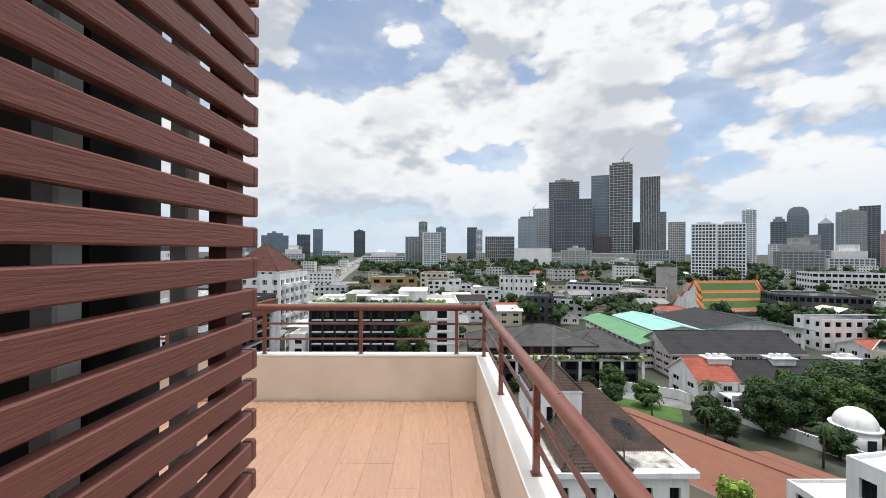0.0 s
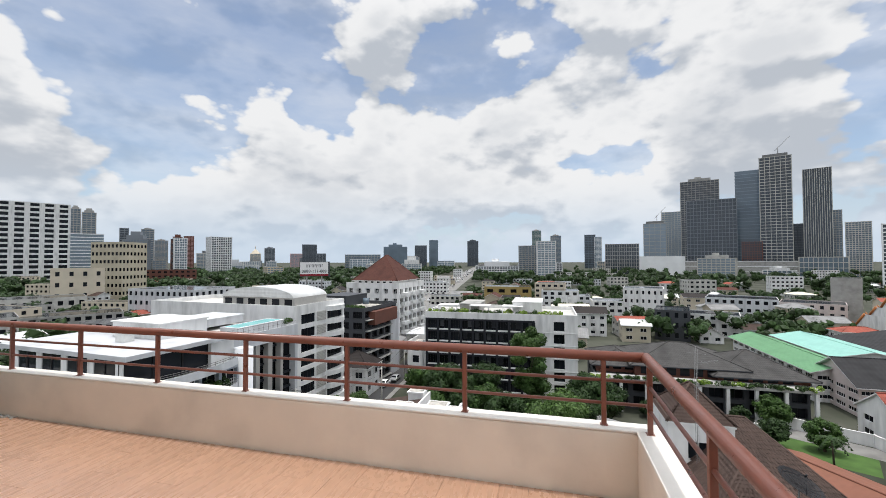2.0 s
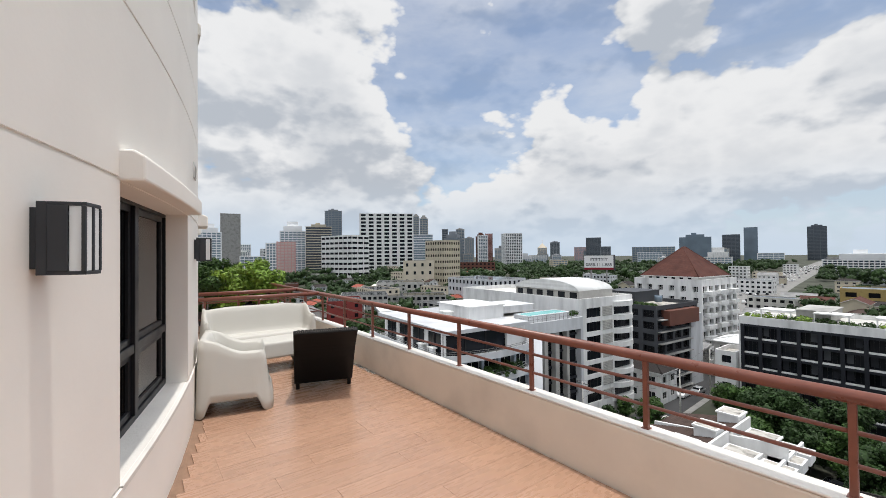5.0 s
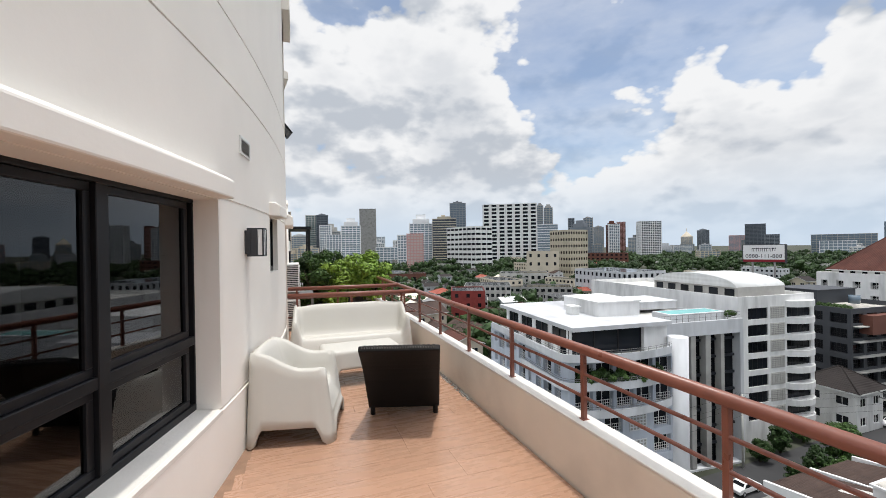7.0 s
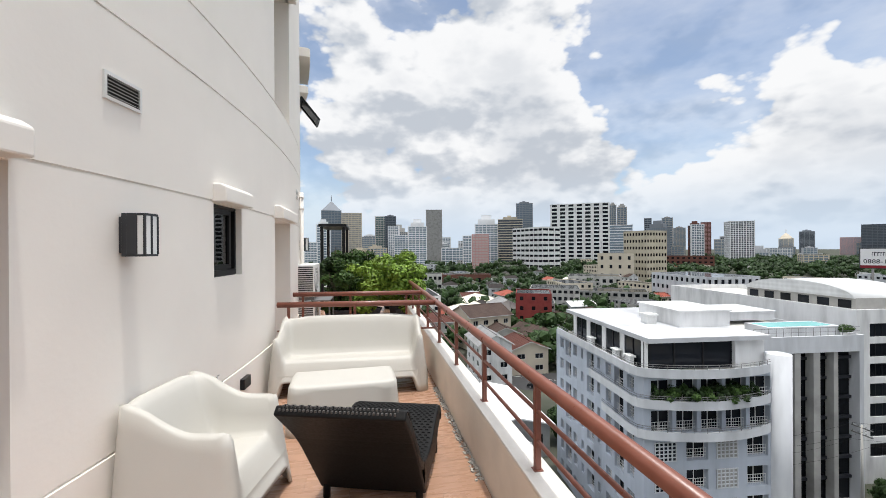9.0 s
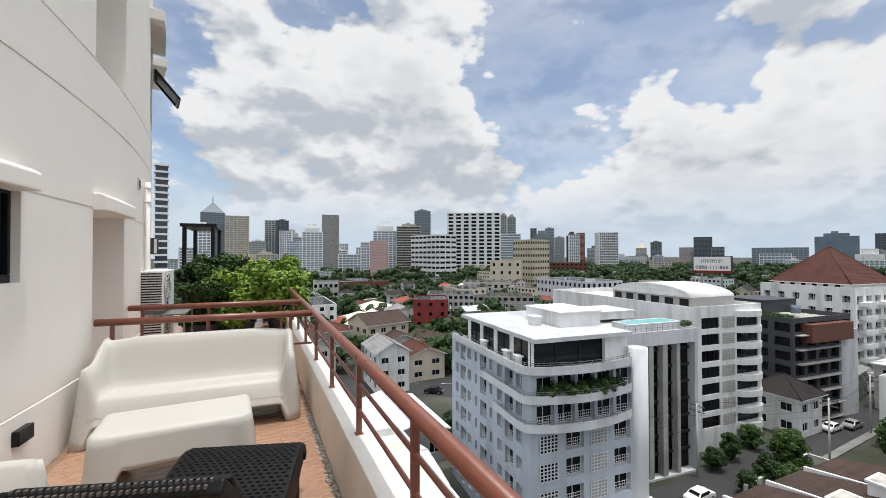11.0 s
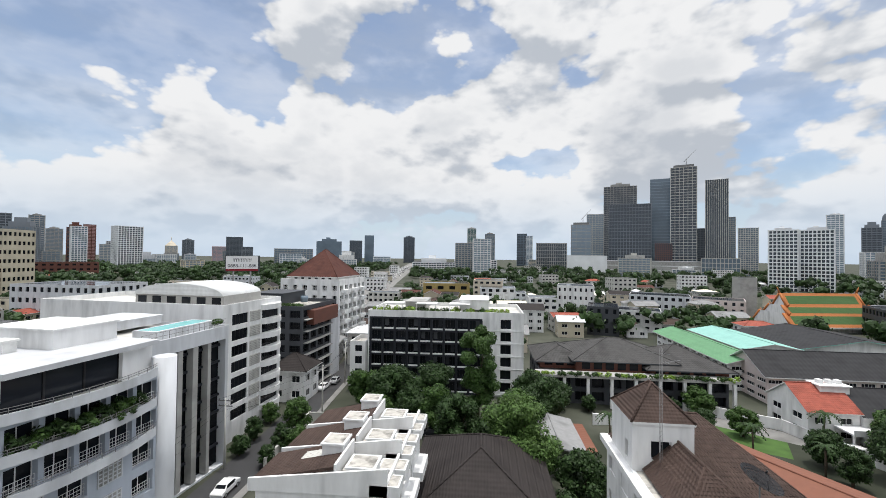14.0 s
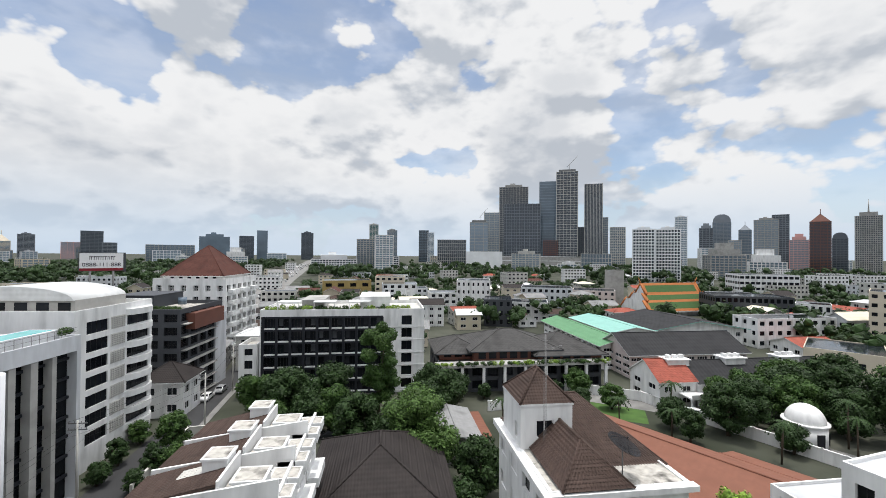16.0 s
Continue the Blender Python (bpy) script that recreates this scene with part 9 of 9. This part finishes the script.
def palm(x, y, h, seed):
    r2 = random.Random(seed)
    ob = root("palm", x, y, G, r2.random() * 360, "slender palm with arching fronds", "palm")
    bm = B()
    tube(bm, (0, 0, 0), (0.2, 0, h), 0.16, 8, r2=0.11)
    part("trunk", bm, "bark", ob)
    for k in range(14):
        bm = B()
        a, lift = 2 * math.pi * k / 14 + r2.uniform(-0.2, 0.2), r2.uniform(0.1, 0.9)
        prev = None
        for i in range(9):
            f = i / 8
            q = Vector((0.2 + 2.4 * f * math.cos(a), 2.4 * f * math.sin(a), h + lift * 1.6 * f - 2.2 * f * f))
            if prev is not None:
                side = Vector((-math.sin(a), math.cos(a), 0)) * 0.45 * (1 - 0.6 * f)
                for s in (-1, 1):
                    poly(bm, [prev, q, q.lerp(prev, 0.5) + side * s + Vector((0, 0, -0.22))])
            prev = q
        part("frond", bm, "leaf_dark", ob)


for k, (x, y, h) in enumerate(((54.4, 81.5, 6.0), (63, 77.5, 7.5), (73, 63, 8.0), (71.5, 60.5, 6.0), (41, 78, 4.5), (46, 70, 5), (57, 60, 6.5), (18.5, 80, 4.5))):
    palm(x, y, h, 500 + k)


def far_woods():
    """The green belt of the park and the tree-lined streets, all as one mass of leaf clumps."""
    r3 = np.random.RandomState(12)
    blobs = []
    for k in range(5200):
        if k < 2700:
            a, dist = r3.uniform(-62, 62), 130 + 900 * r3.rand() ** 1.3
        elif k < 4300:
            a, dist = r3.uniform(-60, -2), r3.uniform(480, 1250)
        else:
            a, dist = r3.uniform(-100, -58), 110 + 500 * r3.rand()
        a = math.radians(a)
        x, y = dist * math.sin(a) - 3.5, dist * math.cos(a) + 3.5
        if any(p < x < q and s < y < t for p, q, s, t in KEEP_OUT[:7]) or abs(x + 95 + (y - 250) * 0.145) < 34 and y > 150:
            continue
        rad = r3.uniform(2.5, 5.5) * (1.0 if dist < 450 else 1.5)
        h = rad * r3.uniform(1.1, 2.0)
        for j in range(4):
            blobs.append((x + r3.uniform(-1, 1) * rad * 0.7, y + r3.uniform(-1, 1) * rad * 0.7, G + h * r3.uniform(0.6, 1.0), rad * r3.uniform(0.45, 0.75)))
    me = leaf_cloud("far_trees", blobs, 430000, 0.75, "leaf_dark", 13, 0.2, core=0.66)
    tagged(part("far_trees", me, None), "belt of green trees between the distant buildings", "trees", kind="stuff")


far_woods()
